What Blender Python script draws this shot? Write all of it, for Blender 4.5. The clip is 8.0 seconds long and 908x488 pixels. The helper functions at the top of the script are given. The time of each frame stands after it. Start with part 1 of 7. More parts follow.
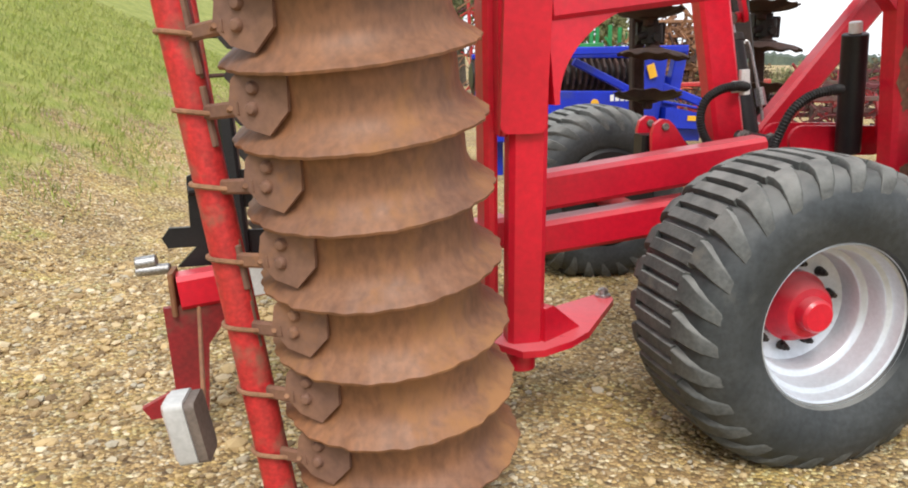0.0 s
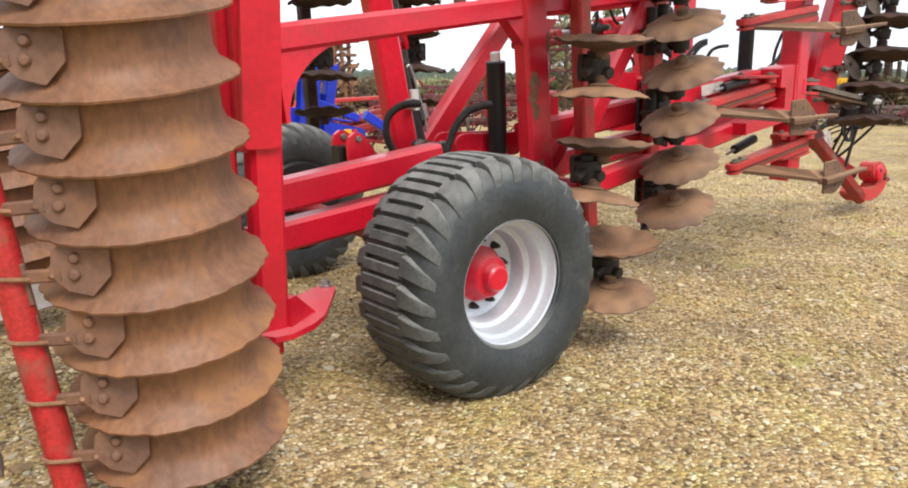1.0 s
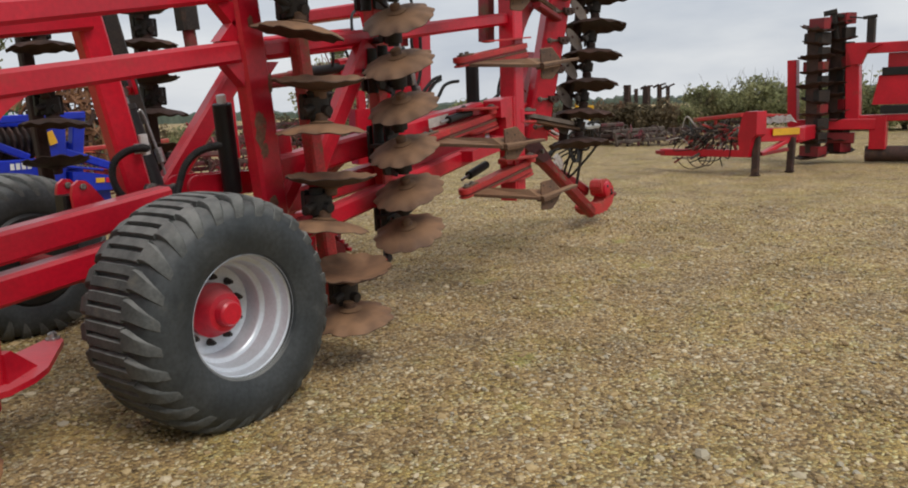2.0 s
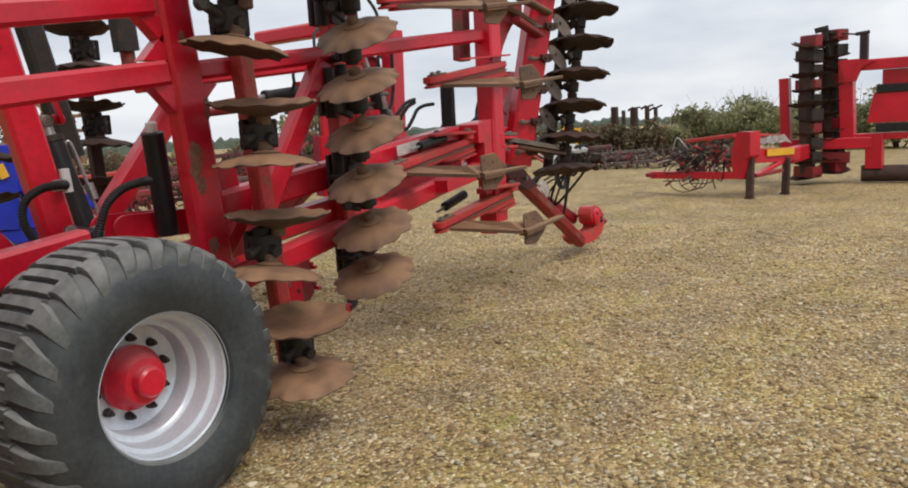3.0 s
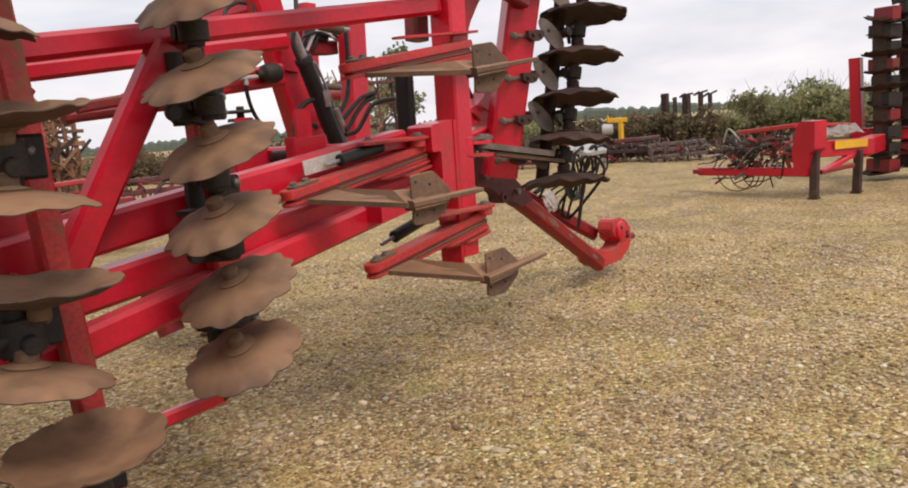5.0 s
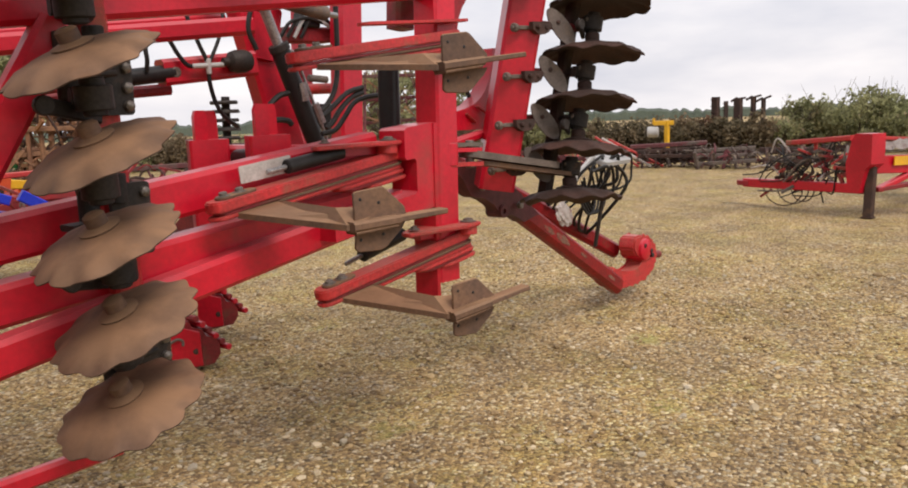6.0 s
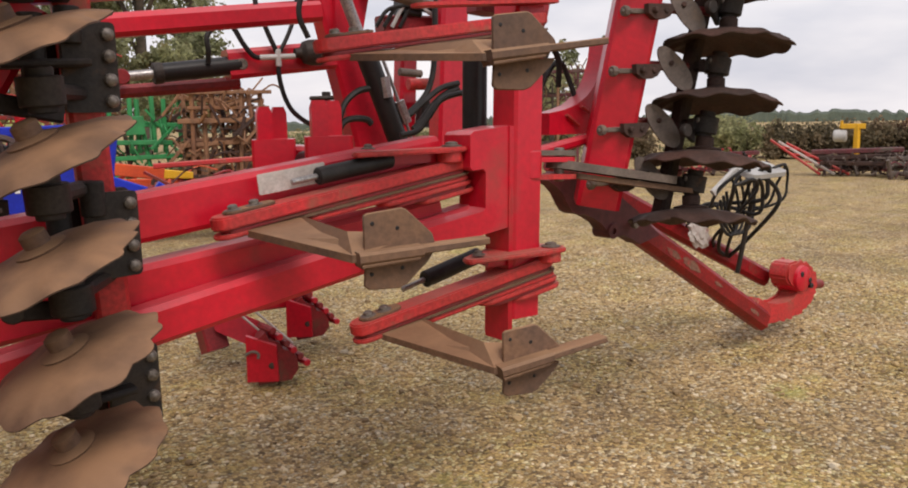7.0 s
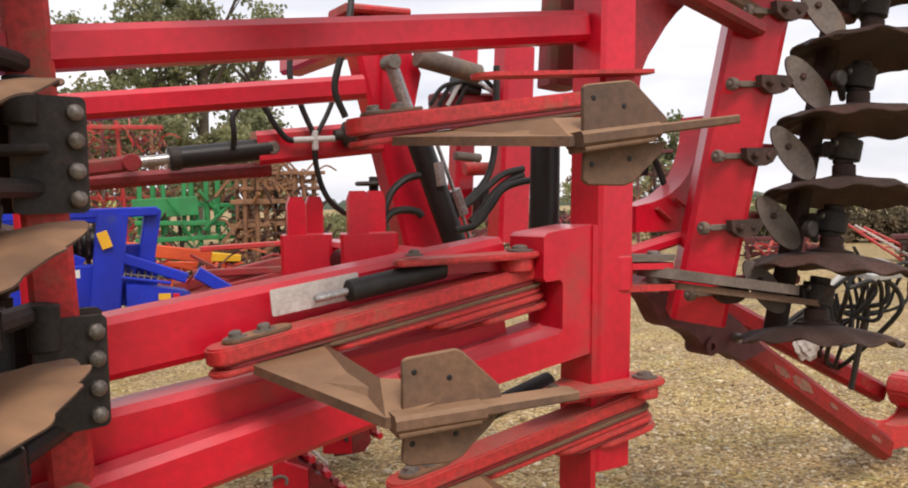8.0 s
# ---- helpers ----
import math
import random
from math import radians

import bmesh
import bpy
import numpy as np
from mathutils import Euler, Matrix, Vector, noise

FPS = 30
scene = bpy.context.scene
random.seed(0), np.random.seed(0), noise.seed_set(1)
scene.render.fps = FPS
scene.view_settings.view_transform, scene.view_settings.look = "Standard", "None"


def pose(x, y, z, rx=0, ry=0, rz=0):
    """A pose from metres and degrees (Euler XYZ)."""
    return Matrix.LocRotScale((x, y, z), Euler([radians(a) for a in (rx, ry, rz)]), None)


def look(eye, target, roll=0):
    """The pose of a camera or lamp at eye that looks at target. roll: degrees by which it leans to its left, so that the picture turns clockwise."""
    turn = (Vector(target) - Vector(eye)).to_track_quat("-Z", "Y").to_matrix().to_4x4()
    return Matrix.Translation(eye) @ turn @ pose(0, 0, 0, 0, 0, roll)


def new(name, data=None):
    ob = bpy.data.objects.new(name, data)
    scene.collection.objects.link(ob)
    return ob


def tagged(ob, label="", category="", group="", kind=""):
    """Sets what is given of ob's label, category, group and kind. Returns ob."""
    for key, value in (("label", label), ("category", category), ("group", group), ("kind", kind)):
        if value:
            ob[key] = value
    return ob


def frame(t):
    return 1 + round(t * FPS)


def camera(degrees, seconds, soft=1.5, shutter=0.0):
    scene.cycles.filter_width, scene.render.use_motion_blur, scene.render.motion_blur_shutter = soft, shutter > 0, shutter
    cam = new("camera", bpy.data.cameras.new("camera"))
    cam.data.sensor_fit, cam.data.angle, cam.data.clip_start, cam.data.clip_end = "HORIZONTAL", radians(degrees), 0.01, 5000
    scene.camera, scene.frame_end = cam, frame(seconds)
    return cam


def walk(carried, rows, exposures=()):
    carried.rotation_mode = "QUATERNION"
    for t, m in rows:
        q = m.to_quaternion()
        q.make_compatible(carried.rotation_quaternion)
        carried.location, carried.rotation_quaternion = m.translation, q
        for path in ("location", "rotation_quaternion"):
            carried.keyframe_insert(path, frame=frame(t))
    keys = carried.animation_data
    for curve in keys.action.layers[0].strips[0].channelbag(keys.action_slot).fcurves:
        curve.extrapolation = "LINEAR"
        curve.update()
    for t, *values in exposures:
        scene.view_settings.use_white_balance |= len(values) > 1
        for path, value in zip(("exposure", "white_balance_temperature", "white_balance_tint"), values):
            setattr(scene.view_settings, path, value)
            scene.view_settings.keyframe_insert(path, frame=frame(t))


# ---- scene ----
cam = camera(58.8, 8.0, soft=1.9)
PATH = [
    (0, (0.613, -0.378, 1.454), (0.937, 1.54, 0.989), -0.3),
    (0.5, (0.254, -0.58, 1.453), (1.054, 1.193, 0.989), -0.2),
    (1, (0.096, -0.761, 1.5), (1.214, 0.839, 1.067), -0.3),
    (1.5, (0.102, -1.02, 1.485), (1.474, 0.394, 1.142), -1.1),
    (2, (0.186, -1.151, 1.501), (1.686, 0.122, 1.144), -2.3),
    (2.2, (0.266, -1.133, 1.489), (1.782, 0.124, 1.137), -3.0),
    (3.3, (0.969, -0.725, 1.494), (2.483, 0.556, 1.232), -3.1),
    (3.5, (1.141, -0.668, 1.52), (2.592, 0.688, 1.282), -3.5),
    (4, (1.474, -0.534, 1.512), (2.932, 0.816, 1.287), -3.5),
    (4.5, (1.846, -0.356, 1.538), (3.322, 0.973, 1.303), -3.1),
    (5, (2.302, -0.31, 1.517), (3.731, 1.053, 1.201), -4.2),
    (5.2, (2.459, -0.296, 1.547), (3.883, 1.072, 1.228), -4.1),
    (6.3, (3.245, -0.037, 1.519), (4.52, 1.47, 1.193), -0.9),
    (6.5, (3.435, -0.007, 1.501), (4.607, 1.581, 1.177), -1.4),
    (7, (3.711, 0.15, 1.542), (4.731, 1.84, 1.222), -1.2),
    (7.5, (3.867, 0.495, 1.612), (4.857, 2.219, 1.393), -1.0),
    (7.6, (3.886, 0.529, 1.634), (4.867, 2.265, 1.479), -1.2),
    (8, (4.007, 0.718, 1.594), (4.925, 2.49, 1.468), -1.0),
]
walk(cam, [(t, look(eye, target, roll)) for t, eye, target, roll in PATH],
     exposures=[(0.0, 1.0, 6500, 10), (0.5, 1.10, 6500, 10), (1.0, 1.05, 6500, 10), (1.3, 0.92, 6500, 10), (1.7, 0.40, 6500, 10), (2.0, 0.03, 6500, 10), (2.6, 0.2, 6500, 10), (4.0, 0.39, 6700, 14), (5.0, 0.46, 6900, 17), (6.5, 0.45, 6950, 17), (7.0, 0.37, 6950, 18), (7.5, 0.56, 6950, 16), (8.0, 0.63, 6900, 16)])

# ---- world, sun, exposure ----
world = bpy.data.worlds.new("overcast_sky")
scene.world = world
world.use_nodes = True
wn, wl = world.node_tree.nodes, world.node_tree.links
wn.clear()
w_out = wn.new("ShaderNodeOutputWorld")
w_bg = wn.new("ShaderNodeBackground")
w_sky = wn.new("ShaderNodeTexSky")
w_sky.sky_type, w_sky.sun_disc = "NISHITA", False
w_sky.sun_elevation, w_sky.sun_rotation = radians(52), radians(200)
w_sky.air_density, w_sky.dust_density, w_sky.ozone_density = 1.0, 4.0, 1.0
w_co = wn.new("ShaderNodeTexCoord")
w_map = wn.new("ShaderNodeMapping")
w_map.inputs["Scale"].default_value = (1.0, 1.6, 5.0)
w_noise = wn.new("ShaderNodeTexNoise")
w_noise.inputs["Scale"].default_value = 2.2
w_noise.inputs["Detail"].default_value = 5.0
w_noise.inputs["Roughness"].default_value = 0.5
w_ramp = wn.new("ShaderNodeValToRGB")
w_ramp.color_ramp.elements[0].position, w_ramp.color_ramp.elements[0].color = 0.34, (5.2, 5.7, 6.5, 1)
w_ramp.color_ramp.elements[1].position, w_ramp.color_ramp.elements[1].color = 0.62, (7.9, 8.15, 8.4, 1)
w_mix = wn.new("ShaderNodeMixRGB")
w_mix.inputs[0].default_value = 0.88
wl.new(w_co.outputs["Generated"], w_map.inputs[0])
wl.new(w_map.outputs[0], w_noise.inputs["Vector"])
wl.new(w_noise.outputs[0], w_ramp.inputs[0])
wl.new(w_sky.outputs[0], w_mix.inputs[1])
wl.new(w_ramp.outputs[0], w_mix.inputs[2])
wl.new(w_mix.outputs[0], w_bg.inputs[0])
w_bg.inputs[1].default_value = 0.1
wl.new(w_bg.outputs[0], w_out.inputs[0])

sun_data = bpy.data.lights.new("sun", "SUN")
sun_data.energy, sun_data.angle, sun_data.color = 1.5, radians(25), (1.0, 0.96, 0.9)
sun = new("sun", sun_data)
sun.matrix_basis = look((2, -8, 14), (4, 3, 0))


# ---- materials ----
def material(name, base, dark, scale=8.0, rough=0.6, metal=0.0, fine=90.0, bump=0.25, spread=0.5, extra=None, cover=0.55,
             fine_mix=0.35, random_tone=0.0, island=False, stretch=None, thin=0.0, dust_light=None, gloss=0.5):
    """Base and dark colours mixed by large blotches, a fine grain over both, an optional third colour in patches (cover: its threshold)."""
    m = bpy.data.materials.new(name)
    m.use_nodes = True
    n, l = m.node_tree.nodes, m.node_tree.links
    b = n["Principled BSDF"]
    big = n.new("ShaderNodeTexNoise")
    big.inputs["Scale"].default_value, big.inputs["Detail"].default_value = scale, 5.0
    small = n.new("ShaderNodeTexNoise")
    small.inputs["Scale"].default_value, small.inputs["Detail"].default_value = fine, 3.0
    geo = n.new("ShaderNodeNewGeometry")
    where = geo.outputs["Position"]
    if stretch:
        mp = n.new("ShaderNodeMapping")
        mp.inputs["Scale"].default_value = stretch
        l.new(where, mp.inputs[0])
        where = mp.outputs[0]
    for t in (big, small):
        l.new(where, t.inputs["Vector"])
    r1 = n.new("ShaderNodeMapRange")
    r1.inputs[1].default_value, r1.inputs[2].default_value = 0.5 - spread / 3, 0.5 + spread / 3
    l.new(big.outputs[0], r1.inputs[0])
    mix = n.new("ShaderNodeMixRGB")
    mix.inputs[1].default_value, mix.inputs[2].default_value = (*base, 1), (*dark, 1)
    l.new(r1.outputs[0], mix.inputs[0])
    r2 = n.new("ShaderNodeMapRange")
    r2.inputs[1].default_value, r2.inputs[2].default_value = 0.3, 0.7
    r2.inputs[3].default_value, r2.inputs[4].default_value = 1 - fine_mix, 1 + fine_mix
    l.new(small.outputs[0], r2.inputs[0])
    mul = n.new("ShaderNodeMixRGB")
    mul.blend_type, mul.inputs[0].default_value = "MULTIPLY", 1.0
    l.new(mix.outputs[0], mul.inputs[1])
    l.new(r2.outputs[0], mul.inputs[2])
    col = mul
    if extra:
        pat = n.new("ShaderNodeTexNoise")
        pat.inputs["Scale"].default_value, pat.inputs["Detail"].default_value, pat.inputs["Roughness"].default_value = scale * 0.7, 7.0, 0.65
        off = n.new("ShaderNodeVectorMath")
        off.inputs[1].default_value = (7.3, 2.1, 5.7)
        l.new(where, off.inputs[0])
        l.new(off.outputs[0], pat.inputs["Vector"])
        r3 = n.new("ShaderNodeMapRange")
        r3.inputs[1].default_value, r3.inputs[2].default_value = cover, cover + 0.12
        l.new(pat.outputs[0], r3.inputs[0])
        mx = n.new("ShaderNodeMixRGB")
        mx.inputs[2].default_value = (*extra, 1)
        l.new(r3.outputs[0], mx.inputs[0])
        l.new(col.outputs[0], mx.inputs[1])
        col = mx
        r4 = n.new("ShaderNodeMapRange")
        r4.inputs[3].default_value, r4.inputs[4].default_value = rough, min(1.0, rough + 0.4)
        l.new(r3.outputs[0], r4.inputs[0])
        l.new(r4.outputs[0], b.inputs["Roughness"])
    else:
        b.inputs["Roughness"].default_value = rough
    if random_tone:
        info = n.new("ShaderNodeObjectInfo")
        r5 = n.new("ShaderNodeMapRange")
        r5.inputs[3].default_value, r5.inputs[4].default_value = 1 - random_tone, 1 + random_tone
        l.new(geo.outputs["Random Per Island"] if island else info.outputs["Random"], r5.inputs[0])
        m2 = n.new("ShaderNodeMixRGB")
        m2.blend_type, m2.inputs[0].default_value = "MULTIPLY", 1.0
        l.new(col.outputs[0], m2.inputs[1])
        l.new(r5.outputs[0], m2.inputs[2])
        col = m2
    if dust_light:
        # pale dust and painted sky light on upturned faces, broken by the large blotches
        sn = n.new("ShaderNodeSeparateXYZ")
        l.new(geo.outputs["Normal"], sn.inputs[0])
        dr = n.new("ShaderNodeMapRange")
        dr.inputs[1].default_value, dr.inputs[2].default_value, dr.inputs[4].default_value = 0.40, 0.90, dust_light[3]
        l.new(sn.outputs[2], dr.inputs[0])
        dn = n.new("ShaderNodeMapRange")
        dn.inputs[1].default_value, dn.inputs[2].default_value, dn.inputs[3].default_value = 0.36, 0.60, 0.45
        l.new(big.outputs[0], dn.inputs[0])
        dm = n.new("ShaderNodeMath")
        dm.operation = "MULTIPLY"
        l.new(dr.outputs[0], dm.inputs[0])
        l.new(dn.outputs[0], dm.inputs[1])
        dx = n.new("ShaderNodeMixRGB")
        dx.inputs[2].default_value = (*dust_light[:3], 1)
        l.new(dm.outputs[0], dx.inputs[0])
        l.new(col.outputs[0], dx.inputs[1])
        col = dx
    l.new(col.outputs[0], b.inputs["Base Color"])
    b.inputs["Metallic"].default_value = metal
    b.inputs["Specular IOR Level"].default_value = gloss
    if thin:
        tr = n.new("ShaderNodeBsdfTranslucent")
        ms = n.new("ShaderNodeMixShader")
        ms.inputs[0].default_value = thin
        l.new(col.outputs[0], tr.inputs[0])
        l.new(b.outputs[0], ms.inputs[1])
        l.new(tr.outputs[0], ms.inputs[2])
        l.new(ms.outputs[0], n["Material Output"].inputs[0])
    if bump:
        bp = n.new("ShaderNodeBump")
        bp.inputs["Strength"].default_value, bp.inputs["Distance"].default_value = bump, 0.004
        l.new(small.outputs[0], bp.inputs["Height"])
        l.new(bp.outputs[0], b.inputs["Normal"])
    return m


# on the reds, the paler upturned tone is sky sheen put into the colour
RED = material("red_paint", (0.60, 0.009, 0.028), (0.43, 0.008, 0.022), 2.0, 0.30, fine=40, bump=0.04, extra=(0.30, 0.045, 0.036), cover=0.625, fine_mix=0.10, dust_light=(0.66, 0.21, 0.225, 0.55))
RED_WORN = material("worn_red_paint", (0.50, 0.024, 0.026), (0.37, 0.030, 0.026), 6.0, 0.5, fine=70, bump=0.2, extra=(0.24, 0.100, 0.062), cover=0.535, fine_mix=0.26, dust_light=(0.48, 0.19, 0.145, 0.5))
RED_DARK = material("dirty_red_paint", (0.27, 0.010, 0.016), (0.17, 0.014, 0.016), 5.0, 0.5, fine=60, bump=0.1, extra=(0.13, 0.065, 0.04), cover=0.54, fine_mix=0.2, dust_light=(0.30, 0.11, 0.09, 0.25))
RUST = material("rusty_steel", (0.232, 0.100, 0.043), (0.150, 0.068, 0.037), 2.0, 0.55, fine=22, bump=0.12, extra=(0.285, 0.135, 0.055), cover=0.53, fine_mix=0.20, stretch=(2.2, 2.2, 1.1))
RUST_LIP = material("dusty_rust_edge", (0.27, 0.14, 0.075), (0.20, 0.095, 0.05), 7.0, 0.8, fine=60, bump=0.3, fine_mix=0.25)
RUST_PLATE = material("rusty_plate", (0.195, 0.098, 0.060), (0.150, 0.078, 0.055), 7.0, 0.65, fine=40, bump=0.3, extra=(0.25, 0.12, 0.06), cover=0.56, fine_mix=0.15)
RAIL_RED = material("scratched_dull_red_paint", (0.27, 0.007, 0.010), (0.17, 0.008, 0.010), 7.0, 0.42, fine=60, bump=0.12, extra=(0.13, 0.05, 0.03), cover=0.60, fine_mix=0.25, gloss=0.3)
# upturned tone is dust; the dark base also holds the shade of undersides
SOIL_STEEL = material("soil_dusted_steel", (0.082, 0.044, 0.029), (0.056, 0.034, 0.025), 7.0, 0.7, fine=60, bump=0.18, extra=(0.115, 0.060, 0.036), cover=0.60, fine_mix=0.2, random_tone=0.18, dust_light=(0.285, 0.155, 0.082, 1.0))
SHARE = material("worn_share_steel", (0.165, 0.088, 0.048), (0.105, 0.060, 0.040), 7.0, 0.7, fine=60, bump=0.18, extra=(0.17, 0.088, 0.048), cover=0.58, fine_mix=0.2, random_tone=0.18, dust_light=(0.310, 0.178, 0.095, 1.0))
MAROON = material("dull_maroon_paint", (0.13, 0.022, 0.028), (0.08, 0.022, 0.022), 2.0, 0.7, fine=20, bump=0.1, extra=(0.11, 0.085, 0.07), cover=0.5, fine_mix=0.3)
SOIL_DARK = material("dark_soiled_steel", (0.070, 0.036, 0.028), (0.040, 0.026, 0.022), 6.0, 0.75, fine=80, bump=0.2, extra=(0.10, 0.058, 0.038), cover=0.58, fine_mix=0.25, random_tone=0.2, gloss=0.3)
GREY_SOIL = material("grey_soiled_steel", (0.150, 0.118, 0.098), (0.095, 0.072, 0.060), 7.0, 0.65, fine=70, bump=0.2, extra=(0.21, 0.15, 0.105), cover=0.56, fine_mix=0.2)
MOUNT = material("black_cast_mount", (0.022, 0.020, 0.019), (0.040, 0.030, 0.024), 9.0, 0.6, fine=80, bump=0.2, extra=(0.11, 0.062, 0.04), cover=0.62, fine_mix=0.3, gloss=0.3)
BLACK = material("black_paint", (0.009, 0.009, 0.010), (0.016, 0.015, 0.015), 8.0, 0.4, fine=90, bump=0.05, fine_mix=0.2, gloss=0.35)
HOSE = material("black_hose_rubber", (0.010, 0.010, 0.010), (0.022, 0.020, 0.019), 20.0, 0.5, fine=200, bump=0.1, gloss=0.3)
# upturned tone on the tyres: pale dust with sky sheen put into it
TYRE = material("dusty_tyre_rubber", (0.050, 0.054, 0.052), (0.086, 0.088, 0.083), 9.0, 0.75, fine=70, bump=0.35, extra=(0.125, 0.118, 0.10), cover=0.60, fine_mix=0.22, dust_light=(0.24, 0.24, 0.225, 0.9))
TYRE_WALL = material("tyre_sidewall_rubber", (0.021, 0.026, 0.029), (0.040, 0.045, 0.047), 6.0, 0.55, fine=50, bump=0.12, extra=(0.085, 0.087, 0.08), cover=0.60, fine_mix=0.25, dust_light=(0.22, 0.22, 0.205, 0.7))
SILVER = material("silver_rim_paint", (0.60, 0.64, 0.69), (0.52, 0.55, 0.59), 4.0, 0.34, metal=0.35, fine=60, bump=0.03, extra=(0.34, 0.33, 0.31), cover=0.68, fine_mix=0.06)
LABEL = material("scuffed_label", (0.50, 0.47, 0.44), (0.38, 0.33, 0.30), 14.0, 0.6, fine=90, bump=0.05, extra=(0.30, 0.14, 0.12), cover=0.55, fine_mix=0.15)
GREY_TANK = material("grey_plastic", (0.46, 0.46, 0.45), (0.36, 0.36, 0.35), 4.0, 0.5, fine=60, bump=0.03, fine_mix=0.1)
STEEL = material("bare_steel", (0.42, 0.42, 0.42), (0.28, 0.27, 0.26), 12.0, 0.35, metal=0.8, fine=120, bump=0.1)
BOLT = material("dusty_bolt_steel", (0.22, 0.20, 0.18), (0.14, 0.12, 0.10), 20.0, 0.5, metal=0.5, fine=120, bump=0.1)
WHITE = material("white_plate", (0.72, 0.72, 0.70), (0.6, 0.6, 0.58), 6.0, 0.45, fine=80, bump=0.05, extra=(0.35, 0.33, 0.30), cover=0.66, fine_mix=0.08)
SCUFF = material("brown_scuff", (0.205, 0.065, 0.042), (0.17, 0.090, 0.055), 14.0, 0.8, fine=60, bump=0.2, extra=(0.34, 0.035, 0.035), cover=0.55, fine_mix=0.3)
YELLOW = material("yellow_paint", (0.75, 0.42, 0.02), (0.62, 0.33, 0.02), 5.0, 0.45, fine=80, bump=0.05, fine_mix=0.12)
BLUE = material("blue_paint", (0.006, 0.028, 0.46), (0.005, 0.018, 0.28), 2.2, 0.35, fine=40, bump=0.05, extra=(0.02, 0.03, 0.16), cover=0.60, fine_mix=0.1)
GREEN = material("green_paint", (0.02, 0.26, 0.08), (0.02, 0.18, 0.06), 3.0, 0.45, fine=60, bump=0.05, fine_mix=0.15)
ORANGE = material("orange_paint", (0.62, 0.085, 0.02), (0.5, 0.06, 0.02), 3.0, 0.45, fine=60, bump=0.05, fine_mix=0.15)
TIMBER = material("weathered_brown_steel", (0.28, 0.14, 0.07), (0.18, 0.09, 0.05), 5.0, 0.8, fine=40, bump=0.3, fine_mix=0.3)
BARK = material("grey_brown_bark", (0.10, 0.075, 0.055), (0.06, 0.048, 0.036), 8.0, 0.9, fine=40, bump=0.6, fine_mix=0.3)
LEAF = material("green_leaves", (0.27, 0.275, 0.145), (0.18, 0.20, 0.10), 1.2, 0.7, fine=20, bump=0.0, extra=(0.30, 0.235, 0.11), cover=0.56, fine_mix=0.35, random_tone=0.4, island=True, thin=0.5)
BUSH_LEAF = material("olive_hedge_leaves", (0.38, 0.375, 0.20), (0.25, 0.265, 0.13), 1.0, 0.7, fine=20, bump=0.0, extra=(0.34, 0.25, 0.13), cover=0.55, fine_mix=0.35, random_tone=0.4, island=True, thin=0.6)
LEAF_DRY = material("dry_hedge_leaves", (0.20, 0.145, 0.085), (0.12, 0.105, 0.06), 0.8, 0.8, fine=12, bump=0.0, extra=(0.24, 0.12, 0.08), cover=0.55, fine_mix=0.4, random_tone=0.35, island=True, thin=0.4)
FAR_WOOD = material("far_woodland", (0.085, 0.105, 0.075), (0.06, 0.08, 0.06), 0.3, 0.9, fine=3, bump=0.0, fine_mix=0.3)


# ---- builders ----
def origin_of(ob):
    p = Vector((0, 0, 0))
    while ob:
        p += ob.location
        ob = ob.parent
    return p


def finish(bm, name, mat):
    me = bpy.data.meshes.new(name)
    bmesh.ops.recalc_face_normals(bm, faces=bm.faces)
    bm.to_mesh(me)
    bm.free()
    me.materials.append(mat)
    return me


def smooth(me, angle=38):
    me.shade_smooth()
    me.set_sharp_from_angle(angle=radians(angle))
    return me


# how the front section, drawn square in its own metres, is set on the machine: swung a little to the drawbar side
FRONT_SET = Matrix(((0.9377, -0.0952, 0.0474, 0.4401), (0.0703, 0.9786, 0.0342, -0.3825), (-0.0094, -0.0108, 0.9728, 0.1122), (0, 0, 0, 1)))
SETTING = [Matrix.Identity(4)]


def part(name, bm, mat, parent, label="", flat=False):
    """Links a bmesh built in world coordinates as one mesh object under a thing or a part."""
    base = origin_of(parent)
    bmesh.ops.transform(bm, matrix=SETTING[0], verts=bm.verts)
    bmesh.ops.translate(bm, verts=bm.verts, vec=-base)
    me = finish(bm, name, mat)
    if not flat:
        smooth(me)
    ob = new(name, me)
    ob.parent = parent
    return tagged(ob, label) if label else ob


def piece(name, me, parent, m, label=""):
    """Links a shared mesh at the world pose m under a thing or a part."""
    ob = new(name, me)
    ob.parent = parent
    ob.matrix_basis = Matrix.Translation(-origin_of(parent)) @ SETTING[0] @ m
    return tagged(ob, label) if label else ob


def thing(name, place, label, category, group="", kind=""):
    ob = new(name)
    ob.empty_display_size = 0.2
    ob.location = place
    return tagged(ob, label, category, group, kind)


def V(*a):
    return Vector(a[0] if len(a) == 1 else a)


def frame_of(p0, p1, up=(0, 0, 1)):
    """Matrix whose z runs from p0 to p1 and whose x lies nearest to up."""
    z = (V(p1) - V(p0)).normalized()
    u = V(up)
    x = (u - z * u.dot(z))
    x = x.normalized() if x.length > 1e-4 else z.orthogonal().normalized()
    y = z.cross(x)
    m = Matrix((x, y, z)).transposed().to_4x4()
    m.translation = V(p0)
    return m


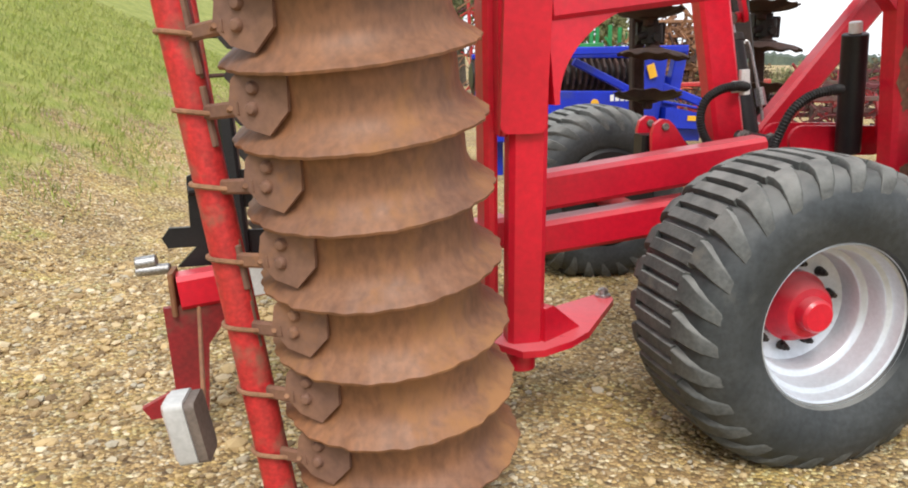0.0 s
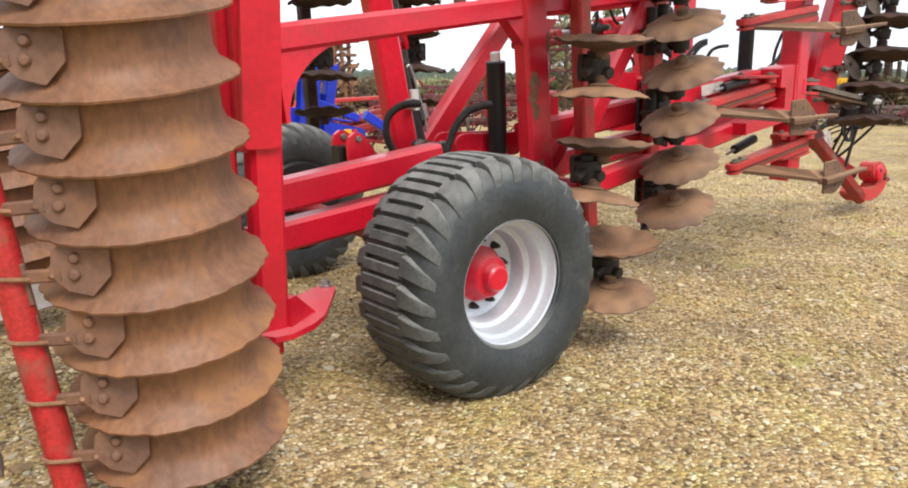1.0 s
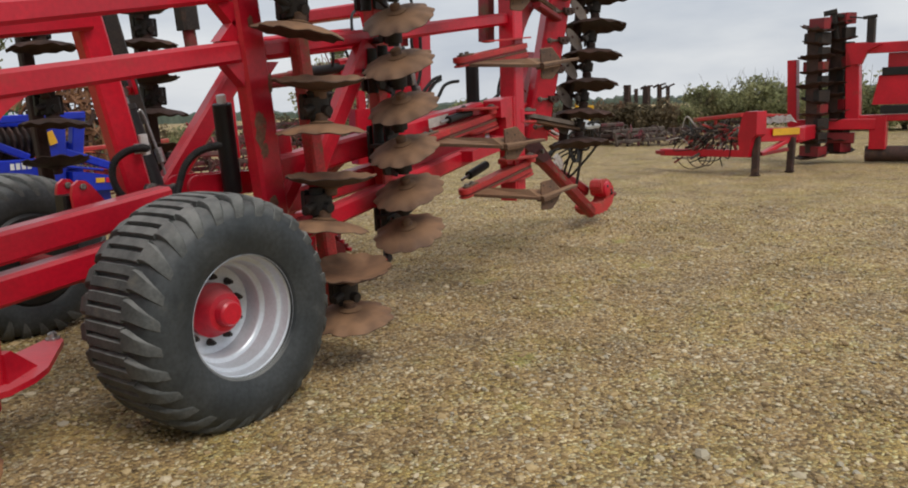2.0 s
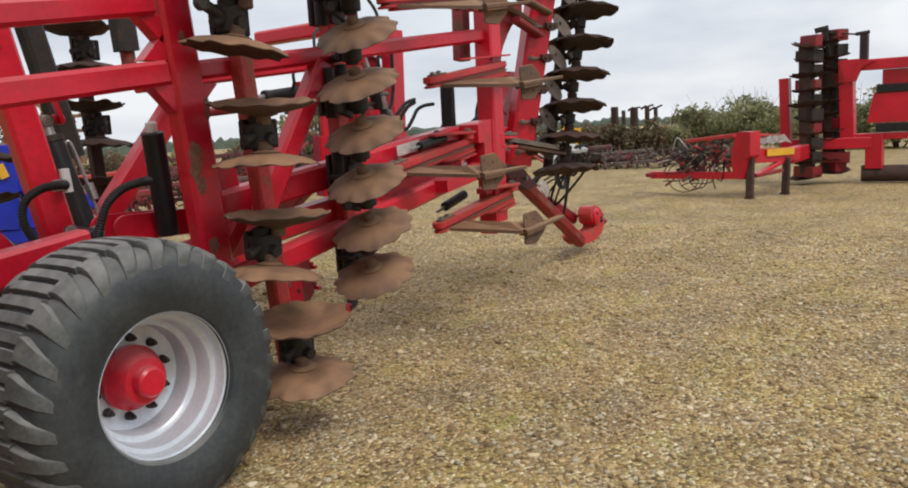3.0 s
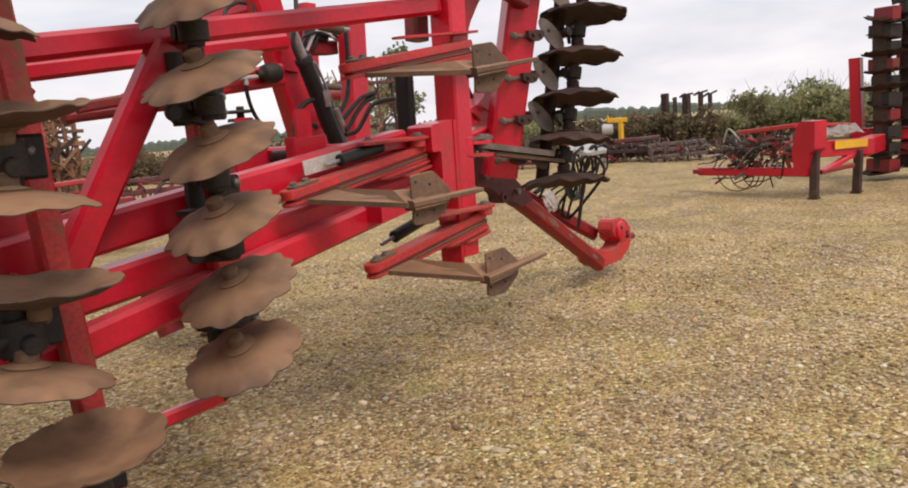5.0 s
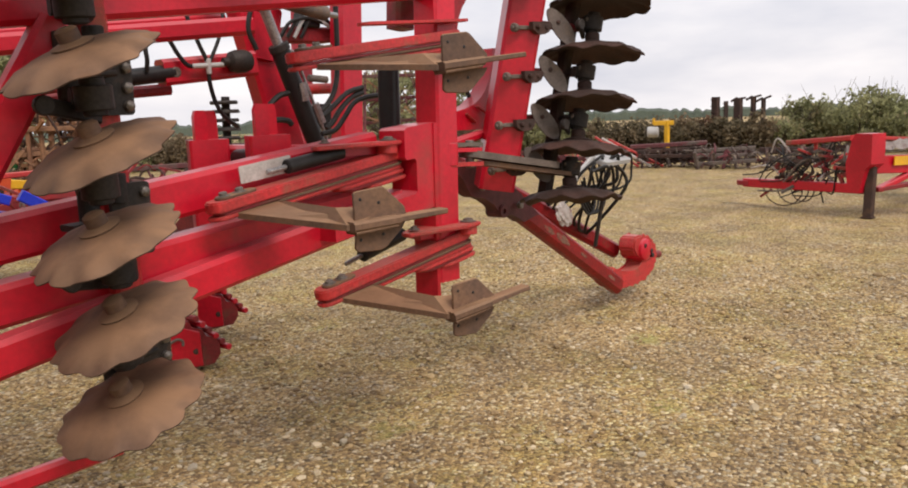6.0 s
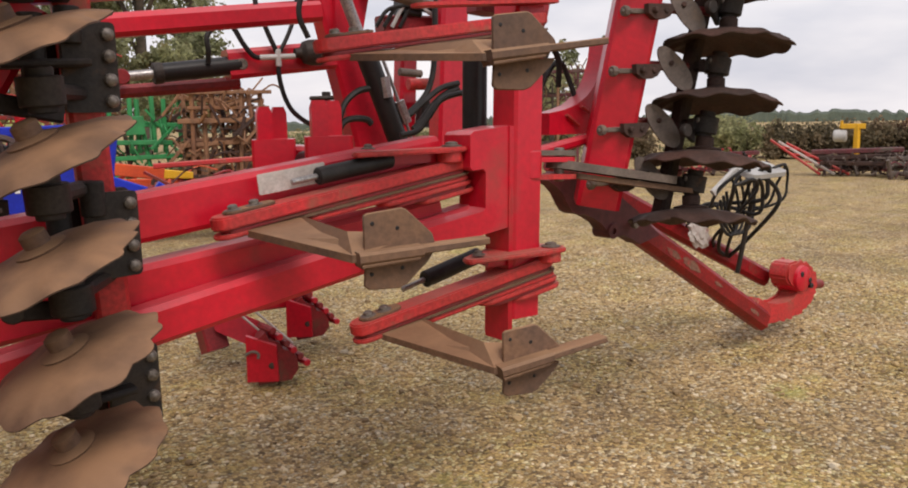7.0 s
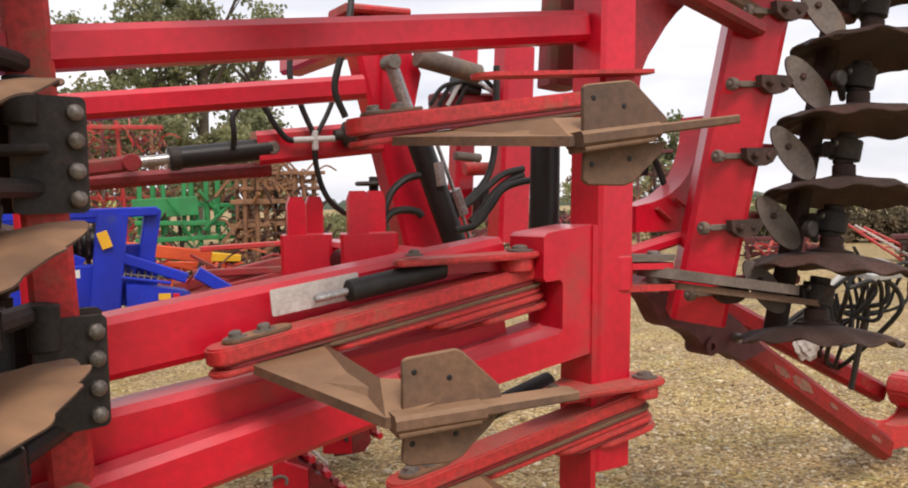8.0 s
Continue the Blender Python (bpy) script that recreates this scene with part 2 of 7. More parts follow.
def add_bar(bm, p0, p1, high, wide, up=(0, 0, 1), bevel=0.012, taper=1.0):
    """A rectangular bar from p0 to p1, high along up and wide across it."""
    m = frame_of(p0, p1, up)
    n = (V(p1) - V(p0)).length
    b = min(bevel, high * 0.3, wide * 0.3)
    h, w = high / 2, wide / 2
    ring = [(h - b, w), (h, w - b), (h, -w + b), (h - b, -w), (-h + b, -w), (-h, -w + b), (-h, w - b), (-h + b, w)]
    rows = []
    for k, s in ((0, 1.0), (n, taper)):
        rows.append([bm.verts.new(m @ V(a * s, c * s, k)) for a, c in ring])
    for i in range(8):
        j = (i + 1) % 8
        bm.faces.new((rows[0][i], rows[0][j], rows[1][j], rows[1][i]))
    bm.faces.new(rows[0][::-1])
    bm.faces.new(rows[1])
    return bm


def bar(*a, **k):
    return add_bar(bmesh.new(), *a, **k)


def add_lathe(bm, m, profile, seg=24, wobble=None, closed=False):
    """Turns (r, z) pairs about the z axis of m. wobble(angle, index): scale of the radius."""
    rows = []
    for k, (r, z) in enumerate(profile):
        if r < 1e-6:
            rows.append([bm.verts.new(m @ V(0, 0, z))])
        else:
            rows.append([bm.verts.new(m @ V(r * (wobble(2 * math.pi * i / seg, k) if wobble else 1) * math.cos(2 * math.pi * i / seg),
                                            r * (wobble(2 * math.pi * i / seg, k) if wobble else 1) * math.sin(2 * math.pi * i / seg), z)) for i in range(seg)])
    pairs = list(zip(rows, rows[1:])) + ([(rows[-1], rows[0])] if closed else [])
    for a, b in pairs:
        for i in range(seg):
            j = (i + 1) % seg
            if len(a) == 1 and len(b) == 1:
                continue
            if len(a) == 1:
                bm.faces.new((a[0], b[i], b[j]))
            elif len(b) == 1:
                bm.faces.new((a[i], a[j], b[0]))
            else:
                bm.faces.new((a[i], a[j], b[j], b[i]))
    return bm


def add_rod(bm, p0, p1, r, seg=14, r1=None):
    n = (V(p1) - V(p0)).length
    r1 = r if r1 is None else r1
    c = min(0.004, r * 0.3)
    return add_lathe(bm, frame_of(p0, p1), [(0, 0), (r - c, 0), (r, c), (r1, n - c), (r1 - c, n), (0, n)], seg)


def rod(*a, **k):
    return add_rod(bmesh.new(), *a, **k)


def add_plate(bm, m, outline, thick):
    """A flat plate: the outline in the x, y plane of m, thick along its z (centred)."""
    lo = [bm.verts.new(m @ V(x, y, -thick / 2)) for x, y in outline]
    hi = [bm.verts.new(m @ V(x, y, thick / 2)) for x, y in outline]
    n = len(outline)
    bm.faces.new(lo[::-1])
    bm.faces.new(hi)
    for i in range(n):
        j = (i + 1) % n
        bm.faces.new((lo[i], lo[j], hi[j], hi[i]))
    return bm


def plate(*a):
    return add_plate(bmesh.new(), *a)


def rounded(w, h, r=0.02, n=4):
    """Outline of a rectangle with round corners about the origin."""
    pts = []
    for cx, cy, a0 in ((w / 2 - r, h / 2 - r, 0), (-w / 2 + r, h / 2 - r, 90), (-w / 2 + r, -h / 2 + r, 180), (w / 2 - r, -h / 2 + r, 270)):
        for k in range(n + 1):
            a = radians(a0 + 90 * k / n)
            pts.append((cx + r * math.cos(a), cy + r * math.sin(a)))
    return pts


def slot(n, r, k=8):
    """Outline of a bar with round ends, from 0 to n along x."""
    return [(r * math.sin(a) + n, -r * math.cos(a)) for a in [math.pi * i / k for i in range(k + 1)]] + \
           [(-r * math.sin(a), r * math.cos(a)) for a in [math.pi * i / k for i in range(k + 1)]]


def axes(o, x, y):
    """Matrix at o with the given x direction and a y near the given one."""
    x = V(x).normalized()
    z = x.cross(V(y)).normalized()
    m = Matrix((x, z.cross(x), z)).transposed().to_4x4()
    m.translation = V(o)
    return m


def curve_points(pts, per=8):
    pts = [V(p) for p in pts]
    ext = [pts[0] * 2 - pts[1]] + pts + [pts[-1] * 2 - pts[-2]]
    out = []
    for a, b, c, d in zip(ext, ext[1:], ext[2:], ext[3:]):
        for k in range(per):
            t = k / per
            out.append(0.5 * ((2 * b) + (c - a) * t + (2 * a - 5 * b + 4 * c - d) * t * t + (3 * b - a - 3 * c + d) * t ** 3))
    return out + [pts[-1]]


def add_hose(bm, pts, r, seg=8, per=8):
    path = curve_points(pts, per)
    rows, x = [], None
    for i, p in enumerate(path):
        z = (path[min(i + 1, len(path) - 1)] - path[max(i - 1, 0)]).normalized()
        x = z.orthogonal().normalized() if x is None else (x - z * x.dot(z)).normalized()
        y = z.cross(x)
        rows.append([bm.verts.new(p + (x * math.cos(2 * math.pi * k / seg) + y * math.sin(2 * math.pi * k / seg)) * r) for k in range(seg)])
    for a, b in zip(rows, rows[1:]):
        for k in range(seg):
            j = (k + 1) % seg
            bm.faces.new((a[k], a[j], b[j], b[k]))
    bm.faces.new(rows[0][::-1])
    bm.faces.new(rows[-1])
    return bm


def hose(*a, **k):
    return add_hose(bmesh.new(), *a, **k)


def shared(bm, name, mat, flat=False):
    me = finish(bm, name, mat)
    return me if flat else smooth(me)


def lerp(a, b, t):
    return V(a).lerp(V(b), t)


# ---- ground ----
def ground_height(x, y):
    d = (x + 1.2) * -0.97 + (y - 4.5) * 0.2425
    d = np.maximum(d, 0.0)
    crest = 3.6 + 4.6 * np.clip((46 - y) / 14, 0, 1)
    rise = crest * (1 - np.exp(-(d * d / (d + 0.8)) * 0.62 / crest))
    r = np.sqrt((x - 4) ** 2 + (y - 3) ** 2)
    far = -0.0135 * np.maximum(r - 24, 0)
    roll = 0.010 * np.sin(x * 2.1 + y * 0.7) * np.sin(y * 1.7 - x * 0.4) + 0.006 * np.sin(x * 5.3 + 1.0) * np.sin(y * 4.7)
    return rise + far + roll - 0.012


def spread(lo, hi, step, reach, grow=1.16):
    mid = list(np.arange(lo, hi + 1e-6, step))
    up, s = [hi], step
    while up[-1] < reach:
        s *= grow
        up.append(up[-1] + s)
    down, s = [lo], step
    while down[-1] > -reach:
        s *= grow
        down.append(down[-1] - s)
    return np.array(sorted(down[1:]) + mid + up[1:])


def ground_material():
    m = bpy.data.materials.new("buff_gravel_and_grass")
    m.use_nodes = True
    n, l = m.node_tree.nodes, m.node_tree.links
    b = n["Principled BSDF"]
    geo = n.new("ShaderNodeNewGeometry")
    pos = geo.outputs["Position"]
    vor = n.new("ShaderNodeTexVoronoi")
    vor.inputs["Scale"].default_value = 52
    vor.inputs["Randomness"].default_value = 1.0
    l.new(pos, vor.inputs["Vector"])
    sep = n.new("ShaderNodeSeparateColor")
    l.new(vor.outputs["Color"], sep.inputs[0])
    ramp = n.new("ShaderNodeValToRGB")
    e = ramp.color_ramp.elements
    e[0].position, e[0].color = 0.0, (0.120, 0.080, 0.042, 1)
    e[1].position, e[1].color = 1.0, (0.80, 0.70, 0.52, 1)
    for p, c in ((0.22, (0.300, 0.195, 0.088, 1)), (0.5, (0.455, 0.320, 0.150, 1)), (0.72, (0.600, 0.430, 0.205, 1)), (0.84, (0.430, 0.370, 0.260, 1)), (0.92, (0.70, 0.575, 0.35, 1))):
        k = e.new(p)
        k.color = c
    l.new(sep.outputs[0], ramp.inputs[0])
    # darker brown mixed in towards the cell edges, in the gaps between stones
    edge = n.new("ShaderNodeTexVoronoi")
    edge.feature = "DISTANCE_TO_EDGE"
    edge.inputs["Scale"].default_value = 52
    l.new(pos, edge.inputs["Vector"])
    gap = n.new("ShaderNodeMapRange")
    gap.inputs[1].default_value, gap.inputs[2].default_value = -0.02, 0.10
    l.new(edge.outputs["Distance"], gap.inputs[0])
    soil = n.new("ShaderNodeMixRGB")
    soil.inputs[1].default_value = (0.150, 0.105, 0.056, 1)
    l.new(gap.outputs[0], soil.inputs[0])
    l.new(ramp.outputs[0], soil.inputs[2])
    big = n.new("ShaderNodeTexNoise")
    big.inputs["Scale"].default_value, big.inputs["Detail"].default_value, big.inputs["Roughness"].default_value = 1.1, 9, 0.72
    l.new(pos, big.inputs["Vector"])
    tone = n.new("ShaderNodeValToRGB")
    tone.color_ramp.elements[0].position, tone.color_ramp.elements[0].color = 0.37, (0.70, 0.66, 0.60, 1)
    tone.color_ramp.elements[1].position, tone.color_ramp.elements[1].color = 0.60, (1.10, 1.06, 0.95, 1)
    l.new(big.outputs[0], tone.inputs[0])
    mul = n.new("ShaderNodeMixRGB")
    mul.blend_type, mul.inputs[0].default_value = "MULTIPLY", 1
    l.new(soil.outputs[0], mul.inputs[1])
    l.new(tone.outputs[0], mul.inputs[2])
    # moss and weeds in the gravel
    moss = n.new("ShaderNodeTexNoise")
    moss.inputs["Scale"].default_value, moss.inputs["Detail"].default_value, moss.inputs["Roughness"].default_value = 1.7, 8, 0.7
    l.new(pos, moss.inputs["Vector"])
    mr = n.new("ShaderNodeMapRange")
    mr.inputs[1].default_value, mr.inputs[2].default_value, mr.inputs[4].default_value = 0.45, 0.60, 0.9
    l.new(moss.outputs[0], mr.inputs[0])
    mm = n.new("ShaderNodeMixRGB")
    mm.blend_type = "MULTIPLY"
    mm.inputs[2].default_value = (0.93, 0.97, 0.72, 1)
    l.new(mr.outputs[0], mm.inputs[0])
    # greyer stone lying in patches
    gp = n.new("ShaderNodeTexNoise")
    gp.inputs["Scale"].default_value, gp.inputs["Detail"].default_value, gp.inputs["Roughness"].default_value = 2.6, 7, 0.65
    gshift = n.new("ShaderNodeVectorMath")
    gshift.inputs[1].default_value = (17.0, 5.0, 3.0)
    l.new(pos, gshift.inputs[0])
    l.new(gshift.outputs[0], gp.inputs["Vector"])
    gm = n.new("ShaderNodeMapRange")
    gm.inputs[1].default_value, gm.inputs[2].default_value, gm.inputs[4].default_value = 0.47, 0.62, 0.85
    l.new(gp.outputs[0], gm.inputs[0])
    gx = n.new("ShaderNodeMixRGB")
    gx.blend_type = "MULTIPLY"
    gx.inputs[2].default_value = (0.88, 0.93, 1.06, 1)
    l.new(gm.outputs[0], gx.inputs[0])
    l.new(mul.outputs[0], gx.inputs[1])
    l.new(gx.outputs[0], mm.inputs[1])
    # grass on the bank and in the far fields
    sz = n.new("ShaderNodeSeparateXYZ")
    l.new(pos, sz.inputs[0])
    gn = n.new("ShaderNodeTexNoise")
    gn.inputs["Scale"].default_value, gn.inputs["Detail"].default_value = 2.2, 7
    l.new(pos, gn.inputs["Vector"])
    ga = n.new("ShaderNodeMath")
    ga.operation = "MULTIPLY_ADD"
    ga.inputs[1].default_value, ga.inputs[2].default_value = 2.8, -1.45
    l.new(gn.outputs[0], ga.inputs[0])
    gb = n.new("ShaderNodeMath")
    gb.operation = "ADD"
    l.new(sz.outputs[2], gb.inputs[0])
    l.new(ga.outputs[0], gb.inputs[1])
    gr = n.new("ShaderNodeMapRange")
    gr.inputs[1].default_value, gr.inputs[2].default_value = 0.30, 1.0
    l.new(gb.outputs[0], gr.inputs[0])
    gc = n.new("ShaderNodeTexNoise")
    gc.inputs["Scale"].default_value, gc.inputs["Detail"].default_value = 5, 6
    l.new(pos, gc.inputs["Vector"])
    gcol = n.new("ShaderNodeValToRGB")
    gcol.color_ramp.elements[0].position, gcol.color_ramp.elements[0].color = 0.35, (0.185, 0.215, 0.036, 1)
    gcol.color_ramp.elements[1].position, gcol.color_ramp.elements[1].color = 0.66, (0.30, 0.31, 0.075, 1)
    l.new(gc.outputs[0], gcol.inputs[0])
    gm = n.new("ShaderNodeMixRGB")
    l.new(gr.outputs[0], gm.inputs[0])
    l.new(mm.outputs[0], gm.inputs[1])
    l.new(gcol.outputs[0], gm.inputs[2])
    l.new(gm.outputs[0], b.inputs["Base Color"])
    b.inputs["Roughness"].default_value = 0.9
    bp = n.new("ShaderNodeBump")
    bp.inputs["Strength"].default_value, bp.inputs["Distance"].default_value = 0.95, 0.014
    bp.invert = True
    l.new(vor.outputs["Distance"], bp.inputs["Height"])
    l.new(bp.outputs[0], b.inputs["Normal"])
    return m


def build_ground():
    xs, ys = spread(-3, 12, 0.12, 1500), spread(-2, 11, 0.12, 1500)
    gx, gy = np.meshgrid(xs, ys)
    gz = ground_height(gx, gy)
    rng = np.random.default_rng(3)
    near = (np.abs(gx - 4) < 9) & (np.abs(gy - 4) < 7)
    gz = gz + near * rng.normal(0, 0.004, gz.shape)
    nx, ny = len(xs), len(ys)
    idx = np.arange(nx * ny).reshape(ny, nx)
    faces = np.stack([idx[:-1, :-1], idx[:-1, 1:], idx[1:, 1:], idx[1:, :-1]], -1).reshape(-1, 4)
    me = bpy.data.meshes.new("ground")
    me.from_pydata(np.stack([gx, gy, gz], -1).reshape(-1, 3).tolist(), [], faces.tolist())
    me.materials.append(ground_material())
    me.shade_smooth()
    return tagged(new("ground", me), "buff gravel yard with mossy patches rising into a grass bank", "ground", kind="structure")


build_ground()


def scatter_mesh(name, verts, faces, places, scales, turns, mat):
    """Joins many small copies of one shape: places (n,3), scales (n,3), turns (n,3,3)."""
    v = np.einsum("nij,nvj->nvi", turns, verts[None] * scales[:, None, :]) + places[:, None, :]
    f = faces[None] + (np.arange(len(places)) * len(verts))[:, None, None]
    me = bpy.data.meshes.new(name)
    me.from_pydata(v.reshape(-1, 3).tolist(), [], f.reshape(-1, faces.shape[1]).tolist())
    me.materials.append(mat)
    return me


def random_turns(rng, n, flat=False):
    a = rng.uniform(0, 2 * np.pi, n)
    c, s, o, e = np.cos(a), np.sin(a), np.zeros(n), np.ones(n)
    rz = np.stack([np.stack([c, -s, o], -1), np.stack([s, c, o], -1), np.stack([o, o, e], -1)], -2)
    b = rng.normal(0, 0.35, n) if not flat else np.zeros(n)
    c, s = np.cos(b), np.sin(b)
    rx = np.stack([np.stack([e, o, o], -1), np.stack([o, c, -s], -1), np.stack([o, s, c], -1)], -2)
    return rz @ rx


def pebble_material():
    m = bpy.data.materials.new("loose_pebbles")
    m.use_nodes = True
    n, l = m.node_tree.nodes, m.node_tree.links
    b = n["Principled BSDF"]
    geo = n.new("ShaderNodeNewGeometry")
    ramp = n.new("ShaderNodeValToRGB")
    e = ramp.color_ramp.elements
    e[0].position, e[0].color = 0.0, (0.17, 0.115, 0.06, 1)
    e[1].position, e[1].color = 1.0, (0.66, 0.56, 0.39, 1)
    for p, c in ((0.2, (0.29, 0.20, 0.10, 1)), (0.45, (0.42, 0.30, 0.145, 1)), (0.65, (0.52, 0.38, 0.19, 1)), (0.8, (0.37, 0.33, 0.25, 1)), (0.9, (0.56, 0.45, 0.28, 1))):
        k = e.new(p)
        k.color = c
    l.new(geo.outputs["Random Per Island"], ramp.inputs[0])
    l.new(ramp.outputs[0], b.inputs["Base Color"])
    b.inputs["Roughness"].default_value = 0.85
    return m


def build_pebbles():
    bm = bmesh.new()
    bmesh.ops.create_icosphere(bm, subdivisions=1, radius=1.0)
    bm.verts.ensure_lookup_table()
    verts = np.array([v.co[:] for v in bm.verts])
    faces = np.array([[v.index for v in f.verts] for f in bm.faces])
    bm.free()
    rng = np.random.default_rng(11)
    verts = verts * (1 + rng.normal(0, 0.10, (len(verts), 1)))
    n = 50000
    x = np.concatenate([rng.uniform(-2.2, 10.5, n), rng.uniform(-2.2, 0.6, 1500)])
    y = np.concatenate([-1.6 + 8.6 * rng.random(n) ** 1.15, rng.uniform(2.5, 5.5, 1500)])
    size = np.exp(rng.normal(math.log(0.0088), 0.36, len(x)))
    size[n:] *= 1.9
    size = np.minimum(size, 0.038)
    scales = np.stack([size * rng.uniform(0.9, 1.5, len(x)), size * rng.uniform(0.8, 1.2, len(x)), size * rng.uniform(0.45, 0.8, len(x))], -1)
    places = np.stack([x, y, ground_height(x, y) + scales[:, 2] * 0.35], -1)
    me = scatter_mesh("pebbles", verts, faces, places, scales, random_turns(rng, len(x)), pebble_material())
    tagged(new("pebbles", me), "loose buff and grey pebbles lying on the gravel", "gravel", kind="stuff")


build_pebbles()


def build_grass():
    rng = np.random.default_rng(5)
    verts = np.array([[-0.5, 0, 0], [0.5, 0, 0], [0.28, 0.25, 0.6], [0, 0.8, 1.0]])
    faces = np.array([[0, 1, 2], [0, 2, 3]])
    n = 42000
    x = -1.4 - 6.5 * rng.random(n) ** 1.2
    y = rng.uniform(3.0, 17.0, n) ** 1.0
    x = x + 0.25 * (y - 4.5)
    h = ground_height(x, y)
    patch = 0.5 + 0.5 * np.sin(x * 2.3 + 1.7 * np.sin(y * 0.9)) * np.sin(y * 1.9 + 1.3 * np.sin(x * 1.1 + 2))
    keep = (h > 0.12) & (rng.random(n) < np.clip(h * 1.1 + patch - 0.6, 0.03, 1))
    x, y, h = x[keep], y[keep], h[keep]
    k = len(x)
    tall = rng.uniform(0.04, 0.11, k)
    scales = np.stack([rng.uniform(0.006, 0.012, k), tall * rng.uniform(0.2, 0.9, k), tall], -1)
    me = scatter_mesh("grass", verts, faces, np.stack([x, y, h - 0.005], -1), scales, random_turns(rng, k, True),
                      material("bank_grass_blades", (0.20, 0.255, 0.040), (0.29, 0.30, 0.075), 2.0, 0.7, fine=30, bump=0, fine_mix=0.3, random_tone=0.3, island=True))
    tagged(new("grass", me), "short patchy green grass blades on the bank", "grass", kind="stuff")


build_grass()


# ---- the folded red cultivator ----
cultivator = thing("cultivator", (4.5, 3.5, 0), "large red folded cultivator with a rusty packer, parked on gravel", "cultivator")


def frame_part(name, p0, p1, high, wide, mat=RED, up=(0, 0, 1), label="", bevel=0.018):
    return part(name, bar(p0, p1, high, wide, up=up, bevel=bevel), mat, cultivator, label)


# packer roller, folded upright with the rear of the wing
RING_AXIS = V(-0.116, -0.135, 1).normalized()


def packer_at(z):
    return V(0.775 - 0.116 * (z - 1), 1.983 - 0.077 * (z - 1), z)


def build_packer():
    hub = part("packer_roller", rod(packer_at(0.06), packer_at(2.45), 0.05, 16), RUST, cultivator, "upright packer roller of rusty flared rings")
    teeth = random.Random(4)
    for k, z in enumerate((2.30, 2.09, 1.88, 1.675, 1.468, 1.262, 1.057, 0.844, 0.636, 0.427, 0.217)):
        ph, ph2 = teeth.uniform(0, 6), teeth.uniform(0, 6)

        def wob(a, i, ph=ph, ph2=ph2):
            if i in (5, 6, 7):
                return 1 + 0.013 * math.sin(29 * a + ph) * (0.4 + 0.6 * math.sin(5 * a + ph2) ** 2) + 0.007 * math.sin(13 * a + ph2)
            return 1 + 0.003 * math.sin(3 * a + ph)
        m = frame_of(packer_at(z), packer_at(z) + RING_AXIS)
        prof = [(0.20, 0.200), (0.284, 0.200), (0.287, 0.150), (0.289, 0.085), (0.305, 0.045), (0.350, 0.014), (0.364, 0.002), (0.362, -0.006), (0.335, 0.004), (0.290, 0.016), (0.20, 0.016)]
        bm = add_lathe(bmesh.new(), m, prof, 120, wob, closed=True)
        part("packer_ring", bm, RUST, hub)


def build_scraper():
    a, b = V(0.275, 1.93, 1.40), V(0.437, 1.985, 0.215)
    lo, hi = a.lerp(b, 1.16), b.lerp(a, 1.95)
    post = part("scraper_bar", rod(hi, lo, 0.050, 20), RED_WORN, cultivator, "worn red scraper tube with rust streaks")
    rs = random.Random(12)
    for k in range(26):
        t0 = rs.uniform(0.0, 0.92)
        o = V(0.036, -0.020 + rs.uniform(-0.012, 0.010), 0)
        part("scuff", rod(hi.lerp(lo, t0) + o, hi.lerp(lo, t0 + rs.uniform(0.04, 0.12)) + o, rs.uniform(0.009, 0.0125), 8), RUST_PLATE, post, "rust-brown streak")
    for z in (2.30, 2.09, 1.88, 1.675, 1.468, 1.262, 1.057, 0.844, 0.636, 0.427, 0.217):
        zc = z + 0.034
        t = (a.z - zc) / (a.z - b.z)
        p = a.lerp(b, t)
        # the plate stands on the drum on the side that faces the scraper tube
        out = V(-0.50, -0.87, 0).normalized()
        side = V(0.87, -0.50, 0)
        q = packer_at(z) + V(-0.268, -0.205, 0.082)
        wire = hose([p + V(0.03, 0.055, 0.0), p + V(-0.05, 0.03, 0.004), p + V(-0.045, -0.04, 0.008), p + V(0.02, -0.062, 0.002), p + V(0.08, -0.06, -0.004), q - side * 0.085 + out * 0.012 + V(0, 0, -0.03)], 0.0075, 7, 5)
        part("clamp", wire, RUST_LIP, post, "rusty wire clamp")
        m = axes(q, side, V(0, 0, 1))
        o = [(-0.085, 0.040), (-0.050, 0.078), (0.045, 0.084), (0.082, 0.050), (0.082, -0.035), (0.025, -0.098), (-0.045, -0.080), (-0.095, -0.03)]
        sc = part("scraper_plate", add_bar(plate(m, o, 0.014), p + V(0.03, -0.03, 0.0), q - side * 0.06 + V(0, 0, -0.03), 0.042, 0.022), RUST_PLATE, post, "rusty scraper plate")
        for dx, dz in ((-0.018, 0.022), (-0.022, -0.030)):
            s = m @ V(dx, dz, 0.0) + out * 0.006
            part("bolt", add_lathe(bmesh.new(), frame_of(s, s + out), [(0.018, 0), (0.018, 0.008), (0.012, 0.016), (0, 0.018)], 10), RUST_PLATE, sc)


build_packer()
build_scraper()

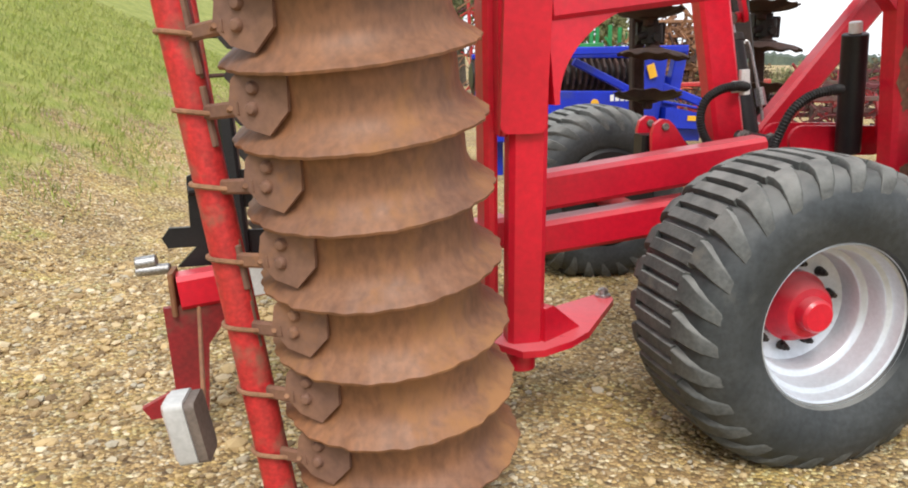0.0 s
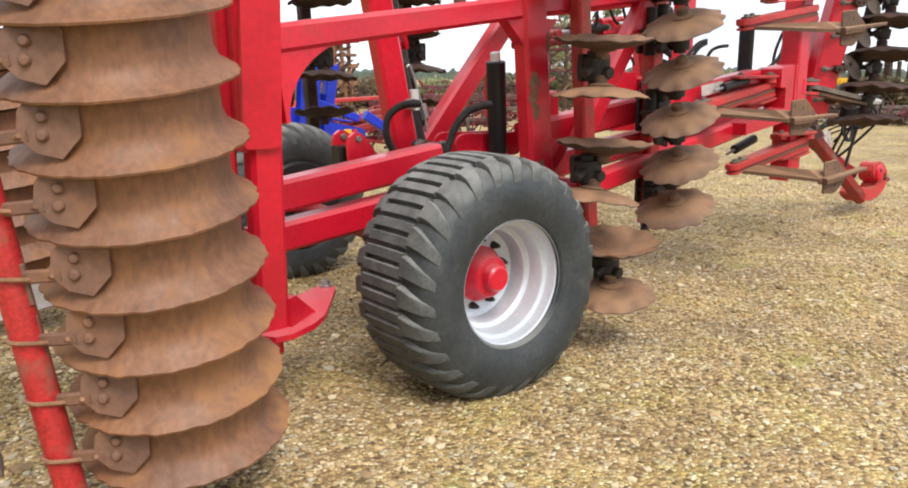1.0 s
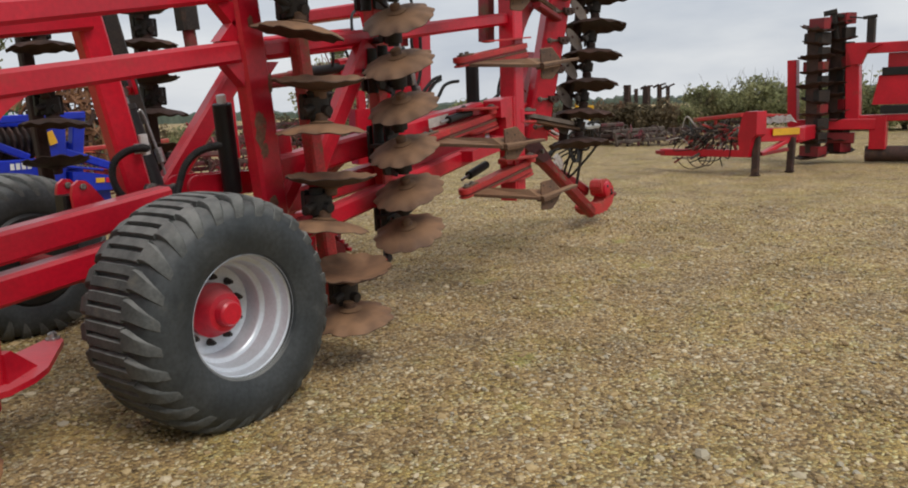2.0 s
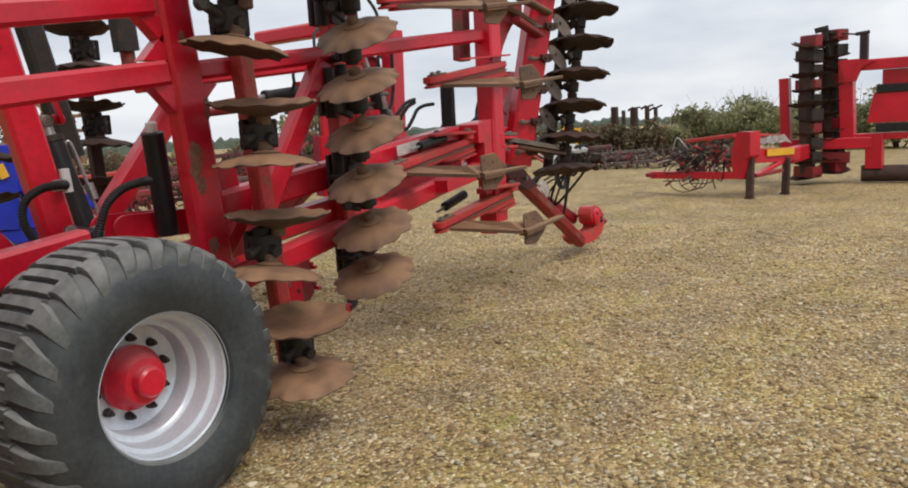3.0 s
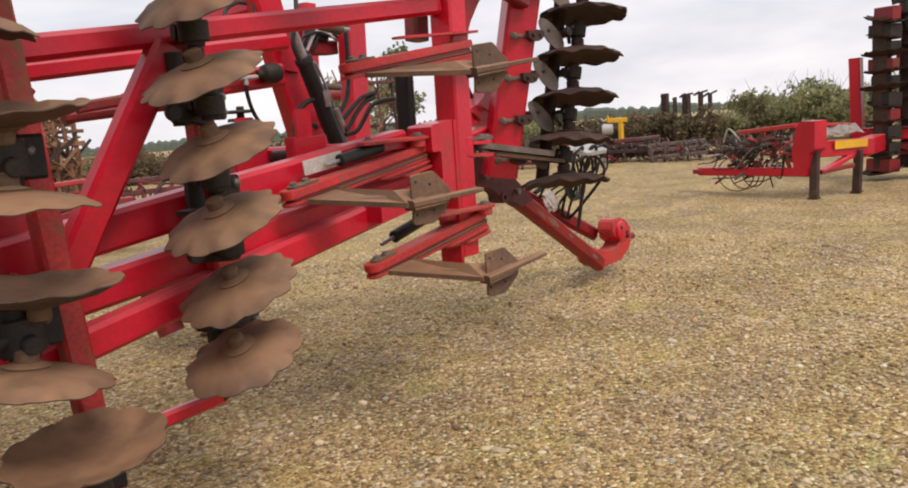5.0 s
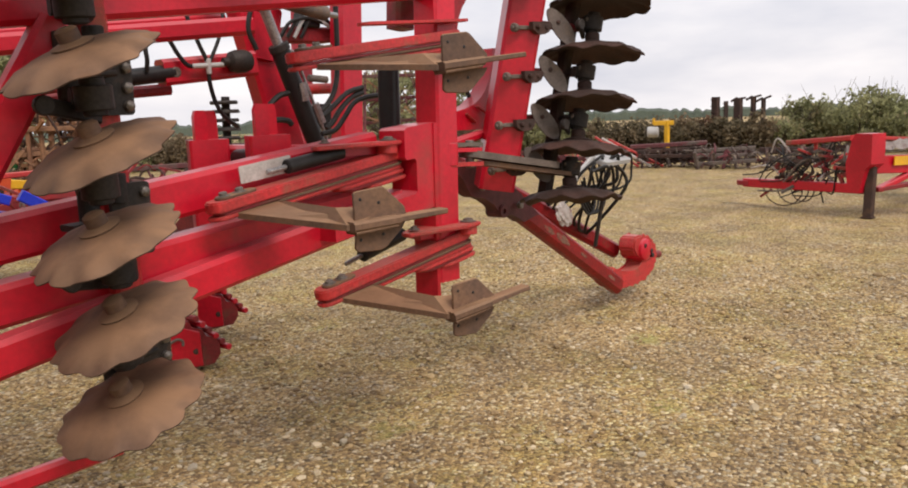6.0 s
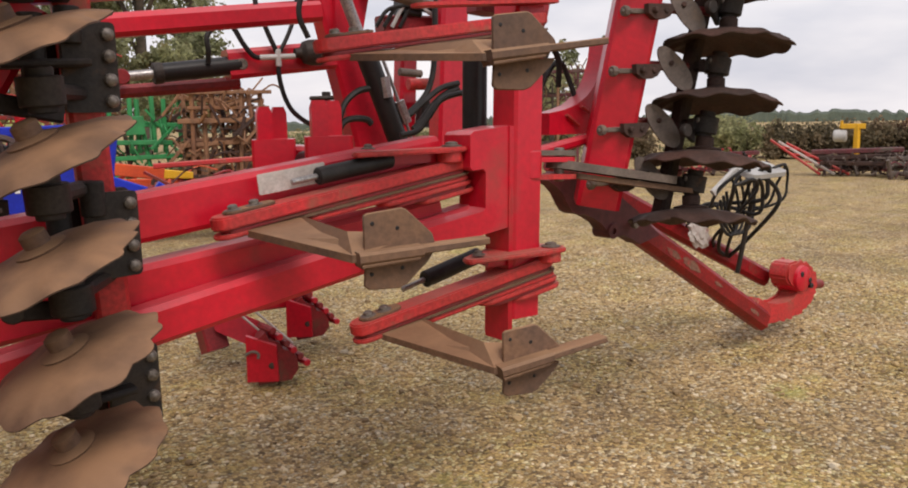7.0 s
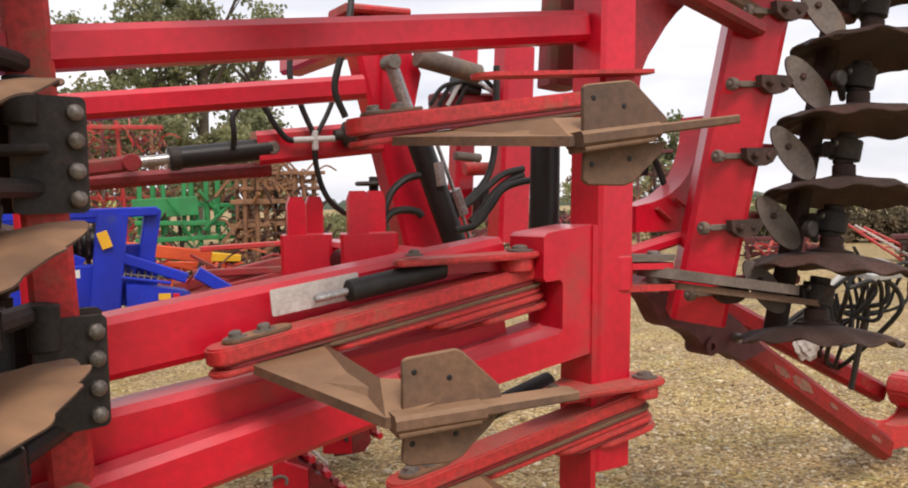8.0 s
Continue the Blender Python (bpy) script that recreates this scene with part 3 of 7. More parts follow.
# wing frame: two posts, two long rails and their braces
post_a = frame_part("wing_post", (1.345, 2.405, 0.40), (1.29, 2.215, 2.5), 0.135, 0.11, up=(1, 0, 0))
frame_part("wing_post", (1.235, 2.52, 0.50), (1.165, 2.33, 2.5), 0.05, 0.16, up=(1, 0, 0))
sl = [(-0.085, 0.80), (-0.085, 0.0)] + [(-0.055 - 0.03 * math.cos(radians(9 * k)), 0.03 - 0.03 * math.sin(radians(9 * k))) for k in range(1, 11)] + [(0.045 + 0.03 * math.sin(radians(9 * k)), 0.03 - 0.03 * math.cos(radians(9 * k))) for k in range(1, 11)] + [(0.075, 0.80)]
part("sleeve", plate(axes((1.300, 2.270, 1.185), (1, 0.03, 0), (-0.03, -0.09, 1)), sl, 0.03), RED, post_a)
part("sleeve", bar((1.236, 2.37, 1.18), (1.205, 2.30, 1.98), 0.03, 0.17, up=(1, 0, 0)), RED, post_a)
part("scuff", plate(axes((1.325, 2.253, 1.575), (1, 0, 0), (0, -0.1, 1)), rounded(0.06, 0.045, 0.012), 0.006), TIMBER, post_a, "brown scuffed patch")
foot = plate(axes((1.36, 2.37, 0.392), (0.80, 0.60, 0.03), (-0.6, 0.80, 0.0)), [(-0.10, -0.05), (-0.04, -0.10), (0.10, -0.125), (0.22, -0.115), (0.60, 0.02), (0.64, 0.06), (0.60, 0.12), (0.30, 0.17), (0.02, 0.16), (-0.10, 0.10)], 0.026)
post_foot = part("post_foot", foot, RED, cultivator)
part("foot_web", plate(axes((1.40, 2.395, 0.405), (0.80, 0.60, 0.03), (0, 0, 1)), [(-0.02, 0.0), (0.20, 0.0), (0.03, 0.13), (-0.02, 0.13)], 0.10), RED, post_foot)
part("foot_boss", rod((1.33, 2.38, 0.30), (1.33, 2.38, 0.38), 0.055, 18), RED, post_foot)
part("bolt", add_lathe(bmesh.new(), Matrix.Translation((1.80, 2.80, 0.42)), [(0.034, 0), (0.034, 0.012), (0.024, 0.014), (0.022, 0.034), (0.012, 0.04), (0, 0.042)], 12), STEEL, post_foot)
part("bolt_hole", rod((1.50, 2.395, 0.405), (1.50, 2.395, 0.4085), 0.017, 14), BLACK, post_foot)
frame_part("wing_rail", (1.38, 2.31, 1.605), (2.86, 2.63, 1.79), 0.115, 0.10)
frame_part("wing_rail", (1.30, 2.26, 1.86), (2.82, 2.63, 2.10), 0.105, 0.10)
post_b = frame_part("wing_post", (3.075, 2.665, 0.70), (2.87, 2.63, 2.9), 0.165, 0.12, up=(1, 0, 0))
frame_part("wing_rail", (2.98, 2.66, 1.797), (5.528, 2.784, 2.100), 0.094, 0.10)
gus = plate(axes((1.385, 2.325, 1.575), (0.97, 0.21, 0.12), (0, 0, 1)), [(-0.02, 0.03), (-0.02, -0.30), (0.0, -0.30)] + [(0.40 - 0.40 * math.cos(radians(90 * k / 14)), -0.30 + 0.295 * math.sin(radians(90 * k / 14))) for k in range(1, 15)] + [(0.42, 0.03)], 0.095)
part("gusset", gus, RED, cultivator)
for x0, z0, sx, sz in ((2.87, 2.05, -1, -1), (2.88, 1.845, -1, 1), (2.90, 1.735, -1, -1), (3.02, 1.74, 1, -1)):
    g = plate(axes((x0, 2.645, z0), (1, 0, 0), (0, 0, 1)), [(0, 0), (sx * 0.12, 0), (0, sz * 0.13)], 0.085)
    part("gusset", g, RED, cultivator)
sr = random.Random(5)
for x0, z0, w0, h0 in ((2.972, 1.375, 0.044, 0.115), (2.99, 1.25, 0.030, 0.05), (3.03, 0.95, 0.034, 0.045), (3.06, 1.62, 0.018, 0.06), (2.955, 1.95, 0.02, 0.04)):
    o = [(w0 * math.cos(a) * sr.uniform(0.65, 1.05), h0 * math.sin(a) * sr.uniform(0.65, 1.05)) for a in [2 * math.pi * k / 26 for k in range(26)]]
    part("scuff", plate(axes((x0, 2.6038 - (z0 - 0.7) * 0.0159, z0), (1, 0, 0.0), (-0.09, -0.016, 1)), o, 0.002), SCUFF, post_b, "brown scuffed patch")
frame_part("diagonal_brace", (3.43, 2.72, 1.06), (3.90, 2.68, 1.86), 0.12, 0.10, up=(1, 0, 0))
frame_part("diagonal_brace", (3.05, 2.75, 0.72), (3.30, 2.75, 1.05), 0.10, 0.10, up=(1, 0, 0))
frame_part("diagonal_brace", (2.97, 3.78, 0.89), (3.74, 3.80, 1.81), 0.14, 0.12, up=(1, 0, 0))

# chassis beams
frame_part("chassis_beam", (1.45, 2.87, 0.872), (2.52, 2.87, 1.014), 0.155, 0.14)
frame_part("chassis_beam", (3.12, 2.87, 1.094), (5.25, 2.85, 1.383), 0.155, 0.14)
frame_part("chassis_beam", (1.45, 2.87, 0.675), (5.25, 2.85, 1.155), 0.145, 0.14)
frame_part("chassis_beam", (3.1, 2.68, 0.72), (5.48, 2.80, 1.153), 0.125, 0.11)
frame_part("cross_member", (5.20, 2.9, 1.303), (5.12, 4.1, 1.303), 0.2, 0.14)

SETTING[0] = FRONT_SET
# front post with its fork, and the tine arms that hang from it
post_c = frame_part("front_post", (5.674, 2.735, 0.735), (5.690, 2.735, 2.9), 0.150, 0.150, up=(1, 0, 0), bevel=0.012)
part("post_plate", plate(axes((5.588, 2.735, 1.0), (0, 1, 0), (0, 0, 1)), [(-0.072, -0.34), (-0.066, -0.352), (0.066, -0.352), (0.072, -0.34), (0.072, 0.50), (-0.072, 0.50)], 0.022), RED, post_c)
# welded fork: two box arms joined by an upright, open between them
fork = [(5.592, 1.500), (5.580, 1.503), (5.40, 1.482), (5.385, 1.470), (5.385, 1.348), (5.397, 1.336), (5.450, 1.340), (5.462, 1.328), (5.462, 1.190), (5.450, 1.178), (4.95, 1.098), (4.95, 1.015), (5.592, 1.108)]
fork_frame = part("fork_frame", plate(axes((0, 2.752, 0), (1, 0, 0), (0, 0, 1)), fork, 0.165), RED, cultivator)
part("weld_seam", hose([(5.592, 2.668, 1.49), (5.594, 2.666, 1.40), (5.592, 2.668, 1.30), (5.594, 2.666, 1.20), (5.592, 2.668, 1.12)], 0.006, 6, 4), RED, fork_frame)
part("gusset", plate(axes((-0.03, 2.74, -0.02), (1, 0, 0), (0, 0, 1)), [(5.755, 1.88), (5.80, 1.88), (5.829, 1.939), (5.848, 2.021), (5.875, 2.07), (5.914, 2.118), (5.955, 2.17), (6.007, 2.221), (6.09, 2.285), (6.20, 2.33), (6.20, 2.42), (5.755, 2.42)], 0.09), RED_DARK, cultivator)
part("link_arm", bar((5.62, 2.70, 2.42), (6.42, 2.66, 2.20), 0.05, 0.10), SHARE, cultivator, "rusty link arm")
part("link_arm", bar((5.80, 2.56, 2.42), (6.36, 2.56, 2.33), 0.04, 0.08), SHARE, cultivator, "soiled link arm")
part("link_arm", bar((5.92, 2.62, 2.25), (6.30, 2.62, 2.16), 0.05, 0.08), RED_DARK, cultivator, "rusty link arm")


def tine(tip, root, nose, label, inner=0.30, cap_at=None, rise=0.045, wing=True):
    """A stack of round-ended leaves from tip to root, a folded flat leg to the nose, and a share: point, clip and two bolted wings."""
    tip, root, nose = V(tip), V(root), V(nose)
    d = root - tip
    n = d.length
    m = axes(tip, d, V(0, 1, 0))
    up = m.col[2].to_3d()

    def leaf(a, b, r, dz, thick, mat, parent, name="leaf"):
        mm = m.copy()
        mm.translation = tip + d * a + up * dz
        bm = add_plate(bmesh.new(), mm, slot(n * (b - a), r), thick)
        rim = [e for e in bm.edges if len(e.link_faces) == 2 and abs(e.link_faces[0].normal.dot(e.link_faces[1].normal)) < 0.3]
        bmesh.ops.bevel(bm, geom=rim, offset=min(0.006, thick * 0.3), segments=2, affect="EDGES")
        return part(name, bm, mat, parent)

    arm = leaf(0.0, 1.0, 0.052, 0.018, 0.044, RED_WORN, cultivator, "tine_arm")
    tagged(arm, label)
    leaf(0.02, 0.99, 0.045, -0.012, 0.012, RED_DARK, arm)
    leaf(0.0, 0.05, 0.050, -0.026, 0.016, RED_WORN, arm)
    leaf(inner, 1.0, 0.051, -0.024, 0.010, SHARE, arm)
    leaf(inner + 0.03, 1.0, 0.047, -0.040, 0.020, RED_WORN, arm)
    leaf(0.66, 1.005, 0.053, -0.060, 0.018, RED_WORN, arm)
    leaf(0.70, 0.99, 0.046, -0.076, 0.012, RED_DARK, arm)
    leaf(0.84, 1.01, 0.055, -0.090, 0.016, RED_WORN, arm)
    leaf(0.03, 0.15, 0.036, 0.045, 0.010, SHARE, arm)
    for t, dz in ((0.03, 0.050), (0.11, 0.050)):
        q = tip + d * t + up * dz
        part("bolt", add_lathe(bmesh.new(), frame_of(q, q + up), [(0.030, -0.012), (0.030, 0.002), (0.017, 0.004), (0.017, 0.014), (0.011, 0.018), (0.0, 0.018)], 12), BOLT, arm)
    if cap_at:
        # pointed cover plate with a round end, on a boss over the root of the arm
        c = V(cap_at)
        o = [(-0.43, 0.02), (-0.425, -0.012), (-0.10, -0.058)] + [(0.062 * math.cos(radians(a)), 0.064 * math.sin(radians(a))) for a in range(-75, 46, 15)] + [(0.03, 0.12), (-0.05, 0.19), (-0.20, 0.17), (-0.41, 0.06)]
        bm = plate(axes(c, (1, 0, 0.02), (0, 1, 0)), o, 0.018)
        rim = [e for e in bm.edges if abs(e.link_faces[0].normal.dot(e.link_faces[1].normal)) < 0.3]
        bmesh.ops.bevel(bm, geom=rim, offset=0.005, segments=2, affect="EDGES")
        cap = part("cover_plate", bm, RED_WORN, arm)
        part("cover_boss", rod(c + V(-0.01, 0.0, -0.050), c + V(-0.01, 0.0, -0.006), 0.050, 18), RED_WORN, arm)
        part("cover_web", plate(axes(c + V(-0.02, 0.08, -0.03), (1, 0, 0), (0, 1, 0)), [(-0.26, -0.02), (0.0, -0.05), (0.02, 0.08), (-0.24, 0.08)], 0.040), RED, arm)
        for u, v, r in ((0.0, 0.0, 0.040), (-0.36, 0.025, 0.026)):
            q = c + V(u, v, 0.010)
            part("bolt", add_lathe(bmesh.new(), frame_of(q, q + V(0, 0, 1)), [(r, 0), (r, 0.005), (r * 0.62, 0.007), (r * 0.60, 0.015), (r * 0.3, 0.019), (0, 0.019)], 14), GREY_SOIL, cap)
    # share: everything lies along the course of the point, ahead
    ahead = V(0.97, -0.243, 0)
    tipward = (ahead * 0.375 + V(0, 0, rise)).normalized()
    sm = axes(nose, ahead, V(0, 0, 1))

    def slab(outline, off=0.0, thick=0.013):
        mm = sm.copy()
        mm.translation = nose + sm.col[2].to_3d() * off
        bm = plate(mm, outline, thick)
        rim = [e for e in bm.edges if abs(e.link_faces[0].normal.dot(e.link_faces[1].normal)) < 0.3]
        bmesh.ops.bevel(bm, geom=rim, offset=0.003, segments=1, affect="EDGES")
        return bm

    side = sm.col[2].to_3d()
    # leg: a wide plate under the arm, folded along a line just before the share
    a0, b0 = tip + d * 0.055 + V(0, -0.045, -0.030), tip + d * 0.275 + V(0, 0.02, -0.030)
    c0 = nose + ahead * 0.000 + V(0.020, 0.125, 0.048)
    e0 = nose + ahead * 0.085 + V(0.012, 0.085, 0.046)
    f0 = nose + ahead * 0.075 + V(0, 0.010, 0.016)
    d0, d1 = nose + V(0.010, -0.012, 0.0), nose + V(-0.028, 0.012, -0.004)

    def bent(quad, name, lab):
        bm = bmesh.new()
        nv = len(quad)
        lo = [bm.verts.new(v + V(0, 0, -0.011)) for v in quad]
        hi = [bm.verts.new(v + V(0, 0, 0.011)) for v in quad]
        bm.faces.new(lo[::-1])
        bm.faces.new(hi)
        for k in range(nv):
            bm.faces.new((lo[k], lo[(k + 1) % nv], hi[(k + 1) % nv], hi[k]))
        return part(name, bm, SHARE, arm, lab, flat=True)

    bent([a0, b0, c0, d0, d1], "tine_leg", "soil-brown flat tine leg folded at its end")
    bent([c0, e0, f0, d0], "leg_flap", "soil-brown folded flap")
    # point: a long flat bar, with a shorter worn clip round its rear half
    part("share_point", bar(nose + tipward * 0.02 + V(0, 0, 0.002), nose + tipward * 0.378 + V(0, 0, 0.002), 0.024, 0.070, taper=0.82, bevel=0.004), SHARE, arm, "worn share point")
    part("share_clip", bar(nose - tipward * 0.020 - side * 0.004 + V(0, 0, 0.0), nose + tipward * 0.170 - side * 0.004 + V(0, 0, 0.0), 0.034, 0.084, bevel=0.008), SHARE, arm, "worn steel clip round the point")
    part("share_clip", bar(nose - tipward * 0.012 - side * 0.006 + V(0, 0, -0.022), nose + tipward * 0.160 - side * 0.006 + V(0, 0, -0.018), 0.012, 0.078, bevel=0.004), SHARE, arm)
    if wing:
        up_wing = part("share_wing", slab([(0.006, 0.010), (0.004, 0.112), (0.014, 0.119), (0.118, 0.131), (0.132, 0.126), (0.214, 0.052), (0.222, 0.022)], -0.018), SHARE, arm, "rust-brown share wing with bolt holes")
        low_wing = part("share_wing", slab([(0.010, -0.012), (0.218, -0.002), (0.196, -0.030), (0.135, -0.088), (0.110, -0.098), (0.02, -0.096), (0.006, -0.085)], -0.018), SHARE, arm, "rust-brown share wing with bolt holes")
        for bx, bz, w in ((0.030, 0.090, up_wing), (0.105, 0.074, up_wing), (0.028, -0.052, low_wing), (0.120, -0.040, low_wing)):
            q = sm @ V(bx, bz, -0.018)
            part("bolt_hole", rod(q - side * 0.0085, q + side * 0.0085, 0.0065, 8), BLACK, w)
    return arm


tine((4.44, 2.752, 1.196), (5.385, 2.765, 1.344), (4.605, 2.172, 1.150), "worn red stacked tine arm over the fork", cap_at=(5.345, 2.735, 1.418), rise=0.022)
tine((4.96, 2.755, 0.774), (5.765, 2.672, 0.937), (5.132, 2.180, 0.734), "low worn red stacked tine arm with the share near the ground", cap_at=(5.775, 2.63, 1.005), rise=0.060)
tine((4.76, 2.630, 1.754), (5.67, 2.630, 1.886), (5.000, 2.088, 1.703), "worn red stacked tine arm on the front post", rise=0.045, inner=0.36)
tine((4.30, 2.62, 2.225), (5.50, 2.62, 2.385), (4.64, 2.12, 2.165), "high worn red stacked tine arm", inner=0.05)
part("arm_cover", plate(axes((5.13, 2.62, 1.922), (1, 0, 0.085), (0, 1, 0)), slot(0.60, 0.045), 0.012), RED_WORN, cultivator, "thin worn red cover strip over an arm")
frame_part("post_cheek", (5.70, 2.98, 1.97), (5.76, 3.0, 2.75), 0.13, 0.10, RED_DARK, up=(1, 0, 0))
part("upper_arm", bar((4.95, 2.62, 2.36), (5.62, 2.64, 2.44), 0.07, 0.12), RED_WORN, cultivator, "worn red upper arm")
SETTING[0] = Matrix.Identity(4)
part("side_box", bar((3.20, 2.93, 1.20), (3.41, 2.93, 1.22), 0.26, 0.10), RED, cultivator)


# discs: wavy concave blades on their own hubs, one above another along the folded wing
def disc_mesh(mat, name, r=0.235, lobes=12, depth=0.046, wave=0.0):
    bm = bmesh.new()

    def wob(a, i):
        return 1 + ((0.078 + 0.02 * math.sin(2 * a + 0.5)) * (abs(math.sin(lobes * a / 2 + 0.5 * math.sin(2 * a))) - 0.75) + 0.018 * math.cos(2 * a + 1) + 0.010 * math.cos(5 * a) + 0.006 * math.cos(23 * a)) * (1 if i in (4, 5, 6) else 0)
    prof = [(0.0, 0.0), (0.07, 0.0), (0.13, 0.010), (0.19, 0.026), (r, depth), (r + 0.001, depth - 0.004), (r - 0.004, depth - 0.007), (0.19, 0.018), (0.13, 0.002), (0.07, -0.008), (0.0, -0.008)]
    add_lathe(bm, Matrix(), prof, 96, wob)
    for v in bm.verts:
        k = max(0.0, v.co.xy.length / r - 0.62) / 0.38
        v.co.z += wave * k * (math.cos(11 * math.atan2(v.co.y, v.co.x) + 0.8) + 0.6 * math.cos(5 * math.atan2(v.co.y, v.co.x)))
    return shared(bm, name, mat)


def disc_hub_mesh(mat):
    bm = bmesh.new()
    add_lathe(bm, Matrix(), [(0, -0.004), (0.062, -0.004), (0.066, -0.014), (0.045, -0.020), (0.034, -0.024), (0.034, -0.055), (0.024, -0.062), (0, -0.062)], 18)
    return shared(bm, "hub", mat)


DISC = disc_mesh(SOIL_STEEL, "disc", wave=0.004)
DISC_DARK = disc_mesh(SOIL_DARK, "disc", wave=0.007)
HUB = disc_hub_mesh(SHARE)
HUB_DARK = disc_hub_mesh(SOIL_DARK)


def tilt_to(p, n, spin):
    """Pose at p whose z is n, turned by spin about it."""
    q = V(n).normalized().to_track_quat("Z", "Y")
    return Matrix.Translation(p) @ q.to_matrix().to_4x4() @ Matrix.Rotation(spin, 4, "Z")


def mount_block(p, up, size, parent, back, big=False):
    """Black cast bearing block between a disc and the tube behind it."""
    bm = bmesh.new()
    g = 1.25 if big else 1.0
    c = p + back * 0.16
    add_rod(bm, c, c + up * size, 0.036 * g, 14)
    add_rod(bm, c + up * size * 0.15, c + up * size * 0.8, 0.056 * g, 14)
    add_bar(bm, c + up * size * 0.5, p + up * size * 0.5 + back, size * (0.55 if big else 0.34), 0.06)
    add_bar(bm, p + up * size * 0.5 + back * 0.35 + V(-0.075 * g, 0, 0), p + up * size * 0.5 + back * 0.35 + V((0.085 if big else 0.03) * g, 0, 0), size * (0.8 if big else 0.5), 0.035)
    if big:
        add_rod(bm, c + up * size * 0.4 + V(-0.12, -0.03, -0.01), c + up * size * 0.5 + V(-0.03, -0.02, 0.0), 0.026, 10)
        add_rod(bm, c + up * size * 0.35 + V(0.0, -0.10, 0.0), c + up * size * 0.4, 0.03, 10)
    b = part("bearing_block", bm, MOUNT, parent, "black cast bearing block")
    for s in ((-0.05, 0.06) if big else (-0.04, 0.01)):
        q = p + up * size * 0.5 + back * 0.35 + V(s, -0.018, 0.02)
        part("bolt", add_lathe(bmesh.new(), frame_of(q, q + V(0, -0.02, 0)), [(0.016, 0), (0.016, 0.01), (0.008, 0.016), (0, 0.016)], 8), BOLT, b)


rnd = random.Random(7)


def clamp_box(p, parent):
    """Black clamp plates round the disc tube with a row of nut heads down the edge."""
    bm = bmesh.new()
    add_plate(bm, axes(p + V(0.07, -0.075, 0), (1, 0.25, 0), (0, 0, 1)), rounded(0.15, 0.25, 0.015), 0.02)
    add_plate(bm, axes(p + V(0.05, 0.06, 0), (1, 0.25, 0), (0, 0, 1)), rounded(0.19, 0.25, 0.015), 0.02)
    add_rod(bm, p + V(-0.07, -0.09, -0.14), p + V(-0.07, -0.09, 0.14), 0.034, 12)
    add_rod(bm, p + V(0.02, -0.10, 0.06), p + V(0.02, -0.10, 0.16), 0.034, 12)
    add_bar(bm, p + V(-0.16, -0.14, 0.0), p + V(0.06, -0.10, 0.01), 0.022, 0.09)
    c = part("tube_clamp", bm, MOUNT, parent, "black plate clamp with bolt heads")
    for dz in (-0.095, -0.035, 0.03, 0.09):
        q = p + V(0.12, -0.075, dz)
        part("bolt", add_lathe(bmesh.new(), frame_of(q, q + V(0.25, -0.97, 0)), [(0.019, 0), (0.018, 0.014), (0.010, 0.022), (0, 0.024)], 10), BOLT, c)


def disc_column(base, step, count, normal, dark, tube_off, tube_r, name, label, stagger=(0, 0, 0), paired=False, clamps=(), tube_mat=RED_WORN, big=1.0, tail=0.35, leans=(), shifts=()):
    """Discs one below another at base + i * step; paired: facing pairs with one large block between them."""
    base, step = V(base), V(step)
    top, low = base - step * 0.6, base + step * (count - tail)
    tube = part(name, bar(top + V(tube_off), low + V(tube_off), tube_r * 2, tube_r * 2, up=(1, 0, 0)), tube_mat, cultivator, label)
    up = -step.normalized()
    gap = step.length
    for i in range(count):
        p = base + step * i + V(stagger) * (-1 if i % 2 else 1)
        n = V(normal).normalized() + V(rnd.uniform(-0.05, 0.05), rnd.uniform(-0.05, 0.05), 0)
        if leans:
            # a disc's own lean: along the row, then out of it
            s, c = leans[i]
            n = V(0.77 * s - 0.64 * c, -0.64 * s - 0.77 * c, 1).normalized()
        if shifts:
            p = p + V(shifts[i], shifts[i] * -0.4, 0)
        face = -n if (not paired or i % 2 == 0) else n
        m = tilt_to(p - face * 0.03, face, rnd.uniform(0, 6.28)) @ Matrix.Scale(big, 4)
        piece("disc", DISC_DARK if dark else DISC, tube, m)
        piece("hub", HUB_DARK if dark else HUB, tube, m)
        if paired:
            if i % 2 == 0:
                mount_block(p + up * 0.045, up, gap - 0.09, tube, V(tube_off) * 0.9, True)
        else:
            mount_block(p + up * 0.10, up, gap - 0.15, tube, V(tube_off) * 0.9)
            if i % 2 == 0:
                e = p + V(tube_off) * 0.45 + up * 0.10
                part("lever", add_rod(bar(e, e + V(-0.19, -0.10, 0.035), 0.05, 0.022), e + V(-0.19, -0.115, 0.035), e + V(-0.19, -0.085, 0.035), 0.03, 12), MOUNT, tube)
    for t in clamps:
        clamp_box(V(base.x + step.x * (base.z - t) / gap, base.y, t) + V(tube_off) + V(-0.05, 0.03, 0), tube)
    return tube


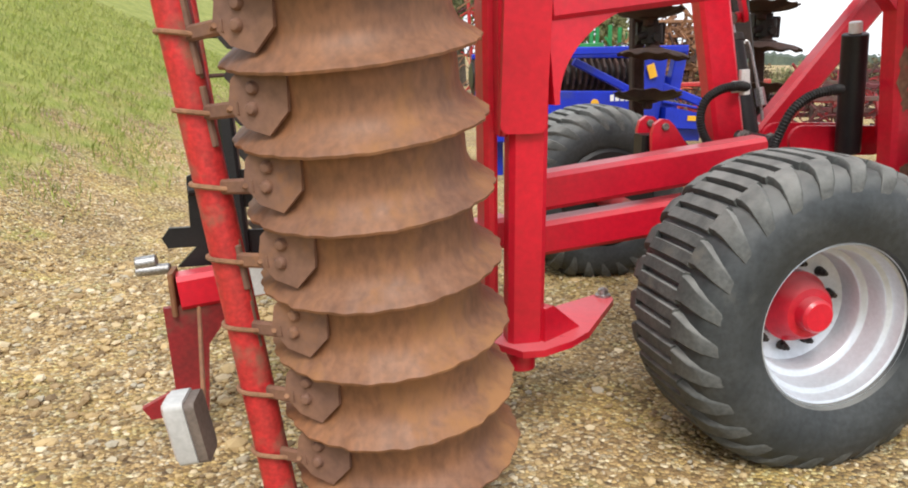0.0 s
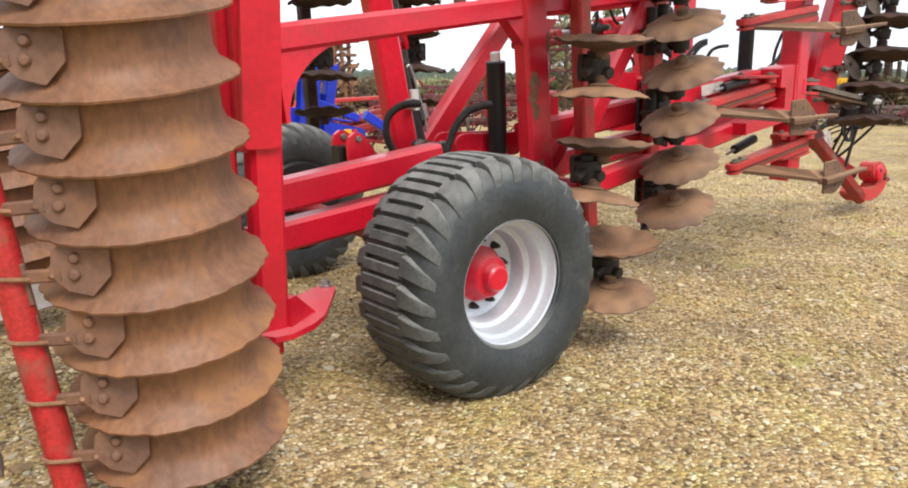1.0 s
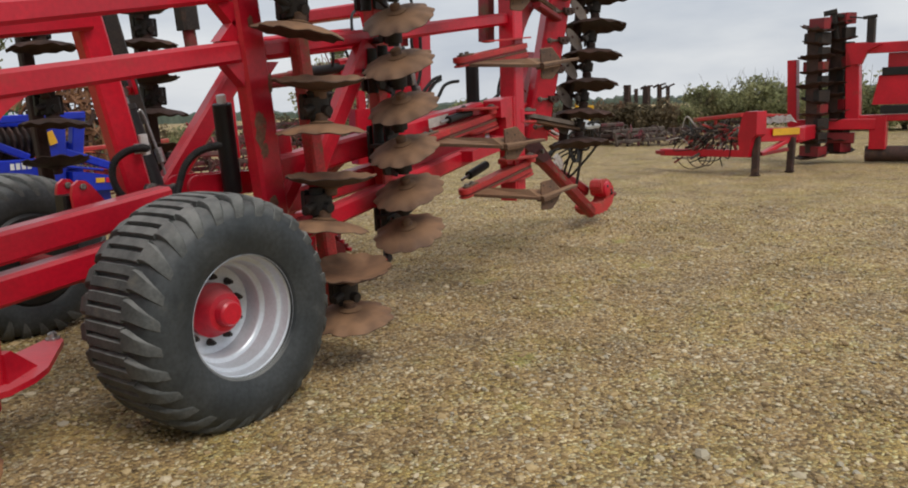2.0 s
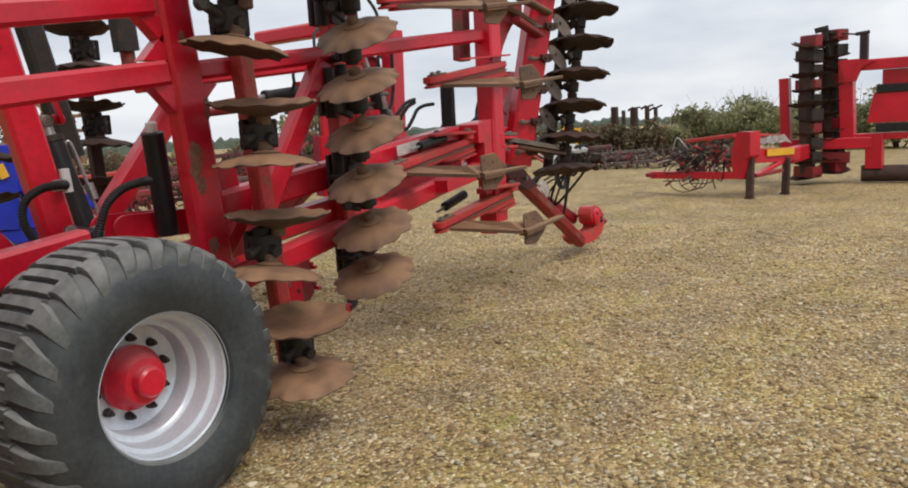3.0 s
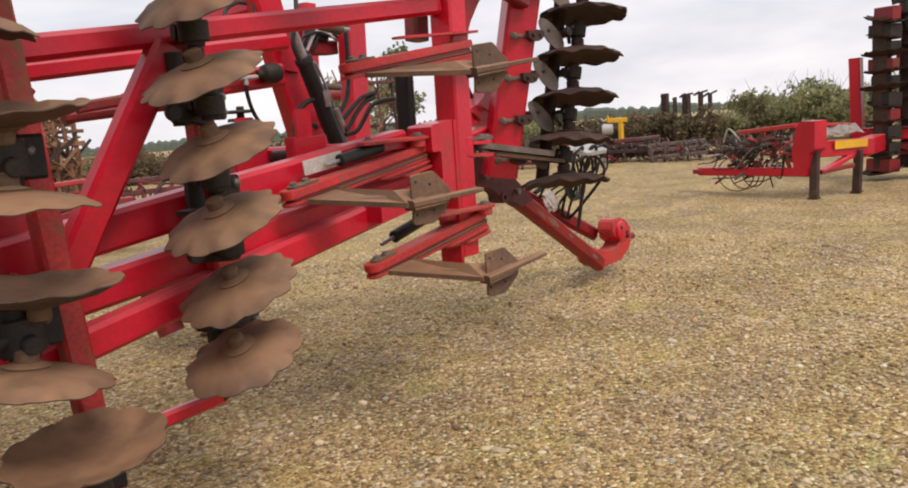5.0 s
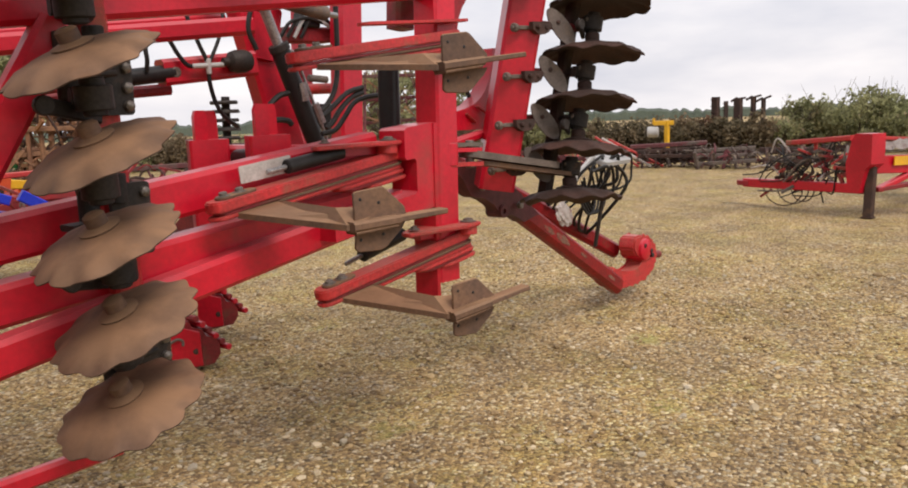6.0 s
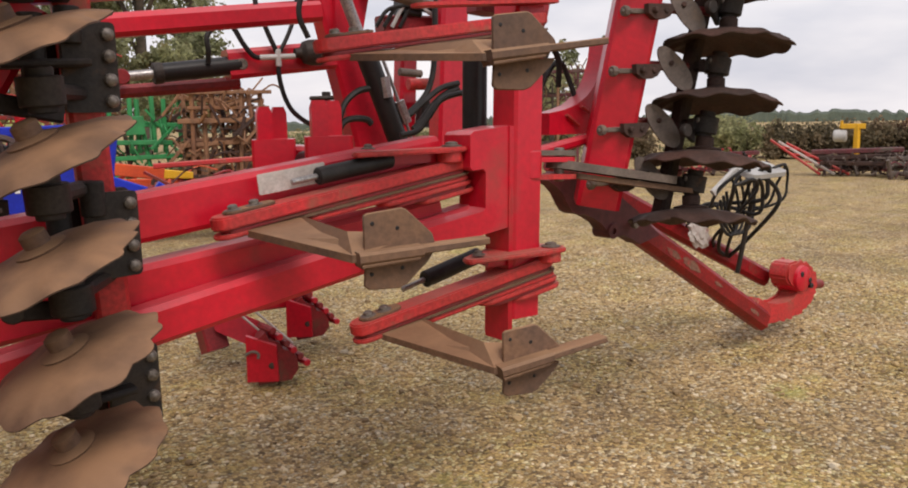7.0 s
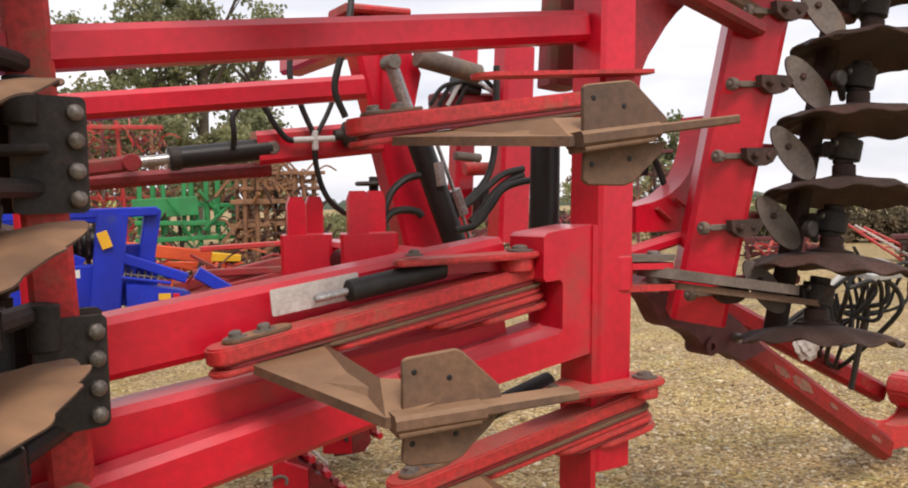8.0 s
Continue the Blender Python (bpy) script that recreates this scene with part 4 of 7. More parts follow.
disc_column((3.06, 2.27, 2.144 + 0.264), (0.018, -0.006, -0.264), 9, (0.0, -0.06, 1), False, (0.19, 0.34, 0.0), 0.046,
            "disc_tube", "upright red tube carrying soil-brown scalloped discs", stagger=(-0.015, 0, 0), paired=True, big=1.05,
            leans=((0.05, 0.0), (0.0, 0.05), (0.17, -0.02), (0.02, 0.10), (0.02, -0.04), (0.04, 0.0), (0.11, -0.09), (0.0, 0.14), (-0.03, 0.14)),
            shifts=(0.0, 0.0, -0.05, 0.0, 0.0, -0.01, -0.06, 0.02, 0.02))
disc_column((3.815, 2.315, 2.518), (0.0125, 0.008, -0.264), 8, (-0.46, -0.12, 1), False, (0.165, 0.37, 0.0), 0.048,
            "disc_tube", "upright red tube carrying soil-brown scalloped discs", stagger=(0.010, 0.0, 0), clamps=(2.2, 1.69, 1.215, 0.75), big=0.97)
SETTING[0] = FRONT_SET
disc_column((6.949, 2.44, 2.917), (-0.045, 0.022, -0.264), 8, (0.08, 0.04, 1), True, (-0.02, 0.16, 0.0), 0.035,
            "disc_tube", "dark upright shaft of scalloped discs", tube_mat=SOIL_DARK, big=1.2, tail=1.0)
SETTING[0] = Matrix.Identity(4)
part("scraper_arm", add_rod(rod((2.86, 2.26, 2.06), (3.06, 2.33, 1.99), 0.026, 10), (2.86, 2.24, 2.06), (2.86, 2.28, 2.06), 0.034), MOUNT, cultivator, "dark grey scraper arm")
link = part("link_bar", bar((3.43, 2.55, 0.440), (3.95, 2.66, 0.428), 0.060, 0.045), RED, cultivator, "red bar between the disc tubes")
part("clamp", add_rod(bar((3.93, 2.655, 0.428), (4.03, 2.70, 0.44), 0.05, 0.055), (4.0, 2.69, 0.43), (4.09, 2.78, 0.53), 0.026, 10), MOUNT, link, "black clamp")

# wheels
WHEEL_MESHES = {}


def wheel_parts():
    if WHEEL_MESHES:
        return WHEEL_MESHES
    # z is the axle, pointing outwards; the outer rim edge lies at z = 0
    bm = bmesh.new()
    prof = [(0.292, -0.012), (0.304, 0.018), (0.350, 0.040), (0.410, 0.048), (0.465, 0.036), (0.505, 0.008), (0.526, -0.035), (0.534, -0.10), (0.537, -0.20), (0.537, -0.30),
            (0.532, -0.41), (0.520, -0.46), (0.495, -0.50), (0.455, -0.525), (0.40, -0.535), (0.34, -0.525), (0.30, -0.50), (0.285, -0.47)]
    add_lathe(bm, Matrix(), [(0.292 + (r - 0.292) * 1.07, z) for r, z in prof], 96)
    WHEEL_MESHES["tyre"] = shared(bm, "tyre", TYRE_WALL)
    # tread: narrow bars across the middle, two to each curved shoulder lug
    bm = bmesh.new()
    n = 27
    shoulder = [(0.0, 0.040, 0.440, 0.012), (0.040, 0.034, 0.472, 0.026), (0.090, 0.010, 0.512, 0.038), (0.135, -0.030, 0.541, 0.046), (0.165, -0.075, 0.553, 0.054), (0.172, -0.108, 0.557, 0.060)]
    middle = [(0.172, -0.104, 0.557, 0.029), (0.176, -0.17, 0.561, 0.029), (0.176, -0.246, 0.561, 0.029)]

    def sweep(stations, a0, side, high):
        secs = []
        for da, z, r, hw in stations:
            da, r, hw = da * 0.85, r * 1.034, hw * 0.80
            z2 = z if not side else -0.49 - z
            a = a0 - da
            ra, rz = Vector((math.cos(a), math.sin(a), 0)), Vector((-math.sin(a), math.cos(a), 0))
            at = V(0, 0, z2)
            secs.append([bm.verts.new(p) for p in (ra * (r - high) + rz * hw * 1.10 + at, ra * (r - 0.006) + rz * hw + at, ra * r + rz * hw * 0.86 + at,
                                                   ra * r - rz * hw * 0.86 + at, ra * (r - 0.006) - rz * hw + at, ra * (r - high) - rz * hw * 1.10 + at)])
        for s, t in zip(secs, secs[1:]):
            for i in range(5):
                bm.faces.new((s[i], s[i + 1], t[i + 1], t[i]))
        bm.faces.new(secs[0])
        bm.faces.new(secs[-1][::-1])

    for side in (0, 1):
        for k in range(n):
            a0 = 2 * math.pi * k / n
            sweep(shoulder, a0, side, 0.030)
            for q in (-0.25, 0.25):
                sweep(middle, a0 + q * 2 * math.pi / n, side, 0.034)
    WHEEL_MESHES["tread"] = shared(bm, "tread", TYRE)
    bm = bmesh.new()
    prof = [(0.296, 0.004), (0.306, -0.002), (0.304, -0.014), (0.291, -0.022), (0.285, -0.060), (0.281, -0.068), (0.264, -0.076), (0.260, -0.084), (0.256, -0.150), (0.252, -0.158), (0.232, -0.166),
            (0.227, -0.174), (0.222, -0.26), (0.19, -0.275), (0.10, -0.270), (0.0, -0.270)]
    add_lathe(bm, Matrix(), [(r * 0.985, z) for r, z in prof], 72)
    add_lathe(bm, Matrix(), [(0.0, -0.280), (0.22, -0.285), (0.28, -0.30), (0.30, -0.47), (0.31, -0.5), (0.0, -0.5)], 48)
    WHEEL_MESHES["rim"] = shared(bm, "rim", SILVER)
    # added black disc: keeps the shaded inner side of the rim dark
    WHEEL_MESHES["shade_disc"] = shared(add_lathe(bmesh.new(), Matrix(), [(0.0, -0.512), (0.30, -0.512), (0.325, -0.500), (0.325, -0.506), (0.30, -0.53), (0.12, -0.545), (0.0, -0.545)], 32), "shade_disc", BLACK)
    bm = bmesh.new()
    add_lathe(bm, Matrix(), [(0.135, -0.272), (0.135, -0.235), (0.118, -0.220), (0.105, -0.165), (0.092, -0.150), (0.066, -0.145), (0.062, -0.105), (0.052, -0.095), (0.0, -0.093)], 40)
    WHEEL_MESHES["hub_cap"] = shared(bm, "hub_cap", RED)
    bm = bmesh.new()
    add_lathe(bm, Matrix(), [(0.019, 0), (0.019, 0.012), (0.015, 0.014), (0.015, 0.032), (0.009, 0.036), (0.009, 0.05), (0, 0.05)], 10)
    WHEEL_MESHES["nut"] = shared(bm, "wheel_nut", MOUNT)
    return WHEEL_MESHES


def wheel(place, az, out, label):
    ms = wheel_parts()
    m = Matrix.Translation(place) @ Matrix.Rotation(radians(az), 4, "Z") @ Matrix.Rotation(radians(90 if out < 0 else -90), 4, "X")
    w = piece("wheel", ms["tyre"], cultivator, m, label)
    for nm in ("tread", "rim", "hub_cap", "shade_disc"):
        o = new(nm, ms[nm])
        o.parent = w
        if nm == "rim":
            tagged(o, "silver painted steel rim")
        if nm == "hub_cap":
            tagged(o, "bright red hub")
    for k in range(10):
        a = 2 * math.pi * (k + 0.3) / 10
        o = new("wheel_nut", ms["nut"])
        o.parent = w
        o.matrix_basis = Matrix.Translation((0.164 * math.cos(a), 0.164 * math.sin(a), -0.276))
    return w


wheel((2.360, 2.006, 0.522), 3.2, -1, "wide dusty flotation wheel on a silver rim")
wheel((2.42, 5.02, 0.530), 3.2, 1, "wide dusty flotation wheel on a silver rim")
part("axle", rod((2.36, 2.30, 0.545), (2.40, 4.74, 0.545), 0.06, 16), RED_DARK, cultivator)
part("axle_arm", bar((2.38, 2.85, 0.55), (2.75, 2.85, 0.98), 0.12, 0.09), RED_DARK, cultivator)


def ram(p0, p1, body, r, rod_r, side_pipe, label, name="hydraulic_ram"):
    """Black hydraulic cylinder with a bright rod that comes out of it towards p1."""
    p0, p1 = V(p0), V(p1)
    q = p0.lerp(p1, body)
    cy = part(name, rod(p0, q, r, 20), BLACK, cultivator, label)
    part("gland", rod(q - (q - p0).normalized() * 0.03, q + (q - p0).normalized() * 0.012, r * 1.1, 18), MOUNT, cy)
    part("rod", rod(q, p1, rod_r, 14), STEEL, cy, "bright steel rod")
    if side_pipe:
        o = V(side_pipe)
        part("pipe", hose([p0.lerp(q, 0.12) + o * 0.6, p0.lerp(q, 0.14) + o, p0.lerp(q, 0.9) + o, p0.lerp(q, 0.93) + o * 0.6], 0.009, 8, 5), STEEL, cy)
        part("valve", bar(p0.lerp(q, 0.30) + o * 1.1, p0.lerp(q, 0.48) + o * 1.1, 0.05, 0.045), STEEL, cy)
    for p in (p0, p1):
        part("eye", rod(p + V(0, -0.04, 0), p + V(0, 0.04, 0), r * 0.62, 14), BOLT, cy)
    return cy


# centre towers with the folding rams, near and far
frame_part("fold_tower", (2.66, 3.42, 0.95), (2.44, 3.42, 2.1), 0.16, 0.12, up=(1, 0, 0))
frame_part("tower_rail", (2.44, 3.36, 2.0), (1.5, 3.30, 1.88), 0.10, 0.10)
frame_part("tower_rail", (2.40, 3.36, 2.08), (2.40, 3.98, 2.08), 0.12, 0.12)
ram((2.965, 3.76, 1.00), (2.88, 3.92, 1.62), 0.84, 0.060, 0.030, (0.085, -0.03, 0.0), "black hydraulic fold ram with bright rod")
for dx in (-0.075, 0.075):
    part("clevis", add_rod(plate(axes((2.85 + dx, 3.86, 1.70), (0.30, 0.95, 0), (-0.25, 0.08, 1)), [(-0.05, 0.16), (0.05, 0.16), (0.055, -0.06), (0.03, -0.10), (-0.03, -0.10), (-0.055, -0.06)], 0.022), (2.87 + dx - 0.03, 3.90, 1.63), (2.87 + dx + 0.03, 3.90, 1.63), 0.03, 14), RED, cultivator)
sleeve = part("ram_sleeve", rod((2.98, 2.92, 1.00), (2.915, 2.86, 1.52), 0.055, 22), BLACK, cultivator, "black plastic sleeve over a ram")
part("gland", rod((2.915, 2.86, 1.52), (2.908, 2.855, 1.57), 0.028, 14), WHITE, sleeve)
for y, x in ((3.22, 2.225), (3.42, 2.235)):
    o = [(-0.055, -0.10), (0.19, -0.10), (0.15, 0.02), (0.055, 0.165), (0.03, 0.190), (-0.005, 0.197), (-0.04, 0.175), (-0.055, 0.13)]
    lp = part("lug_plate", plate(axes((x, y, 0.945), (1, 0, 0.06), (0, 0, 1)), o, 0.03), RED, cultivator)
    part("bolt", rod((x, y - 0.03, 1.105), (x, y + 0.03, 1.105), 0.018, 12), BOLT, lp)
part("lug_block", bar((2.205, 3.33, 0.86), (2.205, 3.33, 1.06), 0.12, 0.12, up=(1, 0, 0)), BLACK, cultivator, "black block between the lugs")
for y, x in ((3.0, 2.80), (3.16, 2.76)):
    lk = part("link_plate", plate(axes((x, y, 1.05), (1, 0, -0.02), (0, 0, 1)), slot(0.36, 0.068), 0.022), RED, cultivator)
    part("link_pin", add_lathe(bmesh.new(), frame_of((x - 0.165, y - 0.01, 1.053), (x - 0.165, y - 0.05, 1.053)), [(0.036, 0), (0.036, 0.02), (0.026, 0.022), (0.026, 0.04), (0, 0.04)], 14), BOLT, lk)
part("link_pin", rod((2.62, 2.94, 1.05), (2.62, 3.24, 1.05), 0.030, 14), BLACK, cultivator)


def ribbed_hose(path, r):
    hs = part("hose", hose(path, r, 8, 8), HOSE, cultivator, "black ribbed hydraulic hose")
    pts = curve_points([V(p) for p in path], 8)
    bm = bmesh.new()
    for p, q in zip(pts, pts[1:]):
        m = (V(p) + V(q)) / 2
        d = (V(q) - V(p)).normalized() * 0.004
        add_rod(bm, m - d, m + d, r * 1.22, 8)
    part("rib", bm, HOSE, hs)


ribbed_hose([(2.62, 3.20, 1.285), (2.55, 3.16, 1.29), (2.463, 3.15, 1.276), (2.39, 3.15, 1.225), (2.372, 3.15, 1.135), (2.405, 3.15, 1.05), (2.46, 3.15, 0.99)], 0.019)
ribbed_hose([(2.86, 2.84, 1.285), (2.79, 2.80, 1.285), (2.694, 2.80, 1.262), (2.612, 2.80, 1.20), (2.575, 2.82, 1.10), (2.57, 2.86, 1.02)], 0.019)
part("valve", bar((2.70, 3.36, 1.24), (2.69, 3.36, 1.36), 0.045, 0.05, up=(1, 0, 0)), WHITE, cultivator, "bright valve block")
for z in (1.26, 1.30):
    part("pipe", rod((2.60, 3.30, z), (2.72, 3.36, z), 0.010, 8), STEEL, cultivator)

SETTING[0] = FRONT_SET
# front centre tower, rams and link boxes
frame_part("fold_tower", (5.836, 4.065, 1.269), (5.489, 4.065, 2.410), 0.215, 0.13, up=(1, 0, 0))
part("tower_cap", bar((5.36, 4.065, 2.430), (5.68, 4.065, 2.440), 0.035, 0.20), RED_WORN, cultivator)
part("tower_cheek", plate(axes((5.640, 3.984, 2.108), (1, 0, 0), (-0.3, 0, 1)), [(-0.10, -0.20), (0.04, -0.22), (0.10, 0.06), (0.04, 0.16), (-0.10, 0.16)], 0.03), RED, cultivator)
frame_part("fold_tower", (6.457, 4.706, 1.365), (6.494, 4.706, 2.491), 0.13, 0.11, up=(1, 0, 0))
frame_part("fold_tower", (6.458, 4.240, 1.368), (6.493, 4.240, 2.398), 0.20, 0.13, up=(1, 0, 0))
frame_part("tower_rail", (5.50, 4.10, 2.34), (5.50, 4.939, 2.34), 0.12, 0.14)
part("link_hook", plate(axes((5.035, 4.170, 1.805), (1, 0, 0.10), (0, 0, 1)), [(-0.04, 0.0), (-0.03, -0.03), (0.5, 0.01), (0.5, 0.06), (0.0, 0.04)], 0.08), RED, cultivator)
ram((5.873, 3.832, 1.339), (5.501, 3.832, 2.178), 0.74, 0.054, 0.03, (0.075, -0.02, 0.0), "black hydraulic fold ram with bright rod")
part("valve", bar((5.734, 3.786, 1.655), (5.713, 3.786, 1.756), 0.05, 0.05, up=(1, 0, 0)), STEEL, cultivator, "bright valve block")
sleeve = part("ram_sleeve", rod((5.867, 3.24, 1.38), (5.867, 3.24, 1.88), 0.058, 20), BLACK, cultivator, "black plastic sleeve over a ram")
top_ram = part("upper_ram", rod((5.670, 3.891, 2.225), (6.010, 3.891, 2.172), 0.044, 18), GREY_SOIL, cultivator, "grey upper ram")
part("rod", rod((6.010, 3.891, 2.172), (6.095, 3.891, 2.167), 0.018, 12), STEEL, top_ram, "bright steel rod")
part("pipe_clip", rod((5.997, 4.065, 1.806), (6.146, 4.065, 1.797), 0.022, 12), GREY_SOIL, cultivator)
part("hose", hose([(5.659, 3.832, 1.702), (5.591, 3.832, 1.687), (5.527, 3.832, 1.644), (5.491, 3.832, 1.587), (5.467, 3.832, 1.508)], 0.017, 8, 8), HOSE, cultivator, "black ribbed hydraulic hose")
part("hose", hose([(5.667, 3.832, 1.523), (5.639, 3.832, 1.544), (5.567, 3.832, 1.551), (5.501, 3.832, 1.531), (5.458, 3.832, 1.458), (5.440, 3.832, 1.371)], 0.017, 8, 8), HOSE, cultivator, "black ribbed hydraulic hose")
part("hose", hose([(6.232, 3.832, 1.735), (6.112, 3.832, 1.706), (6.012, 3.832, 1.643), (5.913, 3.832, 1.572), (5.834, 3.832, 1.531), (5.756, 3.832, 1.488)], 0.017, 8, 8), HOSE, cultivator, "black ribbed hydraulic hose")
part("hose", hose([(6.231, 3.832, 1.707), (6.129, 3.832, 1.671), (6.042, 3.832, 1.603), (5.982, 3.832, 1.536), (5.926, 3.832, 1.491)], 0.017, 8, 8), HOSE, cultivator, "black ribbed hydraulic hose")
part("hose", hose([(6.242, 4.065, 2.255), (6.242, 4.065, 1.933), (6.215, 4.065, 1.757), (6.152, 4.065, 1.656), (6.030, 4.065, 1.561)], 0.017, 8, 8), HOSE, cultivator, "black ribbed hydraulic hose")
part("hose", hose([(4.98, 3.3, 2.42), (5.02, 3.25, 2.30), (4.98, 3.2, 2.12), (4.94, 3.2, 1.96), (4.98, 3.2, 1.86)], 0.012, 8, 8), HOSE, cultivator, "thin black hydraulic hose")
strut = part("strut", rod((4.78, 2.766, 1.342), (5.09, 2.770, 1.388), 0.031, 16), HOSE, cultivator, "black gas strut")
part("rod", rod((4.68, 2.766, 1.327), (4.78, 2.766, 1.342), 0.011, 10), STEEL, strut, "bright steel rod")
strut = part("strut", rod((5.42, 3.02, 0.868), (5.73, 3.04, 0.935), 0.036, 16), HOSE, cultivator, "black gas strut")
part("rod", rod((5.30, 3.01, 0.842), (5.42, 3.02, 0.868), 0.012, 10), STEEL, strut, "bright steel rod")
part("label_plate", plate(axes((4.70, 2.797, 1.338), (1, 0, 0.13), (0, 0, 1)), rounded(0.26, 0.07, 0.006), 0.004), LABEL, cultivator, "scuffed white label plate")

# front tube with its clamps and scraper plates
ft0, ft1 = V(6.317, 2.888, 1.13), V(6.42, 2.62, 2.65)
front_tube = frame_part("front_tube", ft0, ft1, 0.198, 0.198, up=(1, -0.9, 0))
for z in (1.24, 1.479, 1.732, 1.982, 2.23, 2.48):
    p = ft0.lerp(ft1, (z - ft0.z) / (ft1.z - ft0.z))
    bm = add_bar(bmesh.new(), p + V(-0.115, -0.075, -0.005), p + V(0.10, -0.115, 0.0), 0.022, 0.022, bevel=0.003)
    cl = part("tube_clamp", bm, GREY_SOIL, front_tube, "soiled strap clamp")
    part("bolt", add_rod(rod(p + V(-0.165, -0.070, -0.006), p + V(-0.10, -0.078, -0.005), 0.010, 8), p + V(-0.155, -0.071, -0.006), p + V(-0.128, -0.073, -0.006), 0.024, 8), GREY_SOIL, cl)
    part("clamp_block", plate(axes(p + V(-0.005, -0.140, -0.006), (1, -0.19, 0), (0, 0, 1)), [(-0.07, 0.028), (0.06, 0.030), (0.075, 0.012), (0.05, -0.022), (0.02, -0.034), (-0.03, -0.034), (-0.065, -0.012)], 0.03), SOIL_DARK, cl)
    for dx in (-0.045, 0.022):
        part("bolt", rod(p + V(dx, -0.168, -0.004), p + V(dx, -0.13, -0.004), 0.013, 8), SOIL_DARK, cl)
    q = p + V(0.185, -0.150, 0.0)
    m = axes(q, (0.50, -0.34, -0.80), (0.72, -0.36, 0.60))
    pl = part("scraper_plate", plate(m, [(0.120 * math.cos(a) * (1 - 0.10 * math.cos(a)), 0.050 * math.sin(a)) for a in [2 * math.pi * k / 24 for k in range(24)]], 0.010), GREY_SOIL, front_tube, "oval soiled scraper plate")
    part("bolt", rod(m @ V(-0.04, 0.0, -0.016), m @ V(-0.04, 0.0, 0.016), 0.012, 8), SOIL_DARK, pl)
    part("arm", bar(p + V(0.05, -0.03, 0.03), p + V(0.44, -0.10, 0.02), 0.040, 0.05), RED_DARK, front_tube)
# clevis and link arms between the post and the front tube
for z0, r, mt in ((1.392, 0.060, GREY_SOIL), (1.366, 0.056, RED), (1.296, 0.062, RED_WORN)):
    part("clevis_plate", plate(axes((5.70, 2.72, z0), (1, -0.10, -0.03), (0, 1, 0)), slot(0.20, r), 0.020), mt, cultivator)
part("clevis_boss", rod((5.715, 2.70, 1.29), (5.715, 2.70, 1.40), 0.052, 18), RED, cultivator)
part("clevis_pin", rod((5.885, 2.70, 1.27), (5.885, 2.70, 1.408), 0.022, 14), BOLT, cultivator)
eye = axes((5.885, 2.70, 1.338), (1, -0.13, -0.15), (0, 1, 0))
part("link_arm", plate(eye, slot(0.60, 0.055), 0.034), GREY_SOIL, cultivator, "soil-grey link arm with a round eye")
part("link_arm", plate(eye @ Matrix.Translation((0.12, 0.01, -0.036)), slot(0.62, 0.045), 0.022), SHARE, cultivator, "soiled link arm")
part("link_brace", bar((5.84, 2.86, 1.372), (6.33, 2.97, 1.432), 0.045, 0.06), RED, cultivator)
curve = [(0.0, 0.10), (0.10, 0.115), (0.19, 0.14), (0.26, 0.18), (0.31, 0.225), (0.35, 0.29), (0.375, 0.36), (0.39, 0.46)]
part("gusset", plate(axes((6.125, 3.06, 1.455), (1, 0.05, 0), (0, 0, 1)), curve + [(0.50, 0.46), (0.50, 0.0), (0.0, 0.0)], 0.10), RED, cultivator)
for p, q in (((6.235, 3.005, 1.545), (6.315, 3.005, 1.495)), ((6.33, 3.005, 1.585), (6.40, 3.005, 1.55))):
    part("weld_web", bar(p, q, 0.012, 0.02), RED_WORN, cultivator)
part("hose", hose([(5.88, 3.05, 1.48), (6.0, 3.03, 1.56), (6.10, 3.05, 1.66), (6.16, 3.08, 1.81), (6.22, 3.10, 1.86), (6.27, 3.10, 1.80), (6.29, 3.12, 1.68)], 0.015, 8, 8), HOSE, cultivator, "black hose looping behind the front tube")
part("hose", hose([(6.10, 3.13, 1.42), (6.16, 3.15, 1.60), (6.26, 3.15, 1.76), (6.33, 3.15, 1.80), (6.38, 3.14, 1.72), (6.40, 3.10, 1.60)], 0.013, 8, 8), HOSE, cultivator, "black hose looping behind the front tube")

# drawbar: two rails joined by a hook-shaped hitch end
rail_a, rail_b = V(6.56, 3.19, 1.156), V(8.40, 3.31, 0.190)
rail = part("drawbar_rail", bar(rail_a, rail_b, 0.138, 0.105, bevel=0.030), RAIL_RED, cultivator, "scratched dull red drawbar rail")
wr = random.Random(3)
for s, w0, h0 in ((0.40, 0.10, 0.022), (0.50, 0.12, 0.030), (0.66, 0.06, 0.014), (0.90, 0.08, 0.018)):
    c = rail_a.lerp(rail_b, s) + V(0.0, -0.0535, wr.uniform(-0.02, 0.03))
    o = [(w0 * math.cos(a) * wr.uniform(0.6, 1.0), h0 * math.sin(a) * wr.uniform(0.6, 1.0)) for a in [2 * math.pi * k / 20 for k in range(20)]]
    part("scuff", plate(axes(c, rail_b - rail_a, (0, 0, 1)), o, 0.002), SCUFF, rail, "bare worn patch")
part("drawbar_rail", bar((6.90, 3.80, 1.29), (8.92, 3.62, 0.370), 0.125, 0.085, bevel=0.03), RAIL_RED, cultivator, "scratched dull red drawbar rail")
root_up = 0.013
